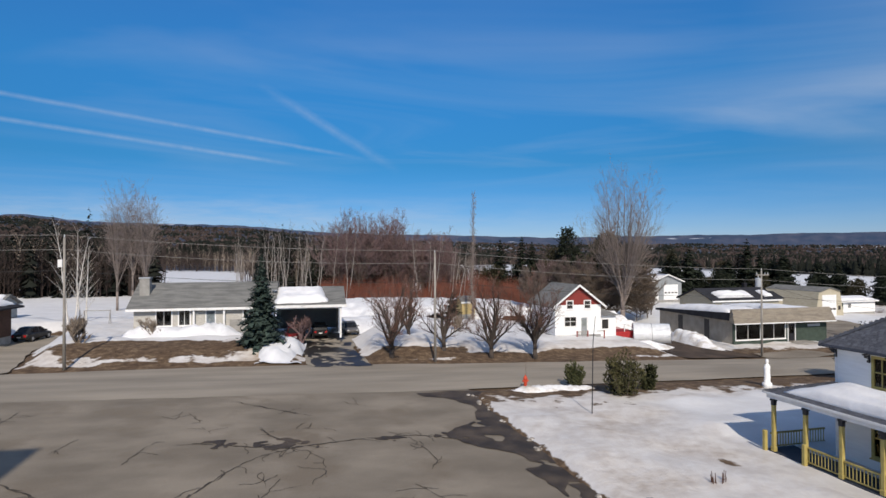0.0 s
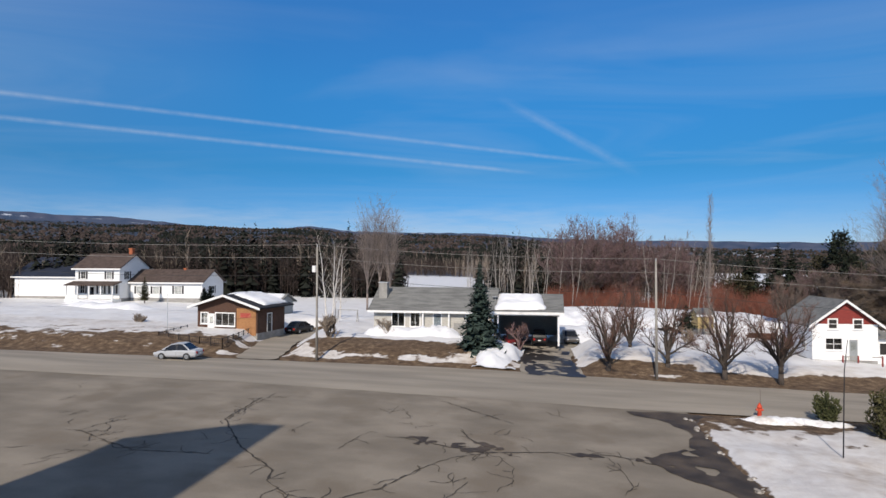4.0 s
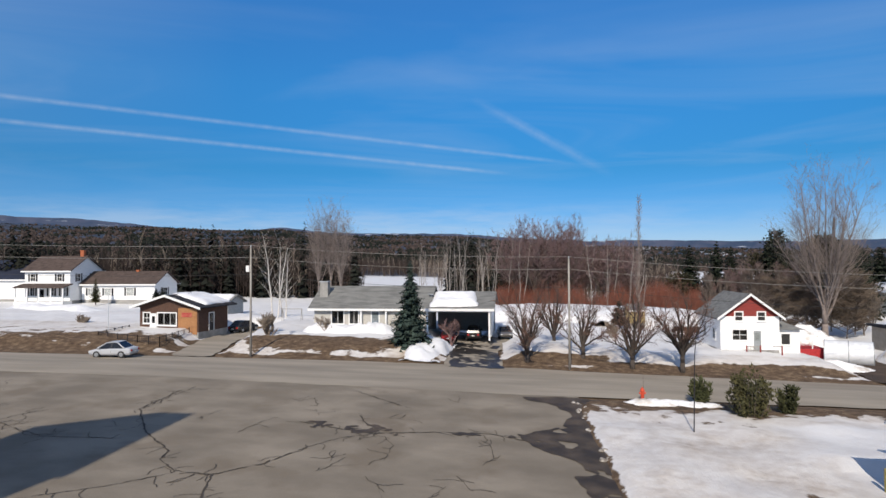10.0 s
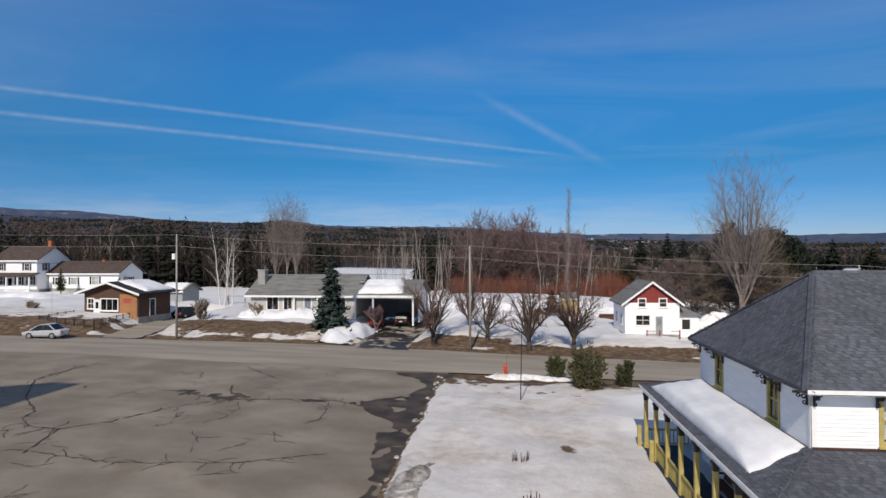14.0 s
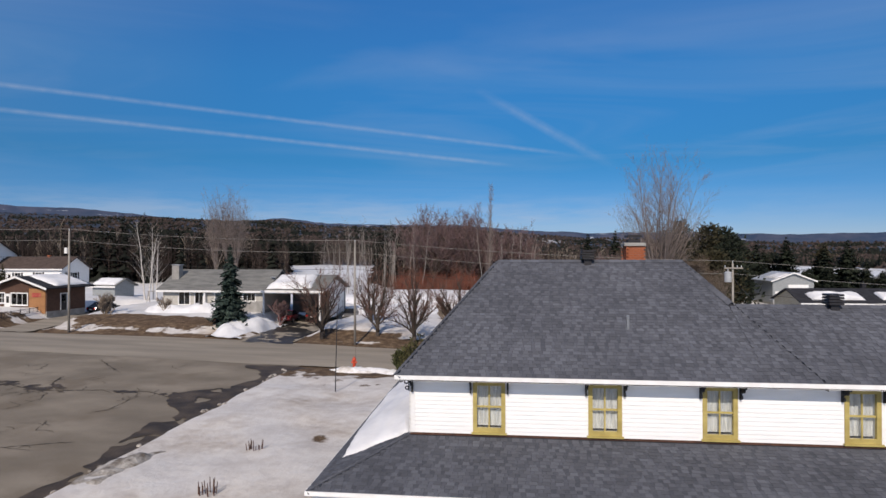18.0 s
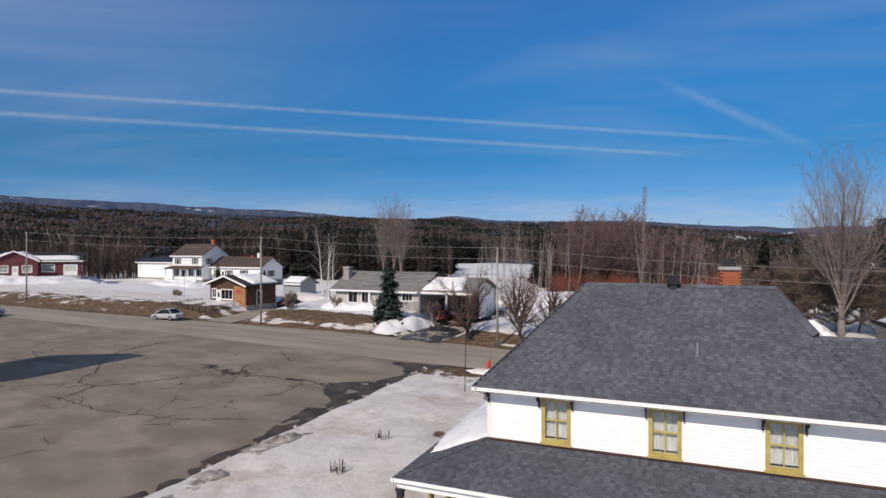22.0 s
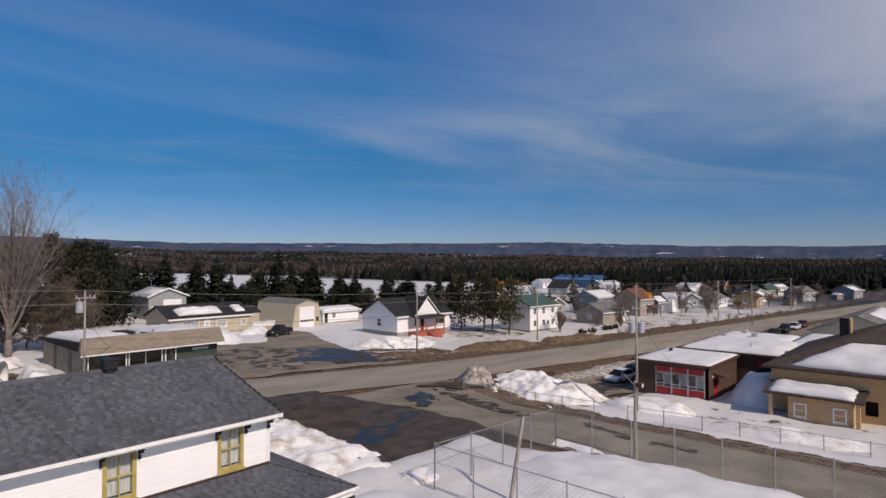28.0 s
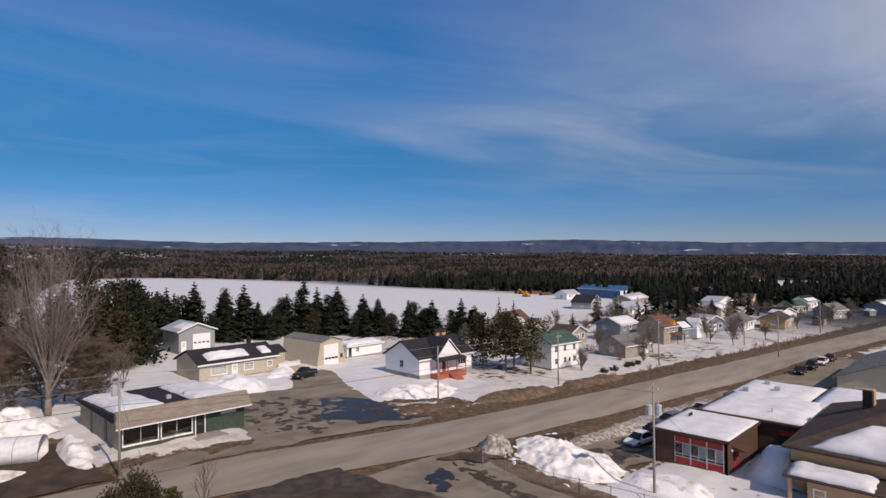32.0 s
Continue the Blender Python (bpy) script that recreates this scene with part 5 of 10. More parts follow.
crack(((-30.4, 8.8), (-28.7, 10.6), (-27.3, 13.5), (-26.3, 14.9), (-24.5, 16.0), (-21.5, 16.7), (-18.7, 16.8), (-16.7, 15.9)), 0.06, 1)
crack(((-29.2, 5.6), (-30.3, 8.9), (-32.1, 9.1), (-33.4, 10.3), (-33.8, 11.6), (-36.4, 13.9), (-39.6, 18.3), (-39.9, 23.3)), 0.065, 2)
crack(((-29.5, 17.4), (-27.2, 16.5), (-26.0, 16.1), (-24.5, 16.0)), 0.07, 3)
crack(((-27.8, 25.0), (-25.9, 23.3), (-24.3, 21.9)), 0.06, 4)
crack(((-26.5, 19.3), (-25.6, 17.4), (-24.4, 16.3)), 0.05, 5)
crack(((-36.5, 5.2), (-33.5, 7.3), (-32.0, 8.8)), 0.04, 6)
crack(((-45.9, 14.7), (-41.1, 12.5), (-40.0, 12.6), (-37.3, 12.8)), 0.05, 7)
crack(((-39.5, 18.3), (-39.6, 21.8), (-39.5, 24.8)), 0.035, 8)
crack(((-31.9, 14.9), (-31.5, 17.0), (-31.2, 17.8)), 0.03, 9)
crack(((-19.3, 15.7), (-18.7, 15.0), (-18.5, 12.9), (-19.0, 11.9)), 0.035, 10)
crack(((-24.2, 15.4), (-23.5, 14.0), (-23.5, 11.8)), 0.03, 11)
crack(((-30.0, 6.0), (-25.0, 5.2), (-20.0, 6.0), (-16.4, 7.8)), 0.05, 12)
for k in range(58):
    rnd = random.Random(700 + k)
    x, y = rnd.uniform(-56, -16), rnd.uniform(-4, 25)
    a = rnd.choice((0.2, 1.4, 1.9)) + rnd.uniform(-0.3, 0.3)
    ln = rnd.uniform(0.8, 2.6)
    crack(((x, y), (x + ln * math.cos(a), y + ln * math.sin(a))), 0.018, 40 + k)

# ---- the big white house ----
HX1, HY1 = 17.0, 9.4          # plan of its walls
EAVE_Z, JOIN_Z, PORCH_Z = 4.42, 2.65, 1.93
FLOOR_Z = -0.93
big = thing("white_house", "large two-storey white clapboard house with mustard trim and grey shingle roof", "house", pose(0, 0, 0))


def clapboard(parent, p, q, z0, z1, holes, label=""):
    """Overlapping boards, each a wedge, cut round the openings."""
    g, m = Geo(), frame_matrix(p, q)
    length = (Vector(q) - Vector(p)).length
    z, n = z0, 0
    while z < z1 - 0.01:
        t = min(z + 0.118, z1)
        cuts = sorted({0.0, length, *[u for h in holes if h[2] < t and h[3] > z for u in h[:2]]})
        for u0, u1 in zip(cuts, cuts[1:]):
            mid = (u0 + u1) / 2
            if any(h[0] < mid < h[1] and h[2] < (z + t) / 2 < h[3] for h in holes):
                continue
            g.hull([(u0, -0.022, z), (u1, -0.022, z), (u1, 0, z), (u0, 0, z)], [(u0, -0.006, t), (u1, -0.006, t), (u1, 0, t), (u0, 0, t)])
        z, n = t, n + 1
    return part("siding", Geo().put(g, m), M["white"], parent, label)


def shingled(parent, quad, name="shingles", near=None, course=0.14, tab=0.30, seed=1, skip=None):
    """Shingle tabs over a sloping four-sided face: lower left, lower right, upper right, upper left."""
    a, b, c, d = [Vector(p) for p in quad]
    up = ((d + c) / 2 - (a + b) / 2)
    run = (b - a).normalized()
    slope = (up - run * up.dot(run))
    height = slope.length
    slope.normalize()
    nrm = run.cross(slope).normalized()
    rnd = random.Random(seed)
    g, dark, singles = Geo(), Geo(), []
    rows = int(height / course)
    for r in range(rows):
        v0, v1 = r * course, min((r + 1) * course + 0.05, height)
        k = (r + 0.5) / rows
        la, lb = a + (d - a) * (v0 / height), b + (c - b) * (v0 / height)
        x0, x1 = (la - a).dot(run), (lb - a).dot(run)
        x = x0 - 0.32 * rnd.random()
        slot = True
        while x < x1:
            slot = not slot
            e = x + (rnd.uniform(0.08, 0.13) if slot else rnd.uniform(0.16, 0.23))
            u0, u1 = max(x, x0), min(e - 0.008, x1)
            if u1 - u0 > 0.04 and not (skip and skip(a + run * u0 + slope * v0)):
                t = 0.005 if slot else rnd.uniform(0.010, 0.018)
                lift = 0.004
                def P(u, v, h):
                    return a + run * u + slope * v + nrm * h
                ring = ([P(u0, v0, lift + t), P(u1, v0, lift + t), P(u1, v1, lift), P(u0, v1, lift)], [P(u0, v0, 0.0), P(u1, v0, 0.0)])
                if near and not slot and near(P(u0, v0, 0)) and len(singles) < 280:
                    singles.append((P(u0, v0, lift), u1 - u0, v1 - v0, t))
                else:
                    h = dark if slot else g
                    q = len(h.v)
                    h.v.extend(tuple(p) for p in (*ring[0], *ring[1]))
                    h.f.extend([(q, q + 1, q + 2, q + 3), (q + 4, q + 5, q + 1, q), (q + 4, q, q + 3), (q + 5, q + 2, q + 1)])
            x = e
    part(name, g, M["shingle"], parent, kind="stuff")
    part(name, dark, M["shingle_dark"], parent, kind="stuff")
    rot = Matrix((run, slope, nrm)).transposed().to_4x4()
    shared = {}
    for p, w, h, t in singles:
        key = round(w, 2)
        if key not in shared:
            s = Geo().hull([(0, 0, 0), (key, 0, 0), (key, h, -0.003), (0, h, -0.003)], [(0, 0, t), (key, 0, t), (key, h, 0.001), (0, h, 0.001)])
            shared[key] = s.mesh("shingle", M["shingle_piece"])
        ob = new("shingle", shared[key])
        ob.parent = parent
        ob.matrix_local = Matrix.Translation(p) @ rot


def bracket(parent, x, y, z, way):
    """A scrolled eave bracket: a drop, an arm and two rings, cut from a board."""
    g = Geo().box(-0.025, -0.06, -0.42, 0.025, 0.0, 0.0).box(-0.025, -0.42, -0.07, 0.025, -0.06, 0.0)
    for cy, cz, r in ((-0.12, -0.16, 0.075), (-0.27, -0.13, 0.06), (-0.10, -0.34, 0.06)):
        n = 10
        for i in range(n):
            a, b = 2 * math.pi * i / n, 2 * math.pi * (i + 1) / n
            ro, ri = r, r * 0.55
            ring = [(cy + ro * math.cos(a), cz + ro * math.sin(a)), (cy + ro * math.cos(b), cz + ro * math.sin(b)), (cy + ri * math.cos(b), cz + ri * math.sin(b)), (cy + ri * math.cos(a), cz + ri * math.sin(a))]
            g.hull([(-0.02, *p) for p in ring], [(0.02, *p) for p in ring])
    part("eave_bracket", Geo().put(g, pose(x, y, z, 0, 0, way)), M["black"], parent)


sides = {"F": ((0, 0), (HX1, 0)), "R": ((HX1, 0), (HX1, 5.0)), "L": ((0, HY1), (0, 0)), "B": ((10.6, HY1), (0, HY1)), "M": ((10.6, 5.0), (10.6, HY1)), "N": ((HX1, 5.0), (10.6, 5.0))}
FRONT_X = (2.25, 5.45, 8.50, 12.12, 15.55)
LEFT_Y = (2.33, 7.15)
up_holes = {"F": [(x - 0.37, x + 0.37, 2.84, 4.10) for x in FRONT_X], "L": [(HY1 - y - 0.37, HY1 - y + 0.37, 2.84, 4.10) for y in LEFT_Y], "R": [(1.6, 2.3, 2.9, 4.1)], "B": [(3, 3.8, 2.9, 4.1)], "M": [], "N": []}
low_holes = {"F": [(1.85, 2.65, -0.25, 1.4), (8.14, 8.94, -0.25, 1.4), (11.8, 12.6, -0.25, 1.4), (15.0, 15.8, -0.25, 1.4)], "L": [(HY1 - y - 0.4, HY1 - y + 0.4, -0.25, 1.4) for y in LEFT_Y], "R": [(1.6, 2.4, -0.25, 1.4)], "B": [(3, 3.8, -0.25, 1.4)], "M": [], "N": []}
DOOR_HOLE = (4.95, 5.85, FLOOR_Z, 1.2)
for f, (p, q) in sides.items():
    holes = up_holes[f] + low_holes[f] + ([DOOR_HOLE] if f == "F" else [])
    g = Geo()
    wall_run(g, p, q, -1.6, EAVE_Z + 0.1, 0.2, holes, 0.2 if f in "LR" else 0.0)
    part("wall", g, M["white"], big)
    clap = [(a - 0.10, b + 0.10, c - 0.1, d + 0.1) for a, b, c, d in holes]
    clapboard(big, p, q, -1.1, EAVE_Z, clap)
    for h in up_holes[f]:
        w = window(big, p, q, h, M["yellow"], (1, 1), curtain=True, wide=0.085)
    for h in low_holes[f]:
        window(big, p, q, h, M["yellow"], (1, 1), curtain=True, wide=0.085)
    m = frame_matrix(p, q)
    length = (Vector(q) - Vector(p)).length
    for u in (0.0, length - 0.14):
        part("corner_board", Geo().put(Geo().box(u, -0.03, -1.1, u + 0.14, -0.002, EAVE_Z), m), M["white_trim"], big)
door(big, *sides["F"], DOOR_HOLE, M["yellow"], M["red"])
# floor slab in the near-black used for room shade
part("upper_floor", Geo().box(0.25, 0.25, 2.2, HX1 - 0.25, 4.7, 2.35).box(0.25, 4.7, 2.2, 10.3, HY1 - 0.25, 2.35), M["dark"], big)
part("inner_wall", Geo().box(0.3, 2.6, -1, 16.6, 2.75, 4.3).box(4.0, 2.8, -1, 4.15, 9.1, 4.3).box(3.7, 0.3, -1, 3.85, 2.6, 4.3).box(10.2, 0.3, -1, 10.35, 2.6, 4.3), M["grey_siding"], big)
part("foundation", Geo().box(0.02, 0.02, -2.2, HX1 - 0.02, 4.98, -1.1).box(0.02, 4.98, -2.2, 10.58, HY1 - 0.02, -1.1), M["concrete"], big)

# main roof: a hipped block and a lower wing
OV = 0.56
RL, RR, RZ, RY = 2.46, 8.86, 7.55, 4.73
E0, E1, F0, F1 = -0.34, 11.0, -OV, 10.0
WR, WZ, WY, W1, WB = 16.1, 6.2, 2.42, 17.15, 5.5
roofs = {
    "F": ((E0, F0, EAVE_Z), (E1, F0, EAVE_Z), (RR, RY, RZ), (RL, RY, RZ)),
    "L": ((E0, F1, EAVE_Z), (E0, F0, EAVE_Z), (RL, RY, RZ), (RL, RY, RZ)),
    "B": ((E1, F1, EAVE_Z), (E0, F1, EAVE_Z), (RL, RY, RZ), (RR, RY, RZ)),
    "R": ((E1, F0, EAVE_Z - 0.05), (E1, F1, EAVE_Z - 0.05), (RR, RY, RZ - 0.05), (RR, RY, RZ - 0.05)),
    "WF": ((9.6, F0, EAVE_Z + 0.006), (W1, F0, EAVE_Z + 0.006), (WR, WY, WZ + 0.006), (9.6, WY, WZ + 0.006)),
    "WR": ((W1, F0, EAVE_Z), (W1, WB, EAVE_Z), (WR, WY, WZ), (WR, WY, WZ)),
    "WB": ((W1, WB, EAVE_Z), (9.6, WB, EAVE_Z), (9.6, WY, WZ), (WR, WY, WZ)),
}
for n, (k, q) in enumerate(roofs.items()):
    roof = part("roof_slope", Geo().hull([(p[0], p[1], p[2] - 0.14) for p in q], q), M["shingle_black"], big)
    shingled(roof, q, seed=n + 3, skip=(lambda p: p.x > 9.6 and p.y < WY) if k == "F" else None)
# ridge caps and hip caps
def caps(parent, p, q, size=0.16):
    p, q = Vector(p), Vector(q)
    d = q - p
    n = max(1, int(d.length / 0.2))
    s = d.normalized().cross(Vector((0, 0, 1))).normalized() * size
    up = Vector((0, 0, 1))
    g = Geo()
    for i in range(n):
        a, b = p + d * (i / n), p + d * ((i + 1.2) / n)
        lift = 0.035
        g.face(a + s - up * 0.06, a + up * lift, b + up * (lift - 0.012), b + s - up * 0.072)
        g.face(a + up * lift, a - s - up * 0.06, b - s - up * 0.072, b + up * (lift - 0.012))
    part("ridge_cap", g, M["shingle"], parent, kind="stuff")


for p, q in (((RL, RY, RZ), (RR, RY, RZ)), ((E0, F0, EAVE_Z), (RL, RY, RZ)), ((E0, F1, EAVE_Z), (RL, RY, RZ)), ((9.72, 2.4, 6.26), (RR, RY, RZ)), ((9.8, WY, WZ), (WR, WY, WZ)), ((W1, F0, EAVE_Z), (WR, WY, WZ)), ((W1, WB, EAVE_Z), (WR, WY, WZ))):
    caps(roof, p, q)
fas = Geo().box(E0 - 0.02, F0 - 0.03, EAVE_Z - 0.11, W1 + 0.02, F0, EAVE_Z + 0.005).box(W1, F0, EAVE_Z - 0.16, W1 + 0.03, WB, EAVE_Z + 0.005)
part("fascia", fas, M["white_trim"], big)
part("drip_edge", Geo().box(E0 - 0.03, F0, EAVE_Z - 0.11, E0, F1, EAVE_Z + 0.005), M["shingle_dark"], big)
part("soffit", Geo().box(E0, F0, EAVE_Z - 0.145, W1, 0, EAVE_Z - 0.12).box(E0, 0, EAVE_Z - 0.145, 0, F1, EAVE_Z - 0.12), M["white_trim"], big)
for x in FRONT_X:
    for s in (-0.52, 0.52):
        bracket(big, x + s, -0.02, EAVE_Z - 0.15, 0)
for x in (0.06, HX1 - 0.08):
    bracket(big, x, -0.02, EAVE_Z - 0.15, 0)
for y in LEFT_Y:
    for s in (-0.52, 0.52):
        bracket(big, -0.02, y + s, EAVE_Z - 0.15, -90)
for y in (0.12, HY1 - 0.1):
    bracket(big, -0.02, y, EAVE_Z - 0.15, -90)

# porch on all sides
PX0, PX1, PY0, PY1 = -2.2, 18.87, -2.56, 11.5
proofs = {
    "F": ((PX0, PY0, PORCH_Z), (PX1, PY0, PORCH_Z), (HX1, 0, JOIN_Z), (0, 0, JOIN_Z)),
    "L": ((PX0, PY1, PORCH_Z), (PX0, PY0, PORCH_Z), (0, 0, JOIN_Z), (0, HY1, JOIN_Z)),
    "R": ((PX1, PY0, PORCH_Z), (PX1, 7.5, PORCH_Z), (HX1, 5.0, JOIN_Z), (HX1, 0, JOIN_Z)),
    "B": ((12.5, PY1, PORCH_Z), (PX0, PY1, PORCH_Z), (0, HY1, JOIN_Z), (10.6, HY1, JOIN_Z)),
}
g = Geo()
for q in proofs.values():
    g.hull([(p[0], p[1], p[2] - 0.1) for p in q], q)
porch = part("porch_roof", g, M["shingle_black"], big)
for n, (k, q) in enumerate(proofs.items()):
    shingled(porch, q, seed=n + 20, near=(lambda p: 2.0 < p.x < 8.0 and p.y > -1.6) if k == "F" else None)
for p, q in (((PX0, PY0, PORCH_Z), (0, 0, JOIN_Z)), ((PX1, PY0, PORCH_Z), (HX1, 0, JOIN_Z)), ((PX0, PY1, PORCH_Z), (0, HY1, JOIN_Z))):
    caps(porch, p, q, 0.1)
part("porch_fascia", Geo().box(PX0 - 0.03, PY0 - 0.03, PORCH_Z - 0.10, PX1 + 0.03, PY0, PORCH_Z + 0.004).box(PX0 - 0.03, PY0, PORCH_Z - 0.10, PX0, PY1, PORCH_Z + 0.004).box(PX1, PY0, PORCH_Z - 0.10, PX1 + 0.03, 7.5, PORCH_Z + 0.004).box(PX0, PY1, PORCH_Z - 0.10, 12.5, PY1 + 0.03, PORCH_Z + 0.004), M["white_trim"], big)
part("porch_beam", Geo().box(PX0 + 0.12, PY0 + 0.12, PORCH_Z - 0.32, PX1 - 0.12, PY0 + 0.26, PORCH_Z - 0.11).box(PX0 + 0.12, PY0 + 0.26, PORCH_Z - 0.32, PX0 + 0.26, PY1 - 0.12, PORCH_Z - 0.11).box(PX1 - 0.26, PY0 + 0.26, PORCH_Z - 0.32, PX1 - 0.12, 7.4, PORCH_Z - 0.11), M["white_trim"], big)
part("flashing", Geo().box(0.0, -0.035, JOIN_Z - 0.02, HX1, -0.022, JOIN_Z + 0.05), M["rust"], big)
deck = part("porch_deck", Geo().box(PX0 + 0.05, PY0 + 0.05, FLOOR_Z - 0.1, PX1 - 0.05, -0.03, FLOOR_Z).box(PX0 + 0.05, -0.03, FLOOR_Z - 0.1, -0.03, PY1 - 0.05, FLOOR_Z).box(HX1 + 0.03, -0.03, FLOOR_Z - 0.1, PX1 - 0.05, 7.3, FLOOR_Z).box(-0.03, HY1 + 0.03, FLOOR_Z - 0.1, 12.3, PY1 - 0.05, FLOOR_Z), M["deck"], big)
part("porch_skirt", Geo().box(PX0 + 0.1, PY0 + 0.1, -2.2, PX1 - 0.1, PY0 + 0.14, FLOOR_Z - 0.1).box(PX0 + 0.1, PY0 + 0.14, -1.9, PX0 + 0.14, PY1 - 0.1, FLOOR_Z - 0.1).box(PX1 - 0.14, PY0 + 0.14, -2.2, PX1 - 0.1, 7.2, FLOOR_Z - 0.1), M["deck"], big)


def post_geo():
    g = Geo().soft(-0.085, -0.085, FLOOR_Z, 0.085, 0.085, PORCH_Z - 0.62, 0.015)
    g.soft(-0.11, -0.11, FLOOR_Z, 0.11, 0.11, FLOOR_Z + 0.22, 0.02)
    return g.mesh("post", M["yellow"]), Geo().soft(-0.10, -0.10, PORCH_Z - 0.62, 0.10, 0.10, PORCH_Z - 0.42, 0.02).soft(-0.13, -0.13, PORCH_Z - 0.42, 0.13, 0.13, PORCH_Z - 0.32, 0.02).mesh("post_cap", M["black"])


post_mesh, cap_mesh = post_geo()
bal_mesh = Geo().soft(-0.02, -0.02, FLOOR_Z + 0.14, 0.02, 0.02, FLOOR_Z + 0.72, 0.006).mesh("baluster", M["yellow"])


def post(x, y):
    p = new("post", post_mesh)
    p.parent = big
    p.location = (x, y, 0)
    c = new("post_cap", cap_mesh)
    c.parent = p


def railing(p, q):
    p, q = Vector((*p, 0)), Vector((*q, 0))
    d = q - p
    m = Matrix.Translation(p) @ frame_matrix((0, 0), d.xy).to_3x3().to_4x4()
    r = part("railing", Geo().put(Geo().box(0.1, -0.035, FLOOR_Z + 0.72, d.length - 0.1, 0.035, FLOOR_Z + 0.80).box(0.1, -0.025, FLOOR_Z + 0.08, d.length - 0.1, 0.025, FLOOR_Z + 0.14), m), M["yellow"], big)
    n = int(d.length / 0.16)
    for i in range(1, n):
        b = new("baluster", bal_mesh)
        b.parent = r
        b.location = p + d * (i / n)


front_posts = [PX0 + 0.19] + [0.27 + 2.05 * i for i in range(9)] + [PX1 - 0.19]
left_posts = [PY0 + 0.19] + [-0.04 + 1.84 * i for i in range(7)]
for x in front_posts:
    post(x, PY0 + 0.19)
for y in left_posts[1:]:
    post(PX0 + 0.19, y)
for y in (-0.4, 1.6, 3.6, 5.6, 7.2):
    post(PX1 - 0.19, y)
for a, b in zip(left_posts, left_posts[1:]):
    if b < 10:
        railing((PX0 + 0.19, a), (PX0 + 0.19, b))
railing((PX0 + 0.19, PY1 - 0.19), (1.5, PY1 - 0.19))
for i in (0, 1, 2, 4, 5, 6, 7, 8, 9):
    railing((front_posts[i], PY0 + 0.19), (front_posts[i + 1], PY0 + 0.19))
for a, b in ((-2.37, -0.4), (-0.4, 1.6), (1.6, 3.6), (3.6, 5.6)):
    railing((PX1 - 0.19, a), (PX1 - 0.19, b))
for y in (PY1 - 2.5, PY1 - 0.19):
    part("newel", Geo().soft(PX0 - 0.14, y - 0.09, -1.3, PX0 + 0.04, y + 0.09, FLOOR_Z + 0.95, 0.02), M["yellow"], big)
part("porch_steps", Geo().box(PX0 - 0.35, PY1 - 2.4, -1.6, PX0 + 0.05, PY1 - 0.3, FLOOR_Z - 0.17).box(PX0 - 0.7, PY1 - 2.4, -1.6, PX0 - 0.35, PY1 - 0.3, FLOOR_Z - 0.34), M["deck"], big)

# snow on the shaded side of the porch roof
def L(u, v):
    q = [Vector(p) for p in proofs["L"]]
    return q[0] * (1 - u) * (1 - v) + q[1] * u * (1 - v) + q[2] * u * v + q[3] * (1 - u) * v


part("roof_snow", snow_slab((L(0.03, 0.12), L(0.89, 0.14), L(0.99, 0.98), L(0.02, 0.98)), 0.34, 4, n=34, trim=0.03), M["snow"], big, "thick settled snow slab on the porch roof", smooth=True)

# roof vents, pipe and chimney
def roof_vent(x, y, z):
    v = part("roof_vent", Geo().box(x - 0.12, y - 0.12, z - 0.15, x + 0.12, y + 0.12, z + 0.14), M["black"], big)
    c = Geo()
    for k in range(4):
        c.soft(x - 0.22, y - 0.22, z + 0.10 + 0.085 * k, x + 0.22, y + 0.22, z + 0.165 + 0.085 * k, 0.02)
    part("vent_cowl", c, M["black"], v)


roof_vent(5.6, 4.55, 7.50)
roof_vent(12.6, 2.3, 6.15)
part("vent_pipe", Geo().rod((6.35, 1.35, 5.45), (6.35, 1.35, 5.95), 0.045, 0.045, 8), M["galv"], big)
ch = part("chimney", Geo().box(7.2, 5.9, 5.8, 7.85, 6.55, 6.2), M["brick_chimney"], big, "red brick chimney")
brick_mesh = Geo().soft(0, 0, 0, 0.2, 0.09, 0.06, 0.006).mesh("brick", M["brick_chimney"])
for r in range(28):
    zz = 6.2 + r * 0.068
    for s in range(4):
        for i in range(3):
            m = pose(7.525, 6.225, zz, 0, 0, 90 * s) @ pose(-0.315 + i * 0.21 + (0.0 if r % 2 else 0.10) - 0.02, -0.32, 0)
            b = new("brick", brick_mesh)
            b.parent = ch
            b.matrix_local = m
part("mortar_core", Geo().box(7.23, 5.93, 6.2, 7.82, 6.52, 8.08), M["concrete"], ch)
part("chimney_crown", Geo().soft(7.13, 5.83, 8.08, 7.92, 6.62, 8.2, 0.03), M["concrete"], ch)
part("chimney_cowl", Geo().box(7.3, 6.0, 8.2, 7.75, 6.45, 8.32).soft(7.25, 5.95, 8.4, 7.8, 6.5, 8.5, 0.03).box(7.36, 6.06, 8.32, 7.4, 6.1, 8.4).box(7.65, 6.35, 8.32, 7.69, 6.39, 8.4), M["black"], ch)

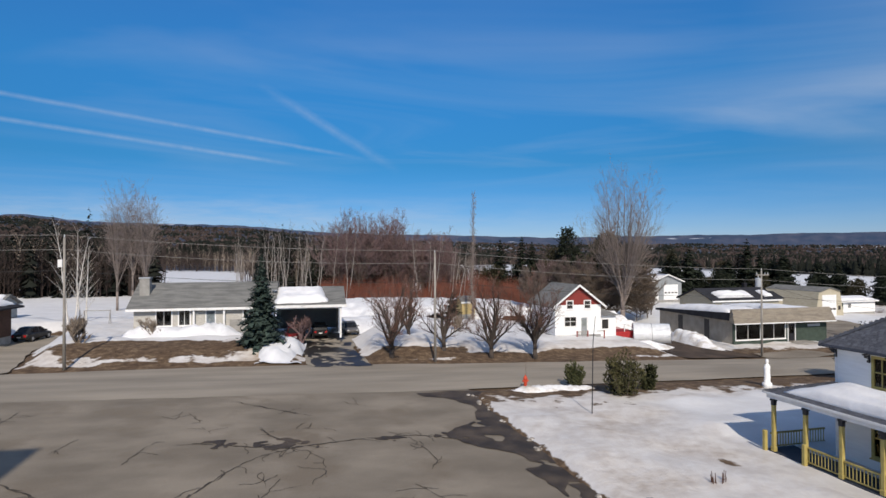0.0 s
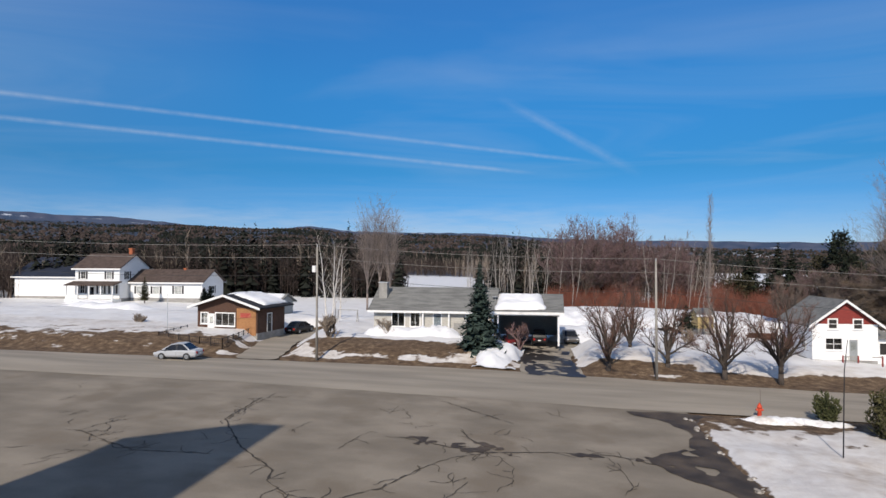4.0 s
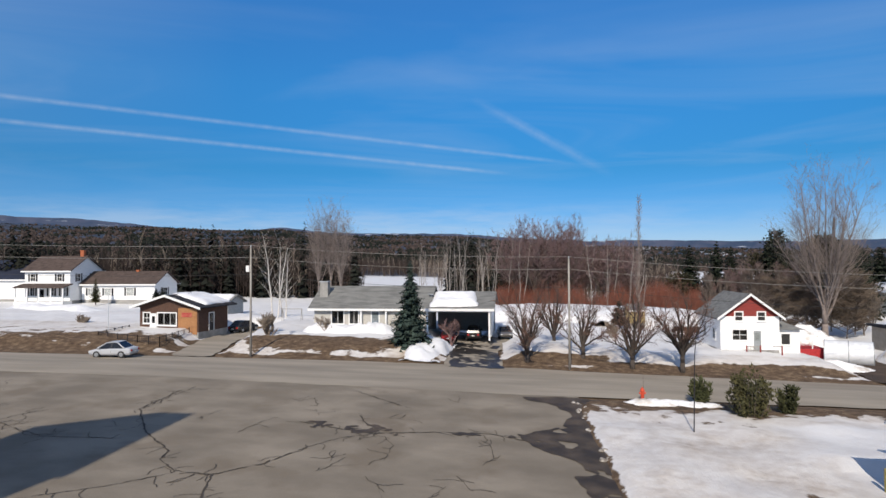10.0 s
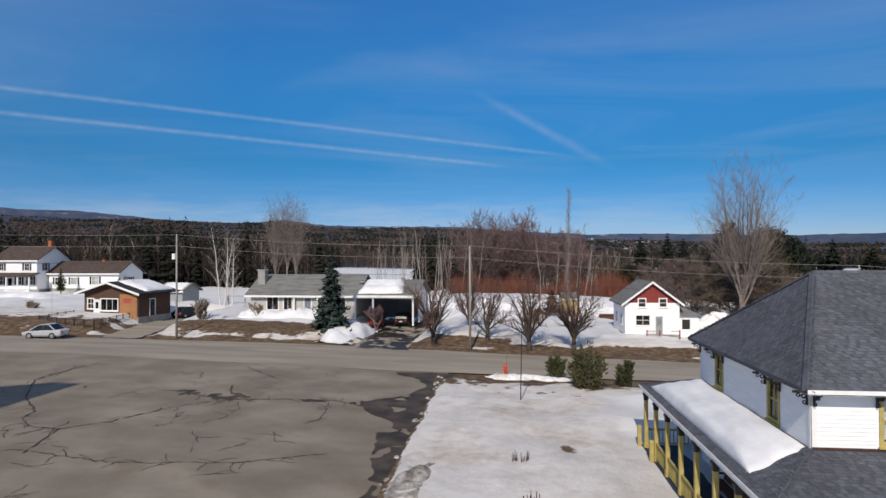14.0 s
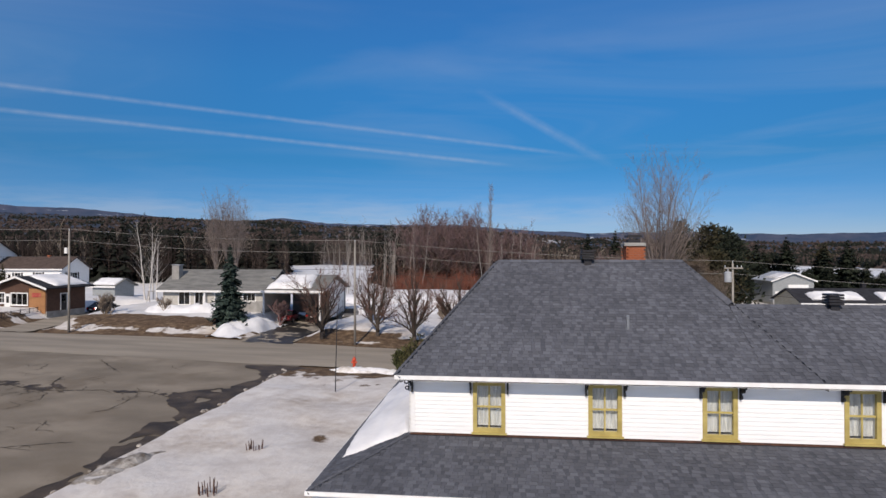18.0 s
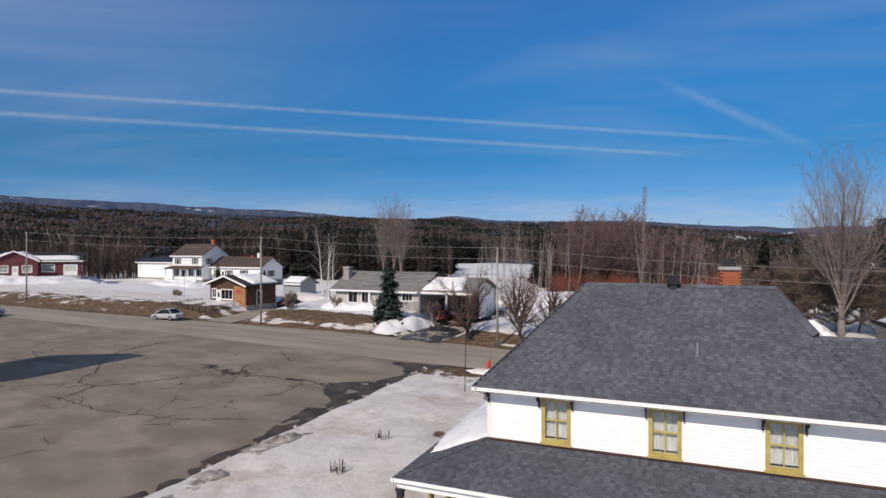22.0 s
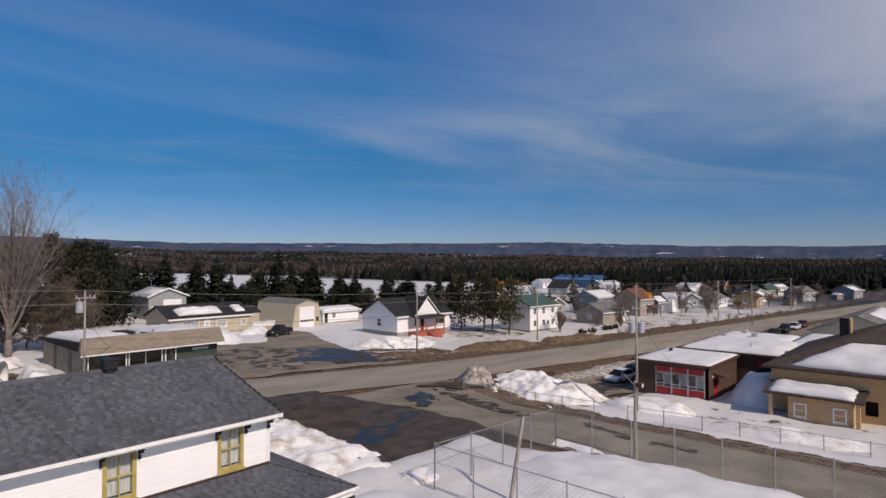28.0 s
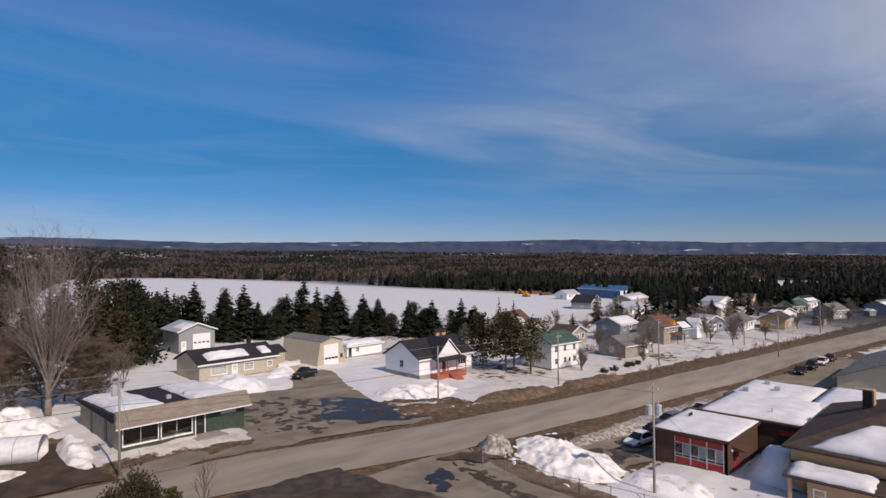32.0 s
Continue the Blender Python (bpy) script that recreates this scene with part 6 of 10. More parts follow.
# ---- trees ----
def grow(seed, height, r0, spread=0.5, levels=4, forks=(3, 4), upright=0.35, first=0.25, twig_n=3, lean=0.0, shrink=0.62, bole=0.42, leader=True, fat=1.0):
    """A bare tree: limbs as tapered rods, twigs as fine blades. Returns wood and twig meshes."""
    rnd = random.Random(seed)
    wood, twigs = Geo(), Geo()

    def limb(p, d, length, r, level):
        segs = 3 if level < 2 else 2
        pts = [Vector(p)]
        way = Vector(d)
        for s in range(segs):
            way = (way + Vector((rnd.uniform(-1, 1), rnd.uniform(-1, 1), rnd.uniform(-0.4, 1) * (0.5 + upright))) * 0.16).normalized()
            pts.append(pts[-1] + way * (length / segs))
        n = 7 if level == 0 else 5 if level == 1 else 3
        for i in range(segs):
            a, b = r * (1 - 0.5 * i / segs), r * (1 - 0.5 * (i + 1) / segs)
            wood.rod(pts[i], pts[i + 1], a, b, n, caps=level == 0)
        if level >= levels - 1:
            for k in range(twig_n * 3):
                t = rnd.uniform(0.15, 1.0)
                i = min(int(t * segs), segs - 1)
                q = pts[i].lerp(pts[i + 1], t * segs - i)
                e = (way + Vector((rnd.uniform(-1, 1), rnd.uniform(-1, 1), rnd.uniform(-0.3, 1.0))) * (0.55 + spread * 0.5)).normalized()
                ln = length * rnd.uniform(0.45, 1.0)
                side = e.cross(Vector((rnd.uniform(-1, 1), rnd.uniform(-1, 1), rnd.uniform(-1, 1)))).normalized()
                twigs.blade(q, q + e * ln, max(0.009, min(0.018, r * 0.5)) * fat, side)
            return
        count = rnd.randint(*forks) + (2 if level == 0 else 0)
        for k in range(count):
            t = first + (1 - first) * (k + rnd.random() * 0.8) / count if level == 0 else rnd.uniform(0.35, 1.0)
            t = min(t, 1.0)
            i = min(int(t * segs), segs - 1)
            q = pts[i].lerp(pts[i + 1], t * segs - i)
            a = rnd.uniform(0, 2 * math.pi) if level else 2.4 * k + rnd.uniform(-0.4, 0.4)
            out = Vector((math.cos(a), math.sin(a), 0))
            e = (way * (1 - spread) + out * spread * rnd.uniform(0.7, 1.2) + Vector((0, 0, upright))).normalized()
            limb(q, e, length * shrink * rnd.uniform(0.8, 1.15), r * (0.62 - 0.2 * t) + 0.01, level + 1)
        if leader and (level == 0 or rnd.random() < 0.7):
            limb(pts[-1], way, length * shrink, r * 0.5, level + 1)

    limb((0, 0, -0.2), (lean, 0, 1), height * bole, r0, 0)
    return wood, twigs


def airy(seed, height, r0, bole=0.2, limbs=9, lean=(15, 50), curve=0.6, branches=14, subs=6, twigs=3, fine=1.0, reach=1.0, droop=0.0, first=0.75, stout=1.0, wild=0.09):
    """A bare tree of long tapering limbs that bend upwards, with fine side branches and a haze of twigs."""
    rnd = random.Random(seed)
    wood, haze = Geo(), Geo()
    up = Vector((0, 0, 1))
    top = height * bole
    wood.rod((0, 0, -0.3), (0, 0, top * 0.5), r0 * 1.15, r0, 8)
    wood.rod((0, 0, top * 0.5), (0, 0, top), r0, r0 * 0.85, 8)

    def any_way():
        return Vector((rnd.uniform(-1, 1), rnd.uniform(-1, 1), rnd.uniform(-1, 1))).normalized()

    for k in range(limbs):
        f = (k + 0.5) / limbs
        a = 2.4 * k + rnd.uniform(-0.5, 0.5)
        th = radians(lean[0] + (lean[1] - lean[0]) * f + rnd.uniform(-6, 6))
        z = top * (first + (1 - first) * rnd.random())
        p = Vector((0, 0, z))
        way = Vector((math.sin(th) * math.cos(a), math.sin(th) * math.sin(a), math.cos(th)))
        length = (height - z) * rnd.uniform(0.86, 1.0) * (1 - 0.35 * f) * reach
        n = 7
        pts = [p]
        for i in range(n):
            way = (way + up * (curve / n) + any_way() * wild).normalized()
            pts.append(pts[-1] + way * (length / n))
        r = stout * r0 * (0.62 - 0.30 * f) * (0.6 + 0.4 * math.sqrt(9 / max(limbs, 9)))
        for i in range(n):
            wood.rod(pts[i], pts[i + 1], max(0.008, r * (1 - i / n) ** 0.9), max(0.006, r * (1 - (i + 1) / n) ** 0.9), 5 if i < 3 else 3, caps=False)
        for j in range(branches):
            t_ = 0.16 + 0.84 * (j + rnd.random()) / branches
            i = min(int(t_ * n), n - 1)
            q = pts[i].lerp(pts[i + 1], t_ * n - i)
            d0 = (pts[i + 1] - pts[i]).normalized()
            side = d0.cross(any_way()).normalized()
            e = (d0 * 0.75 + side * rnd.uniform(0.5, 0.95) + up * (0.28 - droop)).normalized()
            bl = length * 0.30 * (1.12 - 0.75 * t_) * rnd.uniform(0.6, 1.25) + 0.25
            mid = q + e * bl * 0.5
            tip = mid + (e + up * (0.22 - droop) + any_way() * 0.18).normalized() * bl * 0.5
            br = max(0.007, 0.3 * r * (1 - t_) + 0.006) * fine
            wood.rod(q, mid, br, br * 0.7, 3, caps=False)
            wood.rod(mid, tip, br * 0.7, 0.004, 3, caps=False)
            for s in range(subs):
                u = rnd.uniform(0.12, 1.0)
                c = q.lerp(mid, u * 2) if u < 0.5 else mid.lerp(tip, u * 2 - 1)
                e2 = (e + any_way() * 0.75 + up * 0.2).normalized()
                sl = bl * rnd.uniform(0.22, 0.5)
                haze.blade(c, c + e2 * sl, 0.016 * fine, e2.cross(any_way()).normalized())
                for w in range(twigs):
                    c2 = c + e2 * sl * rnd.uniform(0.25, 1.0)
                    e3 = (e2 + any_way() * 0.7 + up * 0.15).normalized()
                    haze.blade(c2, c2 + e3 * sl * rnd.uniform(0.35, 0.75), 0.010 * fine, e3.cross(any_way()).normalized())
    return wood, haze


def airy_tree(label, x, y, height, seed, bark="bark", twig="twig", group="", name="tree", lift=0.0, category="tree", tilt=0.0, **kw):
    g = airy(seed, height, **kw)
    t = thing(name, label, category, pose(x, y, land(x, y) + lift, 0, tilt, 0), group)
    part("trunk", g[0], M[bark], t, smooth=True)
    part("crown", g[1], M[twig], t)
    return t


def slim_tree(label, x, y, height, seed, bark="bark_birch", twig="twig_ash", group="", name="birch_tree", lift=0.0, tilt=0.0, r0=0.07, arms=26, long=0.16, rise=1.1, subs=5, first=0.25, fine=1.0):
    """A single slim stem with short ascending branches."""
    rnd = random.Random(seed)
    wood, haze = Geo(), Geo()
    pts = [Vector((0, 0, -0.3))]
    for i in range(1, 7):
        pts.append(Vector((rnd.uniform(-0.012, 0.012) * height, rnd.uniform(-0.012, 0.012) * height, height * i / 6)))
    for i in range(6):
        wood.rod(pts[i], pts[i + 1], r0 * (1 - i / 6.4), r0 * (1 - (i + 1) / 6.4), 6, caps=False)
    for k in range(arms):
        f = first + (1 - first) * (k + rnd.random()) / arms
        i = min(int(f * 6), 5)
        p = pts[i].lerp(pts[i + 1], f * 6 - i)
        a = 2.4 * k + rnd.uniform(-0.5, 0.5)
        e = Vector((math.cos(a), math.sin(a), rise + rnd.uniform(-0.3, 0.4))).normalized()
        ln = height * long * (1.15 - 0.7 * f) * rnd.uniform(0.6, 1.2)
        q = p + e * ln
        wood.rod(p, q, max(0.009, 0.34 * r0 * (1 - f)), 0.004, 3, caps=False)
        for s in range(subs):
            c = p.lerp(q, rnd.uniform(0.2, 1.0))
            e2 = (e + Vector((rnd.uniform(-1, 1), rnd.uniform(-1, 1), rnd.uniform(-0.4, 1))) * 0.7).normalized()
            haze.blade(c, c + e2 * ln * rnd.uniform(0.3, 0.65), 0.014 * fine, e2.cross(Vector((rnd.uniform(-1, 1), rnd.uniform(-1, 1), 0.2))).normalized())
    t = thing(name, label, "tree", pose(x, y, land(x, y) + lift, 0, tilt, 0), group)
    part("trunk", wood, M[bark], t, smooth=True)
    part("crown", haze, M[twig], t)
    return t


def scaled(g, height):
    top = max(p[2] for p in g[0].v + g[1].v)
    k = height / top
    for q in g:
        q.v = [(x * k, y * k, z * k) for x, y, z in q.v]
    return g


def bare_tree(label, x, y, height, seed, bark="bark", twig="twig", group="", name="tree", lift=0.0, turn=0, category="tree", **kw):
    g = scaled(grow(seed, height, **kw), height)
    t = thing(name, label, category, pose(x, y, land(x, y) + lift, 0, 0, turn), group)
    part("trunk", g[0], M[bark], t, smooth=True)
    part("crown", g[1], M[twig], t)
    return t


def conifer_geo(seed, height, wide, tiers, droop=0.35, dense=1.0, bare=0.05, fluff=1.0):
    rnd = random.Random(seed)
    trunk = Geo().rod((0, 0, -0.3), (0, 0, height * 0.97), height * 0.018 + 0.03, 0.015, 7)
    g = Geo()
    for t in range(tiers):
        f = t / tiers
        z = height * (bare + (1 - bare) * f)
        r = wide * (1 - f) ** 0.8 * rnd.uniform(0.72, 1.15) + 0.08
        n = max(4, int((9 + 9 * (1 - f)) * dense))
        for k in range(n):
            a = 2 * math.pi * (k + rnd.random() * 0.7) / n
            rr = r * rnd.uniform(0.55, 1.18)
            o = Vector((math.cos(a), math.sin(a), 0))
            s = Vector((-o.y, o.x, 0))
            root = Vector((0, 0, z + rnd.uniform(-0.3, 0.3) * height / tiers))
            tip = root + o * rr + Vector((0, 0, rr * (0.18 - droop * rnd.uniform(0.6, 1.3))))
            for j in range(3):
                u0, u1 = 0.12 + 0.28 * j, 0.52 + 0.27 * j
                p, q = root.lerp(tip, u0), root.lerp(tip, min(u1, 1.06))
                w = rr * 0.28 * (1.15 - 0.5 * u0) * fluff + 0.05
                up = Vector((0, 0, rnd.uniform(-0.12, 0.12) * rr))
                g.face(p - s * w * 0.4, q - s * w * 0.6 - Vector((0, 0, w * 0.5)) + up, q + o * w * 0.6, q + s * w * 0.6 - Vector((0, 0, w * 0.5)) + up, p + s * w * 0.4)
    return trunk, g


def conifer(label, x, y, height, wide, seed, needles="needle", tiers=26, group="", name="spruce_tree", lift=0.0, **kw):
    trunk, g = conifer_geo(seed, height, wide, tiers, **kw)
    t = thing(name, label, "tree", pose(x, y, land(x, y) + lift), group)
    part("trunk", trunk, M["bark"], t)
    part("crown", g, M[needles], t)
    return t


def pine(label, x, y, height, wide, seed, needles="needle", group="", bare=0.12, clumps=34, name="pine_tree"):
    """A ragged pine: a stem, limbs, and a tuft of needle sprays round each limb's end."""
    rnd = random.Random(seed)
    wood, g = Geo(), Geo()
    sway = Vector((rnd.uniform(-0.05, 0.05), rnd.uniform(-0.05, 0.05), 1)) * height
    wood.rod((0, 0, -0.3), sway * 0.96, height * 0.016 + 0.05, 0.02, 7)
    for k in range(clumps):
        f = bare + (1 - bare) * ((k + rnd.random()) / clumps) ** 0.85
        a = 2.4 * k + rnd.uniform(-0.6, 0.6)
        full = math.sin(math.pi * min(1.0, 0.28 + 0.72 * (f - bare) / (1 - bare))) ** 0.7
        rr = wide * (0.15 + 0.85 * full) * rnd.uniform(0.35, 1.05)
        root = sway * (f * 0.93)
        tip = root + Vector((math.cos(a) * rr, math.sin(a) * rr, rr * rnd.uniform(-0.10, 0.35)))
        wood.rod(root, tip, 0.05, 0.015, 4, caps=False)
        size = (0.30 * wide + 0.25) * rnd.uniform(0.7, 1.25) * (1.1 - 0.45 * f)
        for j in range(62):
            d = Vector((rnd.gauss(0, 1), rnd.gauss(0, 1), rnd.gauss(0, 0.62)))
            c = root.lerp(tip, rnd.uniform(0.45, 1.05)) + d * size * 0.52
            e = (d.normalized() + Vector((rnd.uniform(-0.6, 0.6), rnd.uniform(-0.6, 0.6), rnd.uniform(0.0, 0.9)))).normalized()
            s = e.cross(Vector((rnd.uniform(-1, 1), rnd.uniform(-1, 1), rnd.uniform(-1, 1)))).normalized()
            ln, w = size * rnd.uniform(0.35, 0.75), size * rnd.uniform(0.10, 0.21)
            g.face(c, c + e * ln * 0.5 - s * w, c + e * ln, c + e * ln * 0.5 + s * w)
    t = thing(name, label, "tree", pose(x, y, land(x, y), 0, 0, rnd.uniform(0, 360)), group)
    part("trunk", wood, M["bark"], t)
    part("crown", g, M[needles], t)
    return t


def clump_shrub(label, x, y, height, wide, seed, needles="needle_brown", stems=26, name="evergreen_shrub", lift=0.0, thick=1.0, size=1.0):
    """A garden evergreen: many leaning plumes of needle sprays."""
    rnd = random.Random(seed)
    wood, g = Geo(), Geo()
    for k in range(stems):
        a, rr = rnd.uniform(0, 2 * math.pi), wide * 0.5 * math.sqrt(rnd.random())
        foot = Vector((math.cos(a) * rr * 0.45, math.sin(a) * rr * 0.45, 0))
        h = height * (1 - 0.45 * (rr / (wide * 0.5)) ** 1.5) * rnd.uniform(0.75, 1.05)
        tip = Vector((math.cos(a) * rr * 1.05, math.sin(a) * rr * 1.05, h))
        wood.rod(foot, tip, 0.025, 0.008, 4)
        for j in range(int(46 * thick)):
            t = rnd.uniform(0.12, 1.03)
            p = foot.lerp(tip, t) + Vector((rnd.uniform(-1, 1), rnd.uniform(-1, 1), rnd.uniform(-1, 1))) * 0.085 * wide
            e = Vector((rnd.uniform(-1, 1), rnd.uniform(-1, 1), rnd.uniform(0.2, 1.5))).normalized()
            for q in range(3):
                s = e.cross(Vector((rnd.uniform(-1, 1), rnd.uniform(-1, 1), 0.3))).normalized()
                f = (e + Vector((rnd.uniform(-1, 1), rnd.uniform(-1, 1), rnd.uniform(-0.6, 0.8))) * 0.5).normalized()
                ln = rnd.uniform(0.14, 0.30) * size
                g.face(p - s * 0.018 * size, p + f * ln * 0.5 - s * 0.035 * size, p + f * ln, p + f * ln * 0.5 + s * 0.035 * size)
    t = thing(name, label, "shrub", pose(x, y, land(x, y) + lift))
    part("stem", wood, M["bark"], t)
    part("foliage", g, M[needles], t)
    return t


def whip_bush(label, x, y, height, wide, seed, n=70, twig="twig_pale", name="bare_shrub", lift=0.0):
    rnd = random.Random(seed)
    w, g = Geo(), Geo()
    for k in range(n):
        a, r = rnd.uniform(0, 2 * math.pi), wide / 2 * math.sqrt(rnd.random())
        p = Vector((math.cos(a) * r * 0.25, math.sin(a) * r * 0.25, -0.05))
        q = Vector((math.cos(a) * r, math.sin(a) * r, height * rnd.uniform(0.6, 1.0)))
        w.rod(p, q, 0.018, 0.005, 3, caps=False)
        for j in range(5):
            c = p.lerp(q, rnd.uniform(0.3, 0.95))
            e = (q - p).normalized() + Vector((rnd.uniform(-1, 1), rnd.uniform(-1, 1), rnd.uniform(-0.2, 1))) * 0.6
            g.blade(c, c + e * height * rnd.uniform(0.12, 0.3), 0.014, e.cross(Vector((1, 0.3, 0.2))).normalized())
    t = thing(name, label, "shrub", pose(x, y, land(x, y) + lift))
    part("stem", w, M[twig], t)
    part("twig", g, M[twig], t, kind="stuff")
    return t


# street maples along the far verge
for k, (x, y, h, s, n) in enumerate(((-15.8, 41.4, 8.2, 11, 8), (-10.4, 42.9, 7.8, 12, 6), (-6.25, 40.7, 8.1, 13, 9), (-2.0, 40.1, 8.2, 14, 10))):
    airy_tree("bare spreading street maple with dark bark", x, y, h, s, bark="bark_dark", twig="twig_rust", group="street maples", name="maple_tree", r0=0.21, bole=0.23, limbs=n, lean=(10, 62), curve=0.40, branches=19, subs=9, twigs=5, reach=1.02, fine=1.5, stout=1.45, first=0.55, wild=0.24)
airy_tree("leafless maple behind the power pole", -12.6, 49.5, 8.6, 15, bark="bark_dark", name="maple_tree", twig="twig_rust", r0=0.20, bole=0.24, limbs=9, lean=(12, 50), curve=0.6, branches=17, subs=8, twigs=4, fine=1.35, stout=1.3, first=0.6)
# birch clump and the pale aspens behind the bungalow
for k, (dx, dy, h, s) in enumerate(((-0.4, 0, 12.6, 21), (0.5, 0.4, 11.8, 22), (1.2, -0.3, 10.0, 23), (0.1, -0.6, 11.0, 24))):
    slim_tree("slender white birch, leafless", -49.6 + dx, 65.0 + dy, h, s, group="birch clump", bark="bark_birch_near", twig="twig_pale", tilt=5 * (k - 1.3), r0=0.13, arms=30, long=0.24, rise=1.3, subs=7)
for k, (x, y, h) in enumerate(((-50.6, 87, 19.5), (-48.6, 87.6, 20.5), (-46.6, 87, 19.8))):
    airy_tree("tall pale leafless aspen", x, y, h, 31 + k, bark="bark_pale", twig="twig_ash", group="tall aspens", name="aspen_tree", r0=0.17, bole=0.34, limbs=11, lean=(4, 22), curve=0.3, branches=20, subs=8, twigs=4, fine=1.2, first=0.5)
# columnar poplar and the big cottonwood
slim_tree("narrow columnar poplar, leafless", 0.5, 68.0, 18.8, 41, bark="bark_pale", twig="twig_ash", name="poplar_tree", r0=0.16, arms=150, long=0.095, rise=2.6, subs=10, first=0.10, fine=1.7)
airy_tree("large leafless cottonwood with upright leaders", 23.4, 66.0, 24.6, 47, bark="bark_pale", twig="twig_ash", name="cottonwood_tree", r0=0.36, bole=0.20, limbs=18, lean=(2, 36), curve=0.30, branches=26, subs=8, twigs=5, fine=1.15, first=0.55, reach=1.03)
for k, (x, y, h) in enumerate(((19.6, 69.0, 11.5), (27.6, 69.0, 12.0), (30.6, 72.5, 10.5), (24.0, 72.0, 12.0))):
    bare_tree("brown leafless larch with spreading limbs", x, y, h, 470 + k, twig="twig_larch", group="larches by the cottonwood", name="larch_tree", r0=0.10, spread=0.86, levels=3, forks=(34, 38), upright=0.20, first=0.12, shrink=0.34, twig_n=5, bole=0.88, fat=0.8)
# thicket of bare trees in the middle distance
for k in range(18):
    rnd = random.Random(50 + k)
    airy_tree("dense leafless thicket tree with purple-grey twigs", (-15.5 + 1.3 * k if k < 10 else -2.5 + 1.5 * (k - 10)) + rnd.uniform(-1, 1), 106 + rnd.uniform(-3, 6), (17.5 if k < 10 else 13.0) + rnd.uniform(-2.0, 2.0), 60 + k, bark="bark", twig="twig_plum", group="thicket", name="thicket_tree", r0=0.13, bole=0.22, limbs=11, lean=(6, 38), curve=0.4, branches=20, subs=9, twigs=5, fine=3.4, first=0.5)
for k in range(9):
    rnd = random.Random(1800 + k)
    bare_tree("leafless brown tree beyond the muddy drive", 15 + 2.3 * k + rnd.uniform(-1, 1), 84 + rnd.uniform(-5, 6), rnd.uniform(7.5, 12.5), 1820 + k, twig="twig_plum" if k % 3 else "twig", group="trees beyond the drive", name="thicket_tree", r0=0.14, spread=0.48, levels=5, forks=(4, 5), upright=0.5, first=0.15, twig_n=4, bole=0.42, fat=1.4)
# pale birches in the hollow behind the gardens
for k in range(54):
    rnd = random.Random(350 + k)
    x = (-36 + 0.65 * k if k < 26 else -1.5 + 0.55 * (k - 26) if k < 44 else -30 + 1.8 * (k - 44)) + rnd.uniform(-1.0, 1.0)
    slim_tree("tall thin white birch behind the gardens", x, 100 + rnd.uniform(-6, 14), 12.5 + rnd.uniform(-3.5, 3.5), 370 + k, group="birches behind the gardens", tilt=rnd.uniform(-6, 9), r0=rnd.uniform(0.055, 0.085), arms=18, long=0.15, rise=1.2, subs=5, first=0.35, fine=1.2)
bare_tree("round reddish-brown leafless bush by the carport", -23.8, 50.6, 2.9, 99, bark="twig_plum", twig="twig_rust", name="bare_shrub", category="shrub", lift=0.55, r0=0.06, spread=0.62, levels=5, forks=(3, 4), upright=0.45, first=0.15, twig_n=1, bole=0.16, shrink=0.8, leader=False, fat=0.8)
conifer("young dark spruce in the snow behind the maples", -1.6, 71.5, 3.4, 1.3, 72, tiers=14, lift=1.2, dense=1.2)
# ornamental spruce before the bungalow
conifer("dense blue-green ornamental spruce", -27.6, 45.6, 9.0, 2.0, 71, "needle_blue", tiers=38, lift=0.7, dense=1.35, droop=0.5)
clump_shrub("bushy dwarf pine with upright shoots at the snowy corner", -3.1, 22.7, 3.4, 2.5, 81, stems=40, name="dwarf_pine", size=1.2, needles="needle_brown", thick=0.8)
clump_shrub("small yellowish evergreen shrub", -4.9, 26.4, 1.7, 1.5, 82, stems=12, needles="needle_pine", size=1.4)
clump_shrub("low dark evergreen shrub in snow", -0.3, 23.9, 2.0, 1.25, 83, stems=12, needles="needle_pine_dark", size=1.4)
for k, (x, y, h, w) in enumerate(((-43.6, 47.6, 2.8, 3.0), (-38.0, 50.5, 2.2, 1.8), (-69, 52, 1.4, 2.4), (-5.2, 57, 2.2, 2.0))):
    bare_tree("rounded leafless garden shrub in the snow", x, y, h * 1.15, 90 + k, bark="twig_pale", twig="twig_pale", name="bare_shrub", category="shrub", lift=0.75, r0=0.06, spread=0.62, levels=5, forks=(3, 4), upright=0.45, first=0.15, twig_n=1, bole=0.16, shrink=0.8, leader=False, fat=0.8)

# ---- across the road, west end ----
farm = house("white two-storey farmhouse with porch and brown roof", -105.9, 85.5, 0, 9.0, 8.6, 5.6, "white", "shingle_brown", 2.5, "x", win=(("F", 1.6, 3.6, 0.95, 1.3, (1, 1), "shutters"), ("F", 6.9, 3.6, 0.95, 1.3, (1, 1), "shutters"), ("F", 1.5, 0.9, 0.95, 1.5, (1, 1), "shutters"), ("F", 5.3, 0.9, 0.95, 1.5, (1, 1), "shutters"), ("F", 7.7, 0.9, 0.95, 1.5, (1, 1), "shutters"), ("R", 2.2, 3.5, 0.9, 1.4, (1, 1), "shutters"), ("R", 6.0, 3.5, 0.9, 1.4, (1, 1), "shutters")), doors=(("F", 3.4, 0.95, 2.1, "black"),), chimney=(8.2, 4.4, 0.7, 3.7, "brick_chimney"), lift=0.6)
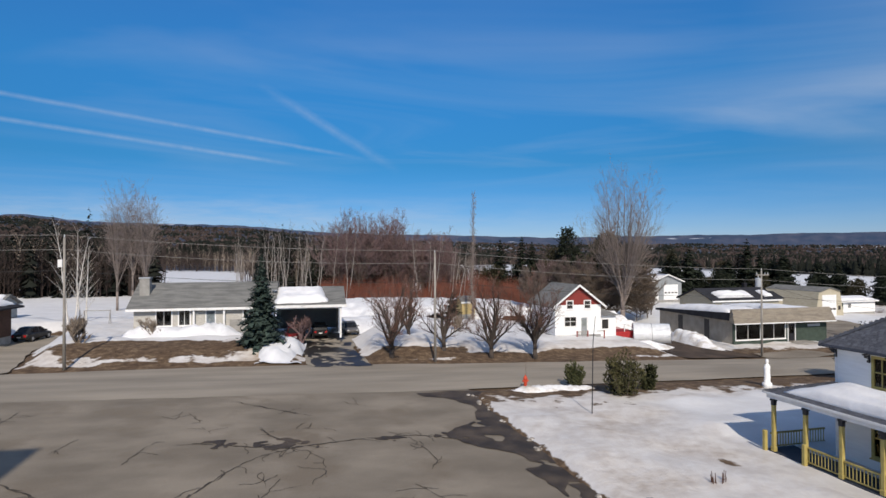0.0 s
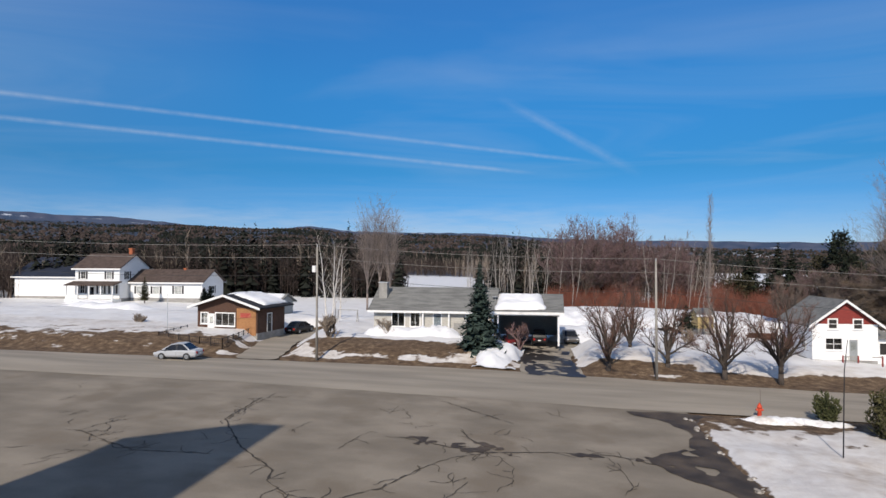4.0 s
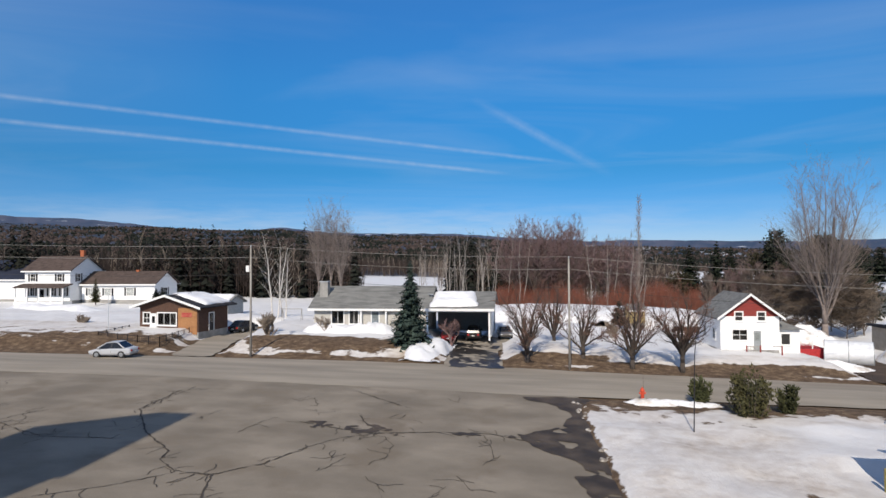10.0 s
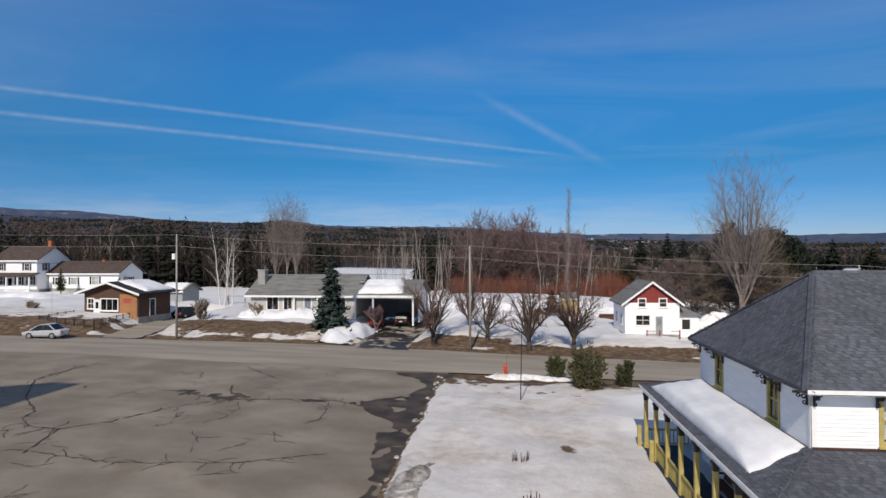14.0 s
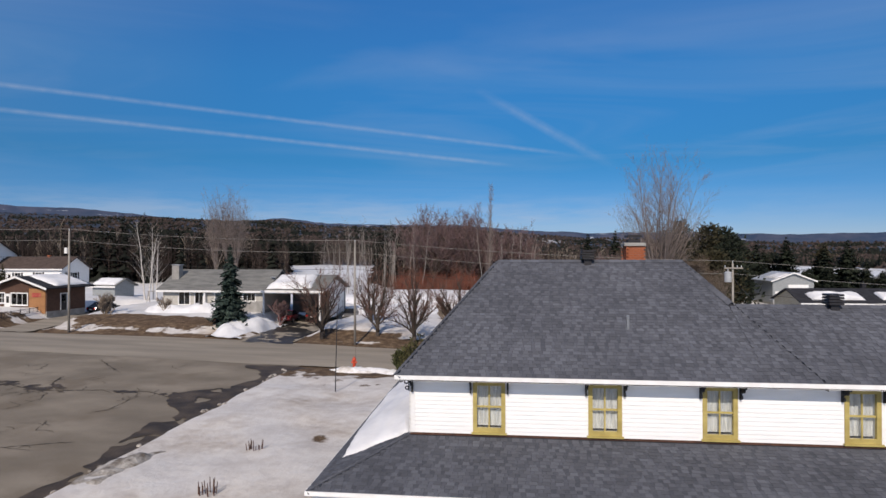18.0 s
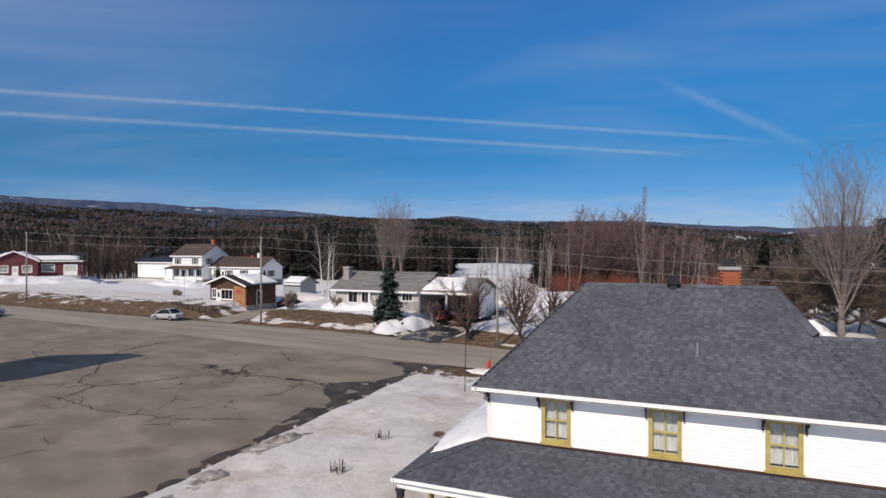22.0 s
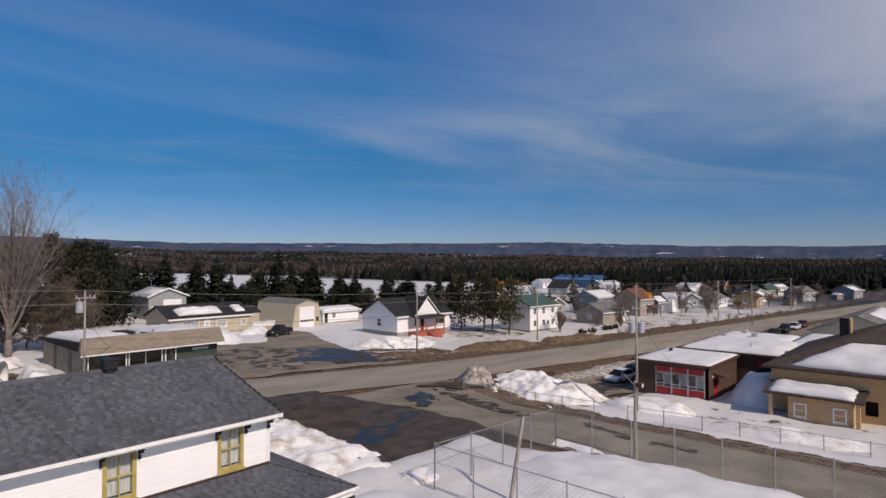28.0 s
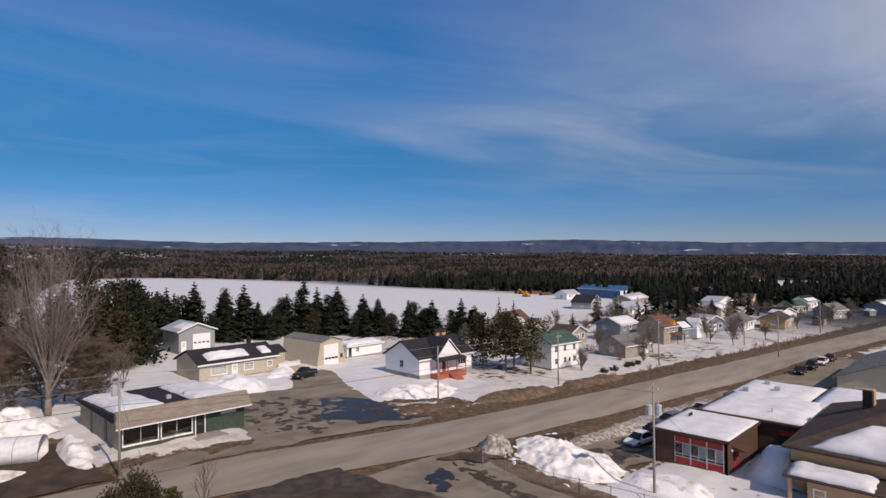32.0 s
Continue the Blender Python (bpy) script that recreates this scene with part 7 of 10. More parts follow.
part("porch_roof", Geo().hull([(-0.4, -2.4, 2.75), (9.6, -2.4, 2.75), (9.6, -0.01, 3.35), (-0.4, -0.01, 3.35)], [(-0.4, -2.4, 2.9), (9.6, -2.4, 2.9), (9.6, -0.01, 3.5), (-0.4, -0.01, 3.5)]), M["shingle_brown"], farm)
part("porch_floor", Geo().box(-0.2, -2.3, -0.3, 9.4, -0.02, 0.3), M["white_trim"], farm)
for x in (0.0, 2.3, 4.6, 6.9, 9.25):
    part("porch_post", Geo().soft(x - 0.11, -2.25, 0.3, x + 0.11, -2.03, 2.78, 0.02), M["white_trim"], farm)
for a, b in ((0.1, 2.2), (4.7, 6.8), (7.0, 9.15)):
    part("porch_rail", Geo().box(a, -2.2, 0.4, b, -2.1, 1.1), M["white_trim"], farm)
farm_wing = house("white single-storey farmhouse wing with brown roof", -96.5, 88.0, 0, 14.4, 7.5, 3.0, "white", "shingle_brown", 2.1, "x", win=(("F", 1.7, 0.8, 0.9, 1.3, (1, 1), "shutters"), ("F", 5.2, 0.8, 1.3, 1.3, (1, 1), "shutters"), ("F", 9.6, 0.8, 1.4, 1.4, (1, 1), "shutters"), ("R", 3.5, 0.8, 1.4, 1.3, (1, 1), "shutters")), doors=(("F", 3.4, 0.9, 2.05),), chimney=(8.8, 3.7, 0.5, 2.5, "brick_chimney"), lift=0.6)
house("white machine shed with a dark navy roof", -125, 92, 0, 19, 12, 4.0, "white", "roof_navy", 3.6, "x", doors=(("F", 15, 3.0, 2.8),), category="shed", name="shed", curtain=False, lift=0.4)
brown = house("low brown and orange brick bungalow with white eaves", -60.5, 50.4, -8, 7.9, 5.6, 2.95, {"F": "brick_brown", "R": "brick_brown", "B": "brick_brown", "L": "brick_brown"}, "shingle_black", 1.15, "y", over=0.8, win=(("F", 0.95, 0.95, 0.9, 1.2), ("F", 3.7, 0.75, 2.5, 1.4, (2, 0), "plain")), doors=(("F", 1.85, 0.75, 2.0), ("R", 2.4, 0.9, 2.05, "black")), snow=((0.22, 0.98, 0.1, 0.98, 0.3, "R"), (0.3, 0.98, 0.2, 0.98, 0.3, "L")), lift=0.35, found=0.25)
part("brick_panel", Geo().box(5.25, -0.05, 0.0, 7.73, -0.004, 3.0), M["brick_orange"], brown, "orange brick facing panel")
part("wall_sign", Geo().box(5.7, -0.075, 1.95, 7.1, -0.052, 2.5), M["salmon"], brown, "small red sign with unreadable writing")
for k, zz in enumerate((2.38, 2.22, 2.06)):
    part("sign_line", Geo().box(5.82, -0.08, zz - 0.04, 6.98 - 0.15 * k, -0.076, zz + 0.04), M["red"], brown)
house("small pale shed in deep snow", -65.2, 74, -8, 4.4, 4.2, 1.9, "grey_siding", "shingle_grey", 1.0, "x", category="shed", name="shed", curtain=False, snow=((0.05, 0.95, 0.1, 0.95, 0.3, "F"),))

house("low maroon ranch house with white eaves", -127, 54, 50, 19.5, 9, 3.2, "maroon", "shingle_black", 1.6, "x", win=(("F", 4, 0.9, 2.0, 1.3), ("F", 13.6, 0.9, 2.2, 1.5), ("R", 3, 0.9, 1.2, 1.2)), doors=(("F", 17.6, 2.4, 2.3),), lift=2.0, snow=((0.4, 0.98, 0.05, 0.5, 0.3, "F"),))
house("maroon gabled house front with snow on the eaves", -122.9, 55.8, 50, 8.0, 8, 3.2, "maroon", "shingle_black", 1.9, "y", win=(("F", 2.2, 0.9, 1.6, 1.3), ("F", 6.2, 0.9, 1.6, 1.3)), doors=(("F", 4.2, 0.9, 2.0),), lift=2.0, snow=((0.05, 0.6, 0.05, 0.9, 0.3, "R"), (0.05, 0.7, 0.05, 0.8, 0.3, "L")))
# bungalow with carport
BX, BY, BZ = -40.6, 54.0, 0.55
bung = house("long grey-roofed bungalow with white trim", BX, BY, -2, 13.6, 8.2, 2.55, "stone_pale", "shingle_grey", 2.15, "x", base=BZ, over=0.6, win=(("F", 2.9, 0.55, 1.5, 1.6, (1, 0), "plain"), ("F", 4.9, 0.55, 1.1, 1.6, (1, 0), "plain"), ("F", 11.6, 1.1, 1.6, 0.95, (2, 0), "plain")), doors=(("F", 7.5, 0.9, 2.05, "blue_siding"),), found=0.3)
for x in (5.9, 8.9):
    part("porch_column", Geo().soft(x - 0.09, -0.5, -0.2, x + 0.09, -0.32, 2.65, 0.015), M["white_trim"], bung)
part("stone_panel", Geo().box(9.4, -0.05, 0.0, 13.62, -0.004, 1.35), M["concrete"], bung, "pale stone facing below the window")
chim = part("chimney", Geo().soft(0.1, 1.7, 2.6, 1.1, 2.6, 5.75, 0.03), M["concrete"], bung, "white painted stone chimney")
part("chimney_cap", Geo().box(0.03, 1.63, 5.75, 1.17, 2.67, 5.85), M["steel_grey"], chim)
carport = thing("carport", "open carport with a grey shingle roof and settled snow", "carport", pose(BX + 13.62, BY - 1.0, BZ - 0.35, 0, 0, -2))
part("roof", gable_geo(-0.05, 8.0, -0.6, 10.0, 2.95, 1.75, "x"), M["shingle_grey"], carport)
part("fascia", Geo().box(-0.05, -0.64, 2.85, 8.0, -0.6, 3.14), M["white_trim"], carport)
part("back_wall", Geo().box(0.1, 9.1, -0.5, 7.6, 9.25, 3.0), M["grey_siding"], carport)
part("side_wall", Geo().box(7.3, 3.5, -0.5, 7.45, 9.1, 2.95).hull([(7.3, -0.5, 2.95), (7.3, 9.9, 2.95), (7.3, 4.7, 4.6)], [(7.45, -0.5, 2.95), (7.45, 9.9, 2.95), (7.45, 4.7, 4.6)]), M["white"], carport)
for x in (0.25, 7.4):
    part("carport_post", Geo().soft(x - 0.1, -0.4, -0.5, x + 0.1, -0.2, 2.95, 0.02), M["white_trim"], carport)
part("beam", Geo().box(0.1, -0.38, 2.72, 7.5, -0.22, 2.95), M["white_trim"], carport)
part("roof_snow", snow_slab(((0.3, -0.3, 3.22), (6.3, 0.0, 3.27), (5.6, 4.4, 4.72), (0.3, 4.4, 4.72)), 0.5, 5, n=20), M["snow"], carport, "thick snow slab on the carport roof", smooth=True)
part("satellite_dish", Geo().turned((0.3, 2.2, 4.5), ((0.02, 0), (0.25, 0.05), (0.34, 0.14), (0.33, 0.15), (0.2, 0.08)), 14).rod((0.3, 2.2, 3.7), (0.3, 2.2, 4.5), 0.03), M["steel_grey"], carport)

# white house with a red gable
red = house("white house with a dark red gable and red front steps", 4.75, 49.9, 0, 5.9, 6.8, 3.5, "white", "shingle_grey", 2.2, "y", over=0.45, gable_mat="dark_red", win=(("F", 1.95, 1.0, 1.5, 1.1, (1, 1), "plain"), ("L", 2, 0.9, 0.9, 1.2), ("L", 4.9, 0.9, 0.9, 1.2)), doors=(("F", 3.7, 0.8, 2.0, "grey_siding"),), lift=0.45, found=0.45, snow=((0.05, 0.9, 0.15, 0.9, 0.15, "R"),))
for cx in (1.87, 4.13):
    window(red, (0, 0), (5.9, 0), (cx - 0.38, cx + 0.38, 3.5, 4.4), M["white_trim"], (0, 1))
    # thin dark sheet over the gable wall, painted shade of a room
    part("dark_room", Geo().box(cx - 0.37, -0.010, 3.51, cx + 0.37, -0.003, 4.39), M["dark"], red)
    part("glazing_bar", Geo().box(cx - 0.36, -0.022, 3.92, cx + 0.36, -0.011, 3.97), M["white_trim"], red)
ann = part("annex", Geo().box(5.92, 0.5, -0.4, 8.15, 6.0, 2.55), M["white"], red)
part("annex_roof", Geo().hull([(5.92, 0.1, 2.55), (8.5, 0.1, 2.55), (8.5, 6.4, 2.55), (5.92, 6.4, 2.55)], [(5.92, 1.6, 3.35), (6.7, 1.6, 3.35), (6.7, 4.9, 3.35), (5.92, 4.9, 3.35)]), M["shingle_grey"], ann)
part("annex_corner", Geo().soft(5.93, 0.44, -0.4, 6.07, 0.498, 2.55, 0.01), M["white_trim"], ann)
window(red, (5.92, 0.49), (8.15, 0.49), (0.35, 1.25, 0.95, 2.1), M["white_trim"], (0, 1))
# same dark sheet as painted room shade in the annex window
part("dark_room", Geo().box(6.28, 0.484, 0.96, 7.16, 0.492, 2.09), M["dark"], ann)
part("front_deck", Geo().box(2.0, -1.5, -0.5, 5.6, -0.03, 0.05), M["dark_red"], red)
for x in (2.05, 3.4, 5.5):
    part("deck_post", Geo().soft(x - 0.06, -1.5, 0.05, x + 0.06, -1.38, 1.1, 0.01), M["dark_red"], red)
part("deck_rail", Geo().box(2.05, -1.47, 0.95, 3.4, -1.41, 1.03).box(4.6, -1.47, 0.95, 5.5, -1.41, 1.03), M["wood_grey"], red)
for k in range(7):
    part("baluster", Geo().box(2.2 + 0.17 * k, -1.46, 0.1, 2.24 + 0.17 * k, -1.42, 0.95), M["wood_grey"], red)
part("front_steps", Geo().box(3.5, -2.1, -0.6, 4.7, -1.5, -0.12).box(3.5, -2.6, -0.6, 4.7, -2.1, -0.3), M["dark_red"], red)
side_deck = part("side_deck", Geo().box(8.15, 1.0, -0.6, 11.2, 5.0, 0.45), M["red"], red, "red side deck")
part("side_rail", Geo().box(8.2, 1.0, 1.25, 11.2, 1.05, 1.33).box(8.2, 1.0, 0.85, 11.2, 1.04, 0.9).box(11.1, 1.0, 0.45, 11.2, 1.1, 1.33).box(9.6, 1.0, 0.45, 9.7, 1.1, 1.33).box(8.2, 1.0, 0.45, 8.3, 1.1, 1.33), M["white_trim"], side_deck)
tent = thing("shelter", "white plastic tunnel garage shelter", "shelter", pose(19.4, 49.2, land(18, 50) + 0.1, 0, 0, 62))
arch = [(-1.6, 0.0), (-1.6, 1.1), (-1.15, 1.75), (-0.4, 2.1), (0.4, 2.1), (1.15, 1.75), (1.6, 1.1), (1.6, 0.0)]
part("cover", Geo().rings([[(x, y, z) for x, z in arch] for y in (0.0, 1.1, 2.2, 3.3, 4.2)], caps=False), M["plastic_white"], tent, smooth=True)
for y in (0.0, 2.1, 4.2):
    g = Geo()
    for (xa, za), (xb, zb) in zip(arch, arch[1:]):
        g.rod((xa, y, za), (xb, y, zb), 0.035)
    part("hoop", g, M["galv"], tent)
part("end_panel", Geo().face(*[(x, 4.18, z) for x, z in arch]), M["plastic_white"], tent)
house("small yellow shed in the snow behind the maples", 0.3, 73.0, 8, 2.2, 2.2, 1.9, "machine_tan", "shingle_grey", 0.7, "x", category="shed", name="shed", curtain=False, lift=0.75, over=0.2)
for k in range(9):
    r_ = random.Random(1900 + k)
    zz = 0.17 + 0.34 * (k // 4)
    solo("log", Geo().rod((-1.6, 0, 0), (1.6, 0, 0), 0.17, 0.16, 8), M["wood_dark"], "rusty brown log stacked in the snow", "log", pose(6.2 + r_.uniform(-0.1, 0.1), 66.0 + 0.36 * (k % 4) + 0.18 * (k // 4), land(6.2, 66) + 0.55 + zz), group="stacked logs")

# ---- the shop ----
SX, SY = 25.0, 45.0
shop = thing("shop", "low taupe shop with plate-glass front and mansard fascia", "shop", pose(SX, SY, land(SX + 8, SY) - 0.05, 0, 0, -1))
SW, SD = 13.2, 14.5
shop_sides = {"F": ((0, 0), (SW, 0)), "R": ((SW, 0), (SW, SD)), "B": ((SW, SD), (0, SD)), "L": ((0, SD), (0, 0))}
sh = {"F": [(0.3, 3.7, 0.75, 2.55), (4.0, 7.2, 0.75, 2.55), (7.6, 8.6, 0.35, 2.5)], "L": [], "R": [], "B": []}
for f, (p, q) in shop_sides.items():
    g = Geo()
    wall_run(g, p, q, -0.6, 3.1, 0.2, sh[f], 0.2 if f in "LR" else 0.0)
    part("wall", g, M["green_siding"] if f == "F" else M["stucco"], shop)
# dark block paints the unlit back of the shop
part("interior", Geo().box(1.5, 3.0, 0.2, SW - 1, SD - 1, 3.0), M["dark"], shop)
part("shop_floor", Geo().box(0.2, 0.2, 0.1, SW - 0.2, 3.0, 0.3), M["concrete"], shop)
for h in sh["F"][:2]:
    window(shop, *shop_sides["F"], h, M["white_trim"], (1, 0), name="shop_window", wide=0.06)
door(shop, *shop_sides["F"], (7.6, 8.6, 0.35, 2.5), M["white_trim"], M["black"])
part("mansard", Geo().hull([(-0.6, -0.9, 2.75), (SW + 0.5, -0.9, 2.75), (SW + 0.5, 0.0, 2.75), (-0.6, 0.0, 2.75)], [(-0.45, -0.25, 4.35), (SW + 0.2, -0.25, 4.35), (SW + 0.2, 0.0, 4.35), (-0.45, 0.0, 4.35)]), M["mansard"], shop, "weathered taupe mansard fascia")
part("soffit_trim", Geo().box(-0.62, -0.95, 2.66, SW + 0.52, -0.86, 2.78), M["white_trim"], shop)
part("roof", Geo().hull([(-0.4, 0.0, 3.0), (SW + 0.2, 0.0, 3.0), (SW + 0.2, SD + 0.4, 3.0), (-0.4, SD + 0.4, 3.0)], [(-0.4, 0.0, 3.9), (SW + 0.2, 0.0, 3.9), (SW + 0.2, SD + 0.4, 3.25), (-0.4, SD + 0.4, 3.25)]), M["shingle_black"], shop)
for k, y in enumerate((4.2, 9.4)):
    part("side_doorway", Geo().box(-0.03, y, -0.1, 0.01, y + 0.9, 2.75), M["black"], shop, "tall dark boarded side doorway")
for q, th in ((((-0.2, 0.3, 3.9), (5.2, 0.3, 3.9), (4.4, 14.4, 3.27), (-0.2, 14.4, 3.27)), 0.55), (((7.6, 0.3, 3.9), (13.2, 0.3, 3.9), (13.2, 14.4, 3.27), (8.4, 14.4, 3.27)), 0.45)):
    part("roof_snow", snow_slab(q, th, 7 + th, n=20), M["snow"], shop, "deep snow on the flat roof", smooth=True)
for x in (6.3, 8.2):
    part("roof_vent", Geo().soft(x, 4.8, 3.6, x + 0.5, 5.3, 4.1, 0.04), M["steel_grey"], shop)
part("sign_mark", Geo().box(10.4, -0.03, 2.05, 12.2, -0.004, 2.35), M["steel_grey"], shop, "small faded sign with unreadable letters")
ramp_t = part("ramp", Geo().hull([(3.6, -2.2, -0.3), (7.6, -2.2, 0.3), (7.6, -0.9, 0.3), (3.6, -0.9, -0.3)], [(3.6, -2.2, -0.2), (7.6, -2.2, 0.42), (7.6, -0.9, 0.42), (3.6, -0.9, -0.2)]).box(7.6, -2.2, 0.3, 10.0, -0.05, 0.42), M["wood_grey"], shop, "weathered timber wheelchair ramp")
part("ramp_stairs", Geo().hull([(10.0, -2.2, 0.3), (11.8, -2.2, -0.35), (11.8, -0.9, -0.35), (10.0, -0.9, 0.3)], [(10.0, -2.2, 0.42), (11.8, -2.2, -0.25), (11.8, -0.9, -0.25), (10.0, -0.9, 0.42)]), M["wood_grey"], ramp_t)
for x, z in ((5.9, 0.0), (7.6, 0.3), (8.8, 0.3), (9.9, 0.3), (11.5, -0.3)):
    part("ramp_post", Geo().soft(x - 0.06, -2.18, -0.9, x + 0.06, -2.06, z, 0.01), M["wood_grey"], ramp_t)

# ---- east of the shop ----
black_roof = house("cream bungalow with a black roof and snow slab", 45.4, 73.4, 0, 13.6, 9.0, 2.6, "beige", "shingle_black", 1.7, "x", win=(("F", 3.2, 0.7, 2.6, 1.3, (3, 0)), ("F", 8.4, 0.8, 1.6, 1.1, (1, 0)), ("F", 12.3, 0.9, 0.9, 0.8, (0, 0))), doors=(("F", 5.9, 0.9, 2.05),), snow=((0.12, 0.66, 0.18, 0.62, 0.55, "F"), (0.8, 0.93, 0.2, 0.7, 0.35, "F")), chimney=(11.2, 5.4, 0.6, 2.6, "black"))
wing2 = part("rear_wing", Geo().box(13.62, 2.2, -0.4, 16.6, 7.6, 2.75).hull([(13.62, 2.2, 2.75), (13.62, 7.6, 2.75), (13.62, 4.9, 3.84)], [(16.6, 2.2, 2.75), (16.6, 7.6, 2.75), (16.6, 4.9, 3.84)]), M["beige"], black_roof)
part("wing_roof", gable_geo(13.62, 17.0, 2.2, 7.6, 2.76, 1.1, "x", over=0.4), M["shingle_black"], wing2)
deck2 = part("side_deck", Geo().box(13.65, -0.6, 0.4, 18.0, 2.15, 0.6).box(13.65, -0.6, -0.6, 18.0, -0.54, 0.4), M["wood_pale"], black_roof)
part("deck_rail", Geo().box(13.65, -0.6, 1.4, 18.0, -0.54, 1.5).box(13.65, -0.6, 0.62, 18.0, -0.57, 1.38).box(17.9, -0.53, 0.6, 18.0, 2.15, 1.5), M["plastic_white"], deck2)
grey_g = house("grey garage with a white overhead door and snowy roof", 54.6, 104.5, 0, 7.6, 8.6, 4.25, "grey_siding", "steel_grey", 1.45, "y", base=-2.2, over=0.5, doors=(("F", 1.0, 0.9, 2.1),), category="garage", name="garage", curtain=False, snow=((0.02, 0.6, 0.2, 0.85, 0.2, "L"),))
part("overhead_door", Geo().box(2.9, -0.06, 0.35, 6.6, -0.004, 3.85), M["white_trim"], grey_g, "white overhead door")
for k in range(1, 5):
    part("door_seam", Geo().box(2.9, -0.075, 0.35 + 0.7 * k, 6.6, -0.061, 0.37 + 0.7 * k), M["steel_grey"], grey_g)
for k in range(4):
    part("door_light", Geo().box(3.1 + 0.9 * k, -0.08, 1.85, 3.65 + 0.9 * k, -0.062, 2.15), M["dark"], grey_g)
# workshop with leaning walls
barn = thing("barn", "beige workshop with inward-leaning walls and an overhead door", "barn", pose(67.6, 74.0, land(70, 75) - 0.1, 0, 0, 4))
prof = [(0, 0), (1.05, 4.75), (3.65, 5.5), (6.25, 4.75), (7.3, 0)]
part("wall", Geo().hull([(x, 0, z - (0.5 if z == 0 else 0)) for x, z in prof], [(x, 11.6, z - (0.5 if z == 0 else 0)) for x, z in prof]), M["beige"], barn)
for (xa, za), (xb, zb) in zip(prof[1:], prof[2:-1]):
    nrm = Vector((za - zb, 0, xb - xa)).normalized() * 0.08
    part("roof_panel", Geo().hull([(xa, -0.3, za), (xb, -0.3, zb), (xb, 11.8, zb), (xa, 11.8, za)], [(xa + nrm.x, -0.3, za + nrm.z), (xb + nrm.x, -0.3, zb + nrm.z), (xb + nrm.x, 11.8, zb + nrm.z), (xa + nrm.x, 11.8, za + nrm.z)]), M["shingle_grey"], barn)
bd = part("overhead_door", Geo().box(1.75, -0.07, 0.1, 5.25, -0.004, 4.15), M["white_trim"], barn, "white overhead door with a row of lights")
for k in range(4):
    part("door_light", Geo().box(1.98 + 0.8 * k, -0.09, 1.35, 2.62 + 0.8 * k, -0.072, 1.72), M["dark"], bd)
part("small_window", Geo().box(5.75, -0.05, 1.35, 6.3, -0.004, 2.1), M["dark"], barn)
house("low white shed with snow on its flat roof", 78, 78.5, 2, 9.5, 5.5, 2.2, "white", "steel_grey", 0.5, "x", category="shed", name="shed", win=(("F", 2.8, 0.9, 0.8, 0.8),), snow=((0.02, 0.98, 0.05, 0.98, 0.35, "F"),), doors=(("F", 0.8, 0.9, 2.0, "roof_green"),))
# white house with a steep centre gable
wh = house("white house with black roof, steep centre gable and red porch", 72.8, 51.6, -3, 12.4, 9.2, 2.75, "white", "shingle_black", 2.5, "x", win=(("F", 9.9, 0.75, 1.9, 1.15, (2, 0)), ("F", 4.2, 0.8, 0.8, 1.1), ("L", 4.5, 0.8, 1.0, 1.2)), doors=(("F", 5.6, 0.9, 2.05, "dark_red"),), lift=0.55)
dorm = part("centre_gable", Geo().hull([(3.2, -0.9, 3.05), (8.4, -0.9, 3.05), (5.8, -0.9, 5.75)], [(3.2, 3.0, 3.05), (8.4, 3.0, 3.05), (5.8, 3.0, 5.75)]), M["white"], wh)
for s in (-1, 1):
    a, b = (5.8 + s * 3.0, 2.85), (5.8, 5.95)
    part("gable_roof", Geo().hull([(a[0], -1.2, a[1]), (b[0], -1.2, b[1]), (b[0], 4.3, b[1]), (a[0], 4.3, a[1])], [(a[0], -1.2, a[1] + 0.14), (b[0], -1.2, b[1] + 0.14), (b[0], 4.3, b[1] + 0.14), (a[0], 4.3, a[1] + 0.14)]), M["shingle_black"], dorm)
    part("gable_trim", Geo().hull([(a[0], -1.24, a[1] - 0.02), (b[0], -1.24, b[1] - 0.02), (b[0], -1.24, b[1] + 0.16), (a[0], -1.24, a[1] + 0.16)], [(a[0], -1.2, a[1] - 0.02), (b[0], -1.2, b[1] - 0.02), (b[0], -1.2, b[1] + 0.16), (a[0], -1.2, a[1] + 0.16)]), M["white_trim"], dorm)
part("porch_roof", Geo().hull([(2.2, -2.3, 2.55), (9.0, -2.3, 2.55), (9.0, -0.02, 3.1), (2.2, -0.02, 3.1)], [(2.2, -2.3, 2.68), (9.0, -2.3, 2.68), (9.0, -0.02, 3.24), (2.2, -0.02, 3.24)]), M["shingle_black"], wh)
part("porch_deck", Geo().box(2.4, -2.2, -0.4, 8.9, -0.02, 0.35), M["salmon"], wh)
for x in (2.5, 4.5, 6.6, 8.8):
    part("porch_post", Geo().soft(x - 0.07, -2.2, 0.35, x + 0.07, -2.06, 2.6, 0.01), M["salmon"], wh)
part("porch_rail", Geo().box(2.5, -2.16, 1.1, 4.5, -2.1, 1.2).box(2.5, -2.16, 0.5, 4.5, -2.1, 0.56).box(2.5, -2.16, 0.8, 4.5, -2.1, 0.84).box(6.6, -2.16, 1.1, 8.8, -2.1, 1.2).box(6.6, -2.16, 0.5, 8.8, -2.1, 0.56), M["salmon"], wh)
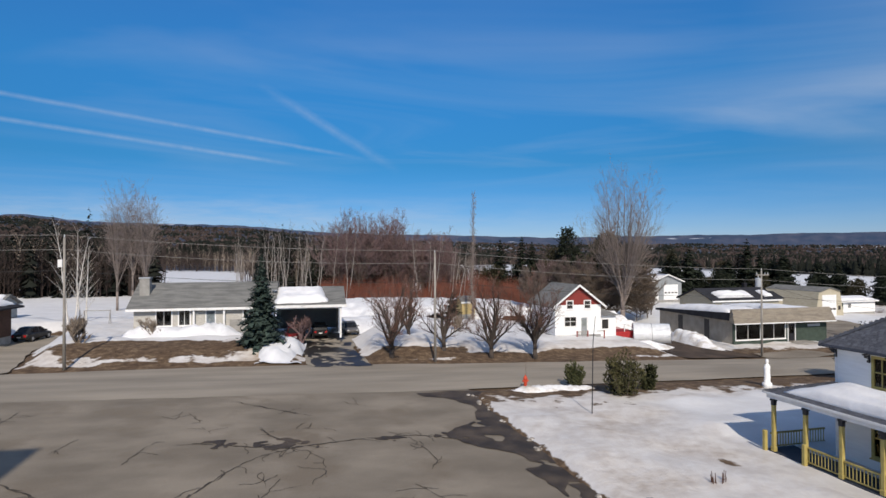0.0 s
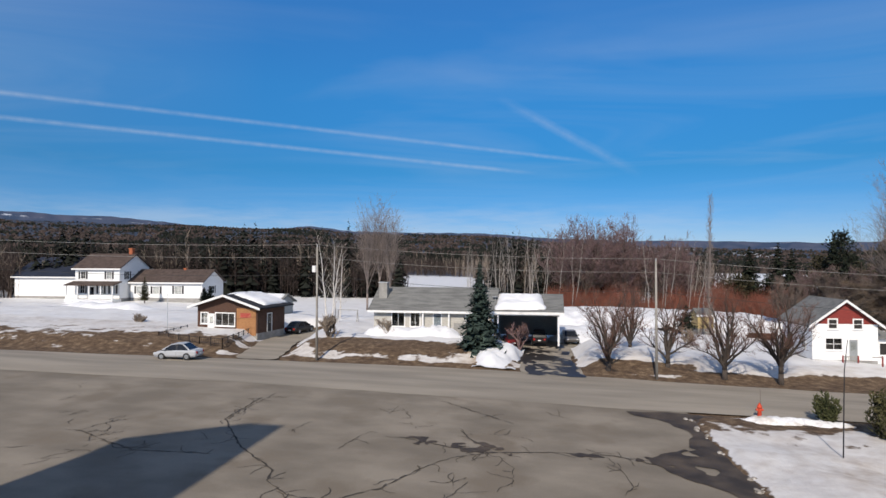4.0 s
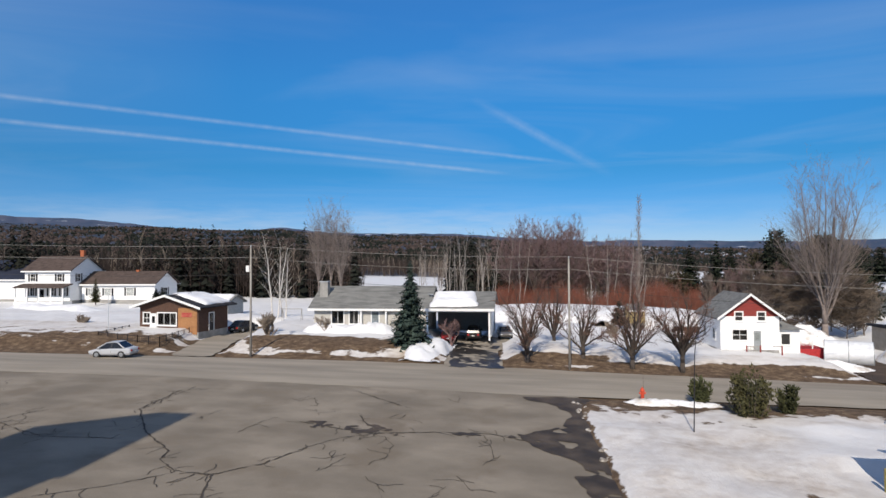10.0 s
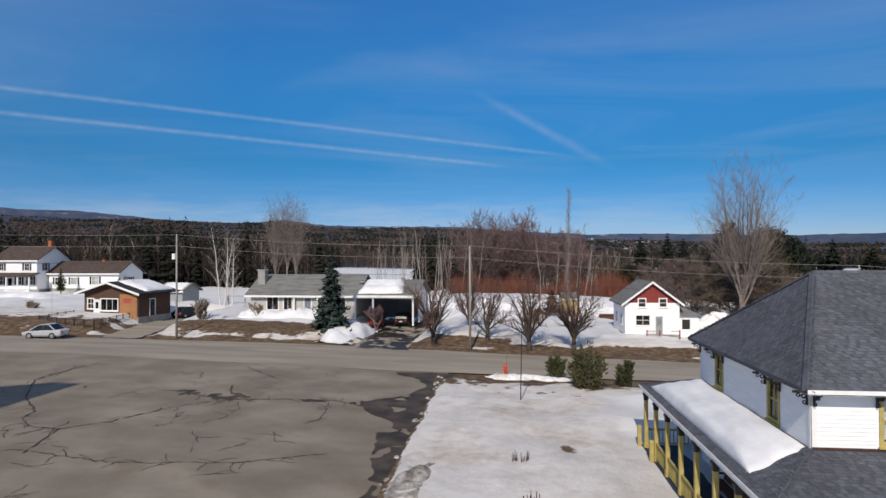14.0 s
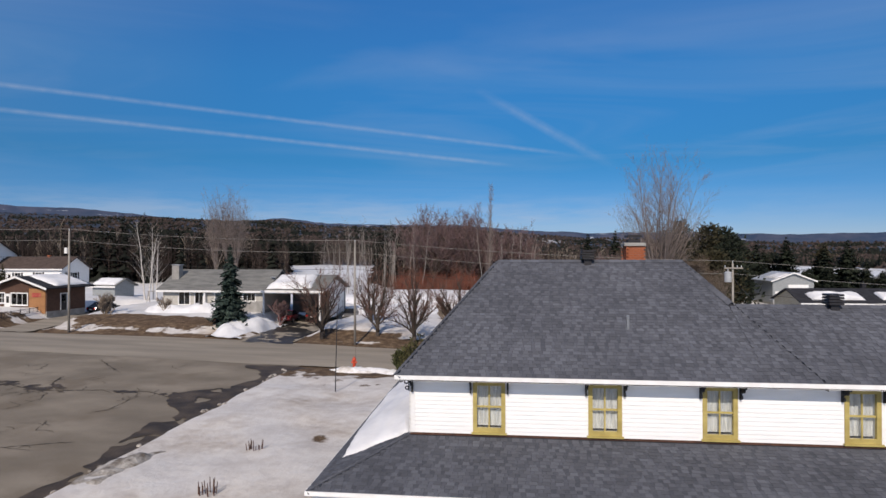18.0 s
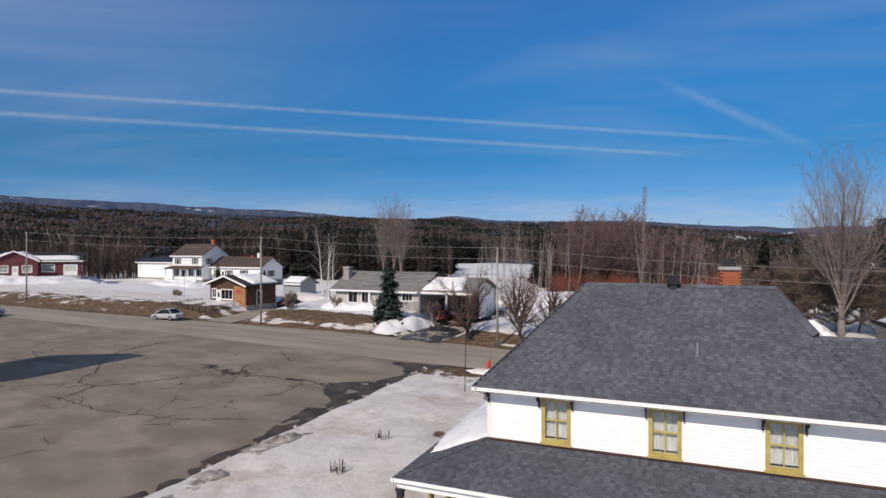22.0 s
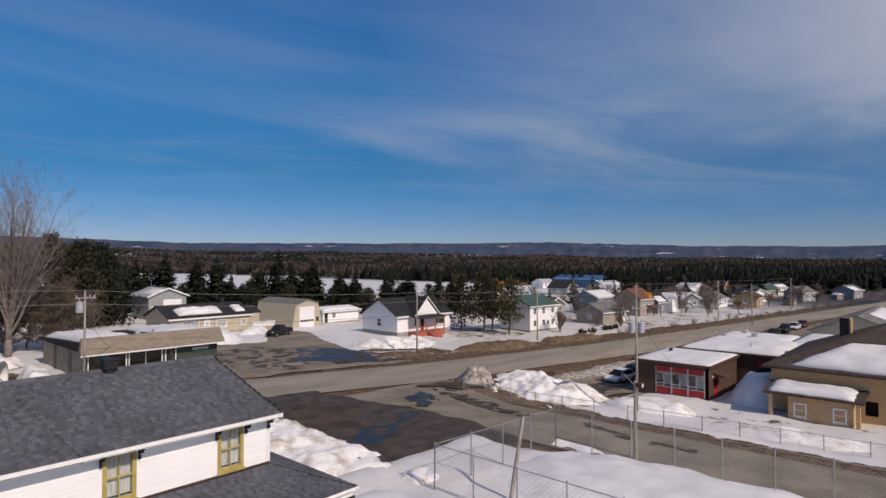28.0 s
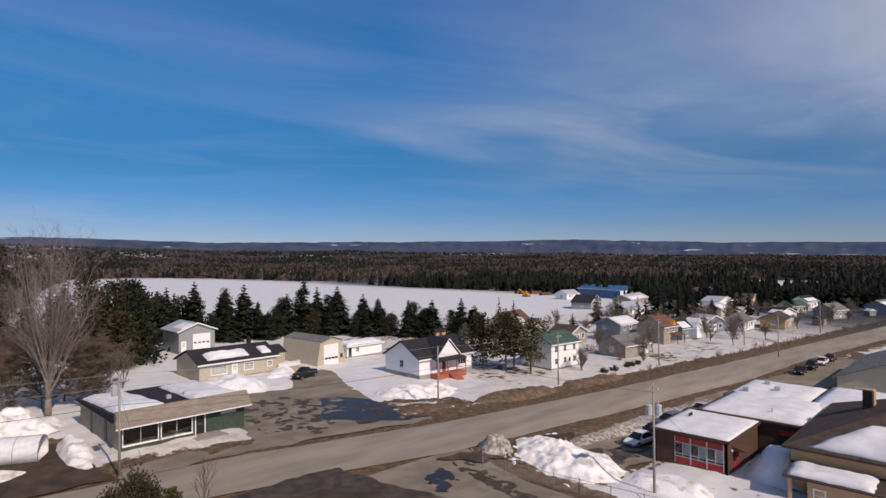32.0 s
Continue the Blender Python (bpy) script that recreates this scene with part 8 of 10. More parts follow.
part("porch_stairs", Geo().hull([(4.7, -4.2, -0.7), (6.4, -4.2, -0.7), (6.4, -2.2, -0.7), (4.7, -2.2, -0.7)], [(4.7, -4.2, -0.4), (6.4, -4.2, -0.4), (6.4, -2.2, 0.35), (4.7, -2.2, 0.35)]).box(4.65, -4.2, 0.3, 4.75, -2.2, 0.4), M["salmon"], wh)

# ---- the school and its yard ----
GZ = land(66, 2)
rb = thing("school_wing", "brown flat-roofed school wing with red window panels", "school", pose(65.6, 0.6, GZ, 0, 0, 0))
RW, RD, RH = 9.6, 7.4, 3.35
for (p, q, hs, mm) in (((0, RD), (0, 0), [(2.2, 7.05, 0.35, 3.05)], "brick_brown"), ((0, 0), (RW, 0), [(1.7, 2.7, 0.1, 2.2)], "brick_brown"), ((RW, 0), (RW, RD), [], "brick_brown"), ((RW, RD), (0, RD), [], "brick_brown")):
    g = Geo()
    wall_run(g, p, q, -0.8, RH, 0.25, hs)
    part("wall", g, M[mm], rb)
m = frame_matrix((0, RD), (0, 0))
for k in range(3):
    u0 = 2.25 + 1.62 * k
    for v0, v1 in ((2.5, 3.05), (0.35, 1.0)):
        pan = part("window_panel", Geo().put(Geo().box(u0, 0.0, v0, u0 + 1.5, 0.06, v1), m), M["red"], rb, "flat red window panel")
    part("window_frame", Geo().put(Geo().box(u0 - 0.05, -0.04, 0.35, u0, 0.08, 3.05).box(u0 + 1.5, -0.04, 0.35, u0 + 1.56, 0.08, 3.05).box(u0, -0.02, 2.44, u0 + 1.5, 0.08, 2.5).box(u0, -0.02, 1.0, u0 + 1.5, 0.08, 1.05).box(u0, -0.01, 1.3, u0 + 1.5, 0.08, 1.36).box(u0 + 0.72, -0.01, 1.05, u0 + 0.78, 0.08, 2.44), m), M["steel_grey"], pan)
    part("blind", Geo().put(Geo().box(u0 + 0.78, 0.10, 1.4, u0 + 1.48, 0.12, 2.4), m), M["curtain"], pan)
    gl = part("pane", Geo().put(Geo().box(u0, 0.03, 1.05, u0 + 1.5, 0.04, 2.44), m), M["glass"], pan)
    gl.visible_shadow = False
# dark block for the shade inside the classrooms
part("interior", Geo().box(0.9, 0.6, 0, RW - 0.6, RD - 0.6, RH - 0.3), M["dark"], rb)
part("roof", Geo().box(-0.3, -0.3, RH, RW + 0.3, RD + 0.3, RH + 0.22), M["brick_brown"], rb)
part("roof_snow", snow_slab(((-0.2, -0.2, RH + 0.22), (RW + 0.2, -0.2, RH + 0.22), (RW + 0.2, RD + 0.2, RH + 0.22), (-0.2, RD + 0.2, RH + 0.22)), 0.18, 3, n=18, trim=0.01), M["snow"], rb, "even snow on the flat roof", smooth=True)
part("door_hood", Geo().hull([(1.3, -1.3, 2.35), (3.1, -1.3, 2.35), (3.1, 0, 2.35), (1.3, 0, 2.35)], [(1.3, -1.3, 2.45), (3.1, -1.3, 2.45), (3.1, 0, 2.75), (1.3, 0, 2.75)]), M["brick_brown"], rb)
door(rb, (0, 0), (RW, 0), (1.7, 2.7, 0.1, 2.2), M["red"], M["red"])
part("wall_lamp", Geo().soft(0.9, -0.15, 2.3, 1.15, -0.005, 2.5, 0.02), M["lamp_clear"], rb)
for x in (5.8, 6.3):
    part("roof_pipe", Geo().rod((x, 5.9, RH + 0.2), (x, 5.9, RH + 0.75), 0.12, 0.12, 8), M["black"], rb)
hall = thing("school_hall", "long flat-roofed school block under deep snow", "school", pose(75.3, -4.0, GZ))
part("wall", Geo().box(0, 0, -0.8, 12.2, 11.0, 3.55), M["brick_brown"], hall)
part("roof_edge", Geo().box(-0.25, -0.25, 3.55, 12.45, 11.25, 3.75), M["brick_brown"], hall)
part("roof_snow", snow_slab(((0, 0, 3.75), (12.2, 0, 3.75), (12.2, 11, 3.75), (0, 11, 3.75)), 0.5, 6, n=26, trim=0.02), M["snow"], hall, "deep wind-shaped snow on the flat roof", smooth=True)
part("roof_pipe", Geo().rod((2.2, 3.8, 3.7), (2.2, 3.8, 4.7), 0.08, 0.08, 8), M["steel_grey"], hall)
part("window_band", Geo().box(-0.06, 0.6, 1.0, -0.004, 2.6, 2.5), M["dark"], hall)
part("red_panel", Geo().box(-0.08, 0.6, 2.5, -0.004, 2.6, 3.0), M["red"], hall)
hall2 = thing("school_back_block", "second flat-roofed school block beyond, snow covered", "school", pose(87.8, -1.2, land(90, 2)))
part("wall", Geo().box(0, 0, -0.8, 12, 9.4, 3.7), M["brick_brown"], hall2)
part("roof_edge", Geo().box(-0.2, -0.2, 3.7, 12.2, 9.6, 3.9), M["brick_brown"], hall2)
part("roof_snow", snow_slab(((0, 0, 3.9), (12, 0, 3.9), (12, 9.4, 3.9), (0, 9.4, 3.9)), 0.35, 8, n=18, trim=0.01), M["snow"], hall2, smooth=True)
for x, y in ((4.5, 4), (7.5, 6), (1.5, 7)):
    part("roof_unit", Geo().soft(x, y, 3.95, x + 0.9, y + 0.7, 4.75, 0.05), M["steel_grey"], hall2)
gym = thing("school_gym", "dark-edged raised flat-roofed block", "school", pose(84.0, -14.5, land(90, -8)))
part("wall", Geo().box(0, 0, -0.8, 15, 12.6, 4.5), M["brick_brown"], gym)
part("roof_snow", snow_slab(((0.1, 0.1, 4.5), (14.9, 0.1, 4.5), (14.9, 12.5, 4.5), (0.1, 12.5, 4.5)), 0.3, 9, n=16, trim=0.01), M["snow"], gym, smooth=True)
tan_h = thing("tan_building", "tan-sided building with dark hipped roof and snow", "building", pose(65.9, -21.0, land(66, -8), 0, 0, 0))
TW, TD, TH = 20.0, 16.2, 4.3
for (p, q, hs) in (((0, TD), (0, 0), [(7.0, 7.9, 0.9, 2.1), (10.6, 11.5, 0.9, 2.1)]), ((0, 0), (TW, 0), []), ((TW, 0), (TW, TD), []), ((TW, TD), (0, TD), [])):
    g = Geo()
    wall_run(g, p, q, -0.8, TH, 0.25, hs, 0.25 if p[0] == q[0] else 0.0)
    part("wall", g, M["tan"], tan_h)
# dark block for the shade inside the hall
part("interior", Geo().box(1, 1, 0, TW - 1, TD - 1, TH - 0.3), M["dark"], tan_h)
hip = [(-0.6, -0.6, TH), (TW + 0.6, -0.6, TH), (TW + 0.6, TD + 0.6, TH), (-0.6, TD + 0.6, TH)]
top = [(8.0, TD / 2 - 0.1, TH + 3.6), (TW - 8, TD / 2 - 0.1, TH + 3.6), (TW - 8, TD / 2 + 0.1, TH + 3.6), (8.0, TD / 2 + 0.1, TH + 3.6)]
part("roof", Geo().hull(hip, top), M["shingle_brown"], tan_h)
part("roof_edge", Geo().box(-0.63, -0.63, TH - 0.2, TW + 0.63, TD + 0.63, TH + 0.01), M["shingle_brown"], tan_h)
def onroof(v, f):
    return (-0.6 + 8.6 * f, v, TH + 3.6 * f + 0.02)
part("roof_snow", snow_slab((onroof(1.0, 0.02), onroof(TD - 0.6, 0.02), onroof(TD / 2 + 2.6, 0.55), onroof(TD / 2 - 3.0, 0.55)), 0.5, 12, n=20), M["snow"], tan_h, "thick snow on the hipped roof", smooth=True)
lean = part("entry_wing", Geo().box(-2.6, 9.7, -0.8, -0.02, 14.35, 2.3), M["tan"], tan_h)
for y in (9.2, TD - 0.7):
    part("entry_post", Geo().soft(-2.9, y, -0.8, -2.6, y + 0.3, 2.32, 0.02), M["tan"], lean)
part("entry_roof", Geo().hull([(-3.1, 8.9, 2.3), (-0.02, 8.9, 2.8), (-0.02, TD, 2.8), (-3.1, TD, 2.3)], [(-3.1, 8.9, 2.45), (-0.02, 8.9, 2.95), (-0.02, TD, 2.95), (-3.1, TD, 2.45)]), M["shingle_brown"], lean)
part("entry_snow", snow_slab(((-3.0, 9.4, 2.49), (-0.1, 9.4, 2.96), (-0.1, TD - 0.1, 2.96), (-3.0, TD - 0.1, 2.49)), 0.34, 13, n=16), M["snow"], lean, smooth=True)
for y in (10.62, 13.45):
    window(tan_h, (-2.62, y + 0.5), (-2.62, y - 0.5), (0.1, 0.9, 0.62, 1.62), M["white_trim"], (0, 1), wide=0.09)
chm = part("chimney", Geo().soft(11.5, 11.5, TH + 1.0, 12.5, 12.5, TH + 3.7, 0.05), M["tan"], tan_h)
part("chimney_shaft", Geo().box(10.8, 11.6, TH + 1.0, 11.45, 12.4, TH + 3.75), M["black"], chm)
house("long beige building with a grey roof by the car park", 112, -12, 0, 26, 12, 3.6, "beige", "shingle_grey", 2.4, "x", win=(("L", 3, 1.2, 1.2, 1.0), ("L", 8, 1.2, 1.2, 1.0), ("B", 5, 1.2, 1.4, 1.0), ("B", 12, 1.2, 1.4, 1.0), ("B", 19, 1.2, 1.4, 1.0)), snow=((0.3, 0.98, 0.05, 0.95, 0.3, "F"),), category="building", name="building")

# ---- snow banks ----
def bank(label, cx, cy, lx, ly, h, turn=0, seed=1, material="snow_dirty", **kw):
    return solo("snow_bank", heap(cx, cy, lx, ly, h, turn, seed, **kw), M[material], label, "snow bank", smooth=True)


bank("high ploughed snow bank beside the house", 26.2, 13.2, 6.4, 17.5, 1.25, 0, 1, rough=0.62, step=0.22)
bank("ploughed snow ridge at the lot's corner", 25.0, 21.5, 6, 7, 1.0, 0, 21, rough=0.75, step=0.22)
bank("short snow pile by the ball-court fence", 28.4, 3.2, 3.6, 2.8, 0.8, 10, 2, rough=1.0, step=0.2)
bank("deep clean snow over the ball court", 33.5, -7.5, 12.5, 19, 0.9, 0, 3, material="snow", rough=0.25, sharp=0.6, step=0.6)
bank("drifted clean snow beside the porch", 23.6, -2.0, 8.5, 14, 0.8, 0, 4, material="snow", rough=0.3, step=0.5)
bank("large dirty ploughed snow pile at the corner", 57.6, 13.4, 9.5, 14.5, 1.5, -14, 5, rough=0.7, step=0.22)
bank("dirty snow lump with frozen grit", 53.6, 19.8, 4.4, 3.4, 1.3, 0, 6, material="slush", rough=1.2, step=0.25)
bank("low snow ridge before the school", 58.6, 3.4, 5.5, 9, 1.0, 10, 7, rough=0.5)
bank("tall shaded snow cone between the school wings", 69.4, -3.2, 8.0, 5.4, 2.9, 0, 8, material="snow", rough=0.25)
bank("snow ridge along the school fence", 56.4, -9, 5, 12, 0.8, 4, 9, rough=0.5)
bank("broad snow bank before the grey-roofed bungalow", -35.0, 51.2, 17.5, 4.6, 2.3, 2, 10, material="snow", rough=0.7)
bank("snow bank beside the spruce and drive", -25.9, 46.2, 4.6, 11.5, 1.6, -4, 11, material="snow", rough=0.7)
bank("snow bank along the brick bungalow's lawn", -58.6, 46.0, 7.5, 3.6, 1.0, -8, 12, rough=0.5)
bank("deep snow bank behind the farm field", -84, 66, 22, 8, 1.9, -6, 13, material="snow", rough=0.4, step=0.7)
bank("long snow bank before the maroon ranch house", -117.0, 57.0, 34, 13, 2.5, 50, 43, material="snow", rough=0.3, step=0.7)
bank("snow-covered rise under the maroon ranch house", -125.5, 64.0, 30, 22, 2.3, 50, 44, material="snow", rough=0.2, step=0.9, sharp=0.5)
bank("snow bank before the farmhouse porch", -100.5, 82.0, 12, 3, 0.9, 0, 14, material="snow", rough=0.5)
bank("ploughed snow bank between the shop and its drive", 21.9, 48.0, 2.8, 12.5, 1.3, -4, 15, rough=0.7)
bank("big snow bank at the end of the muddy drive", 18.6, 61.5, 11, 9, 2.1, 10, 16, rough=0.85)
bank("snow bank by the plastic shelter", 12.0, 45.6, 12, 4, 0.8, -6, 17, rough=0.4)
bank("rounded snow bank beside the shop forecourt", 45.8, 65.4, 13, 8.5, 2.1, -12, 18, material="snow", rough=0.6)
bank("snow bank in front of the white house", 66.0, 44.8, 15, 9, 1.25, -20, 19, rough=0.85)
bank("snow bank along the barn's drive", 58.5, 71.5, 10, 4, 1.3, 40, 20, material="snow", rough=0.4)
bank("snow bank at the drive's edge", -14.2, 51, 4, 13, 0.8, 4, 22, material="snow", rough=0.4)
bank("high snow-covered slope behind the maples", -2.5, 86.0, 48, 24, 2.45, 0, 45, material="snow", rough=0.14, step=0.6, sharp=0.55)
bank("snow drift behind the carport", -12, 66, 22, 14, 1.5, 0, 23, material="snow", rough=0.3, step=0.7)
bank("trampled dirty snow between bank and pile", 26.4, 6.6, 4.6, 4.4, 0.35, 20, 41, material="slush", rough=1.2, step=0.22)
for k in range(70):
    rnd = random.Random(1500 + k)
    u = rnd.random()
    x, y = (28.6 - 1.2 * u + rnd.uniform(-0.8, 1.2), 5 + 20 * u) if k < 40 else (52.4 + rnd.uniform(-0.6, 1.4) + 3 * u, 19 - 15 * u)
    r = rnd.uniform(0.10, 0.32)
    lows = [(r * rnd.uniform(0.6, 1.2) * math.cos(q * 1.05), r * rnd.uniform(0.6, 1.2) * math.sin(q * 1.05), -0.08) for q in range(6)]
    tops = [(p[0] * 0.6 + rnd.uniform(-0.1, 0.1) * r, p[1] * 0.6, r * rnd.uniform(0.5, 1.1)) for p in lows]
    solo("snow_chunk", Geo().hull(lows, tops), M["snow_dirty" if k % 3 else "slush"], "broken chunk of ploughed snow on asphalt", "snow chunk", pose(x, y, land(x, y) + 0.03, 0, 0, rnd.uniform(0, 360)), group="snow chunks")
for k, (cx, cy, lx, ly, h, turn) in enumerate(((75.5, 33.6, 19, 5.2, 1.0, -9), (93.5, 31.4, 20, 4.6, 0.8, -6), (60.0, 36.2, 9, 3.6, 0.5, -12))):
    solo("grass_bank", heap(cx, cy, lx, ly, h, turn, 60 + k, rough=0.7, step=0.35), M["straw"], "low bank of dead brown grass along the road", "grass bank", smooth=True)
bank("long gritty snow ridge between road and school", 80.0, 14.9, 42, 3.4, 0.6, -4, 42, rough=0.9, step=0.4, material="slush")
solo("slush_rim", heap(-12.3, -2, 1.9, 50, 0.34, 0, 31, step=0.22, rough=1.1, foot=0.08), M["slush"], "gritty melting rim of the snow-covered yard", "slush", kind="structure", smooth=True)
solo("slush_rim", heap(-7.0, 25.4, 7.5, 1.8, 0.42, 0, 32, step=0.22, rough=1.1, foot=0.08), M["snow_dirty"], "lumpy snow rim along the road", "snow bank", kind="structure", smooth=True)
for k in range(110):
    rnd = random.Random(900 + k)
    x, y = (-13.1 + rnd.uniform(-0.35, 0.6), rnd.uniform(-8, 25)) if k < 96 else (rnd.uniform(25, 31), rnd.uniform(3.6, 6.2))
    s = rnd.uniform(0.05, 0.18)
    g = Geo().turned((0, 0, -0.03), ((s * 0.9, 0), (s, s * 0.35), (s * 0.72, s * 0.8), (s * 0.2, s)), 7)
    solo("snow_lump", g, M["slush"], "gritty frozen snow lump on the asphalt", "snow lump", pose(x, y, land(x, y), 0, 0, rnd.uniform(0, 360)), group="snow lumps")


# ---- poles and wires ----
def utility_pole(label, x, y, top, r=0.125, arm=0.0, cans=(), box=False, material="wood_grey", turn=0):
    z = land(x, y)
    h = top - z
    t = thing("utility_pole", label, "utility pole", pose(x, y, z, 0, 0, turn), "utility poles")
    part("shaft", Geo().rod((0, 0, -0.4), (0, 0, h), r, r * 0.62, 10), M[material], t, smooth=True)
    if arm:
        a = part("crossarm", Geo().box(-arm, -0.18, h - 0.5, arm, -0.06, h - 0.38), M["wood_grey"], t)
        for u in (-arm + 0.1, 0.35, arm - 0.1):
            part("insulator", Geo().turned((u, -0.12, h - 0.38), ((0.03, 0), (0.05, 0.06), (0.03, 0.1), (0.05, 0.14), (0.02, 0.2)), 8), M["steel_grey"], a)
    part("top_insulator", Geo().turned((0, 0, h), ((0.03, 0), (0.055, 0.07), (0.03, 0.12), (0.055, 0.16), (0.02, 0.24)), 8), M["steel_grey"], t)
    for u, zz in cans:
        c = part("transformer", Geo().turned((u, -0.02, h - zz), ((0.26, 0), (0.29, 0.04), (0.29, 0.80), (0.31, 0.82), (0.31, 0.87), (0.18, 0.95)), 14), M["steel_grey"], t, "grey transformer can", smooth=False)
        part("bushing", Geo().turned((u, -0.02, h - zz + 0.95), ((0.04, 0), (0.06, 0.05), (0.04, 0.1), (0.06, 0.15), (0.03, 0.25)), 8), M["steel_grey"], c)
        part("mounting_arm", Geo().box(min(0, u), -0.06, h - zz + 0.3, max(0, u), 0.0, h - zz + 0.42), M["galv"], c)
    if box:
        part("meter_box", Geo().soft(-0.42, -0.2, h - 2.35, -0.1, 0.12, h - 1.75, 0.03), M["white_trim"], t)
    return (x, y, top)


P1 = utility_pole("weathered wooden utility pole with a white box", -42.3, 39.9, 10.2, box=True)
P2 = utility_pole("pale wooden utility pole on the verge", -12.0, 39.9, 8.9, r=0.13)
P3 = utility_pole("utility pole with a transformer before the shop", 23.0, 38.6, 6.9, cans=((-0.42, 1.7),), arm=0.8)
P4 = utility_pole("utility pole at the bend of the road", 61.8, 36.4, 5.2)
P5 = utility_pole("utility pole with crossarm beyond the pines", 86.1, 33.2, 5.0, arm=0.7)
P6 = utility_pole("utility pole on the village street", 115.5, 29.6, 5.0, arm=0.7)
P7 = utility_pole("utility pole far along the street", 157.0, 27.0, 4.6, arm=0.7)
P8 = utility_pole("utility pole far along the street", 200.0, 20.0, 4.4, arm=0.7)
P9 = utility_pole("weathered pole behind the shop", 29.5, 76.3, 4.0)
P0 = utility_pole("utility pole by the farm field", -84.0, 38.4, 11.2)
S1 = utility_pole("utility pole with two transformers by the school", 55.9, 3.6, 5.9, r=0.13, cans=((-0.42, 2.6), (0.42, 2.6)), arm=0.5, turn=-45)
S2 = utility_pole("utility pole of the school parking lot", 145.6, 16.7, 4.4)


def wire(points, sag, r, material, label, off=0.0):
    g = Geo()
    for p, q in zip(points, points[1:]):
        p, q = Vector(p) + Vector((0, 0, off)), Vector(q) + Vector((0, 0, off))
        n = 14
        pts = [p.lerp(q, i / n) - Vector((0, 0, sag * 4 * (i / n) * (1 - i / n))) for i in range(n + 1)]
        for a, b in zip(pts, pts[1:]):
            g.rod(a, b, r, r, 4, caps=False)
    return solo("power_line", g, M[material], label, "power line", group="power lines")


LINE = [P0, P1, P2, P3, P4, P5, P6, P7, P8]
wire(LINE, 0.35, 0.016, "wire_pale", "weathered overhead power line along the street", 0.2)
wire(LINE, 0.4, 0.016, "wire_pale", "weathered lower power line along the street", -0.95)
wire(LINE, 0.5, 0.022, "cable", "black telephone cable along the street", -2.6)
wire([P3, (19.0, 21.0, 5.6), (10, 9.9, 4.9)], 0.5, 0.012, "cable", "black service cable to the white house", -1.2)
wire([P2, (-26, 54.5, 4.3)], 0.5, 0.012, "cable", "black service cable to the bungalow", -1.5)
wire([P4, S1], 0.5, 0.016, "cable", "black cable across the street to the school", -0.6)
wire([S1, (66.0, 3.0, -0.6)], 0.2, 0.012, "cable", "black service cable to the school wing", -1.5)

lamp = thing("lamp_post", "short wooden lamp post at the side street", "lamp post", pose(40.3, -3.1, land(40, -3)))
LH = 2.35 - land(40, -3)
part("shaft", Geo().rod((0, 0, -0.4), (0, 0, LH), 0.12, 0.09, 9), M["wood_grey"], lamp)
head = part("lamp_head", Geo().soft(-0.22, -0.5, LH - 0.35, 0.06, -0.12, LH - 0.05, 0.05), M["rust"], lamp, "rusty floodlight head")
part("lamp_lens", Geo().box(-0.2, -0.515, LH - 0.32, 0.04, -0.501, LH - 0.1), M["lamp_clear"], head)
part("lamp_arm", Geo().rod((0, 0, LH - 0.3), (-0.9, 0.3, LH + 0.5), 0.03, 0.03, 6), M["galv"], head)

# ---- fences ----
def mesh_fence(label, points, height, spacing, rail=True, link=0.24):
    t = thing("chain_link_fence", label, "fence", pose(0, 0, 0))
    for (xa, ya), (xb, yb) in zip(points, points[1:]):
        n = max(1, round(math.hypot(xb - xa, yb - ya) / spacing))
        ps = [(xa + (xb - xa) * i / n, ya + (yb - ya) * i / n) for i in range(n + 1)]
        for x, y in ps:
            z = land(x, y)
            part("fence_post", Geo().rod((x, y, z - 0.3), (x, y, z + height + 0.06), 0.035, 0.035, 7).turned((x, y, z + height + 0.06), ((0.045, 0), (0.03, 0.04), (0.008, 0.06)), 7), M["galv"], t)
        for (x0, y0), (x1, y1) in zip(ps, ps[1:]):
            z0, z1 = land(x0, y0), land(x1, y1)
            if rail:
                part("top_rail", Geo().rod((x0, y0, z0 + height), (x1, y1, z1 + height), 0.022, 0.022, 6), M["galv"], t)
            g = Geo()
            ln = math.hypot(x1 - x0, y1 - y0)
            k = max(2, int(ln / link))
            m = max(2, int(height / link))
            for s in (-1, 1):
                for i in range(-m, k + 1):
                    a, b = (i, i + m) if s > 0 else (i + m, i)
                    pa, pb = (a / k, 0.0), (b / k, 1.0)
                    lo, hi = 0.0, 1.0
                    d = pb[0] - pa[0]
                    if d > 0:
                        lo, hi = max(0, -pa[0] / d), min(1, (1 - pa[0]) / d)
                    else:
                        lo, hi = max(0, (1 - pa[0]) / d), min(1, -pa[0] / d)
                    if hi - lo < 0.02:
                        continue
                    def at(u):
                        f = pa[0] + d * u
                        return (x0 + (x1 - x0) * f, y0 + (y1 - y0) * f, z0 + (z1 - z0) * f + 0.05 + (height - 0.08) * u)
                    g.rod(at(lo), at(hi), 0.0035, 0.0035, 3, caps=False)
            part("fence_mesh", g, M["galv"], t)
    return t


mesh_fence("tall chain-link fence round the snowy ball court", ((26.6, -16), (27.0, 1.3), (38.2, 1.2), (38.6, -16)), 2.5, 2.6)
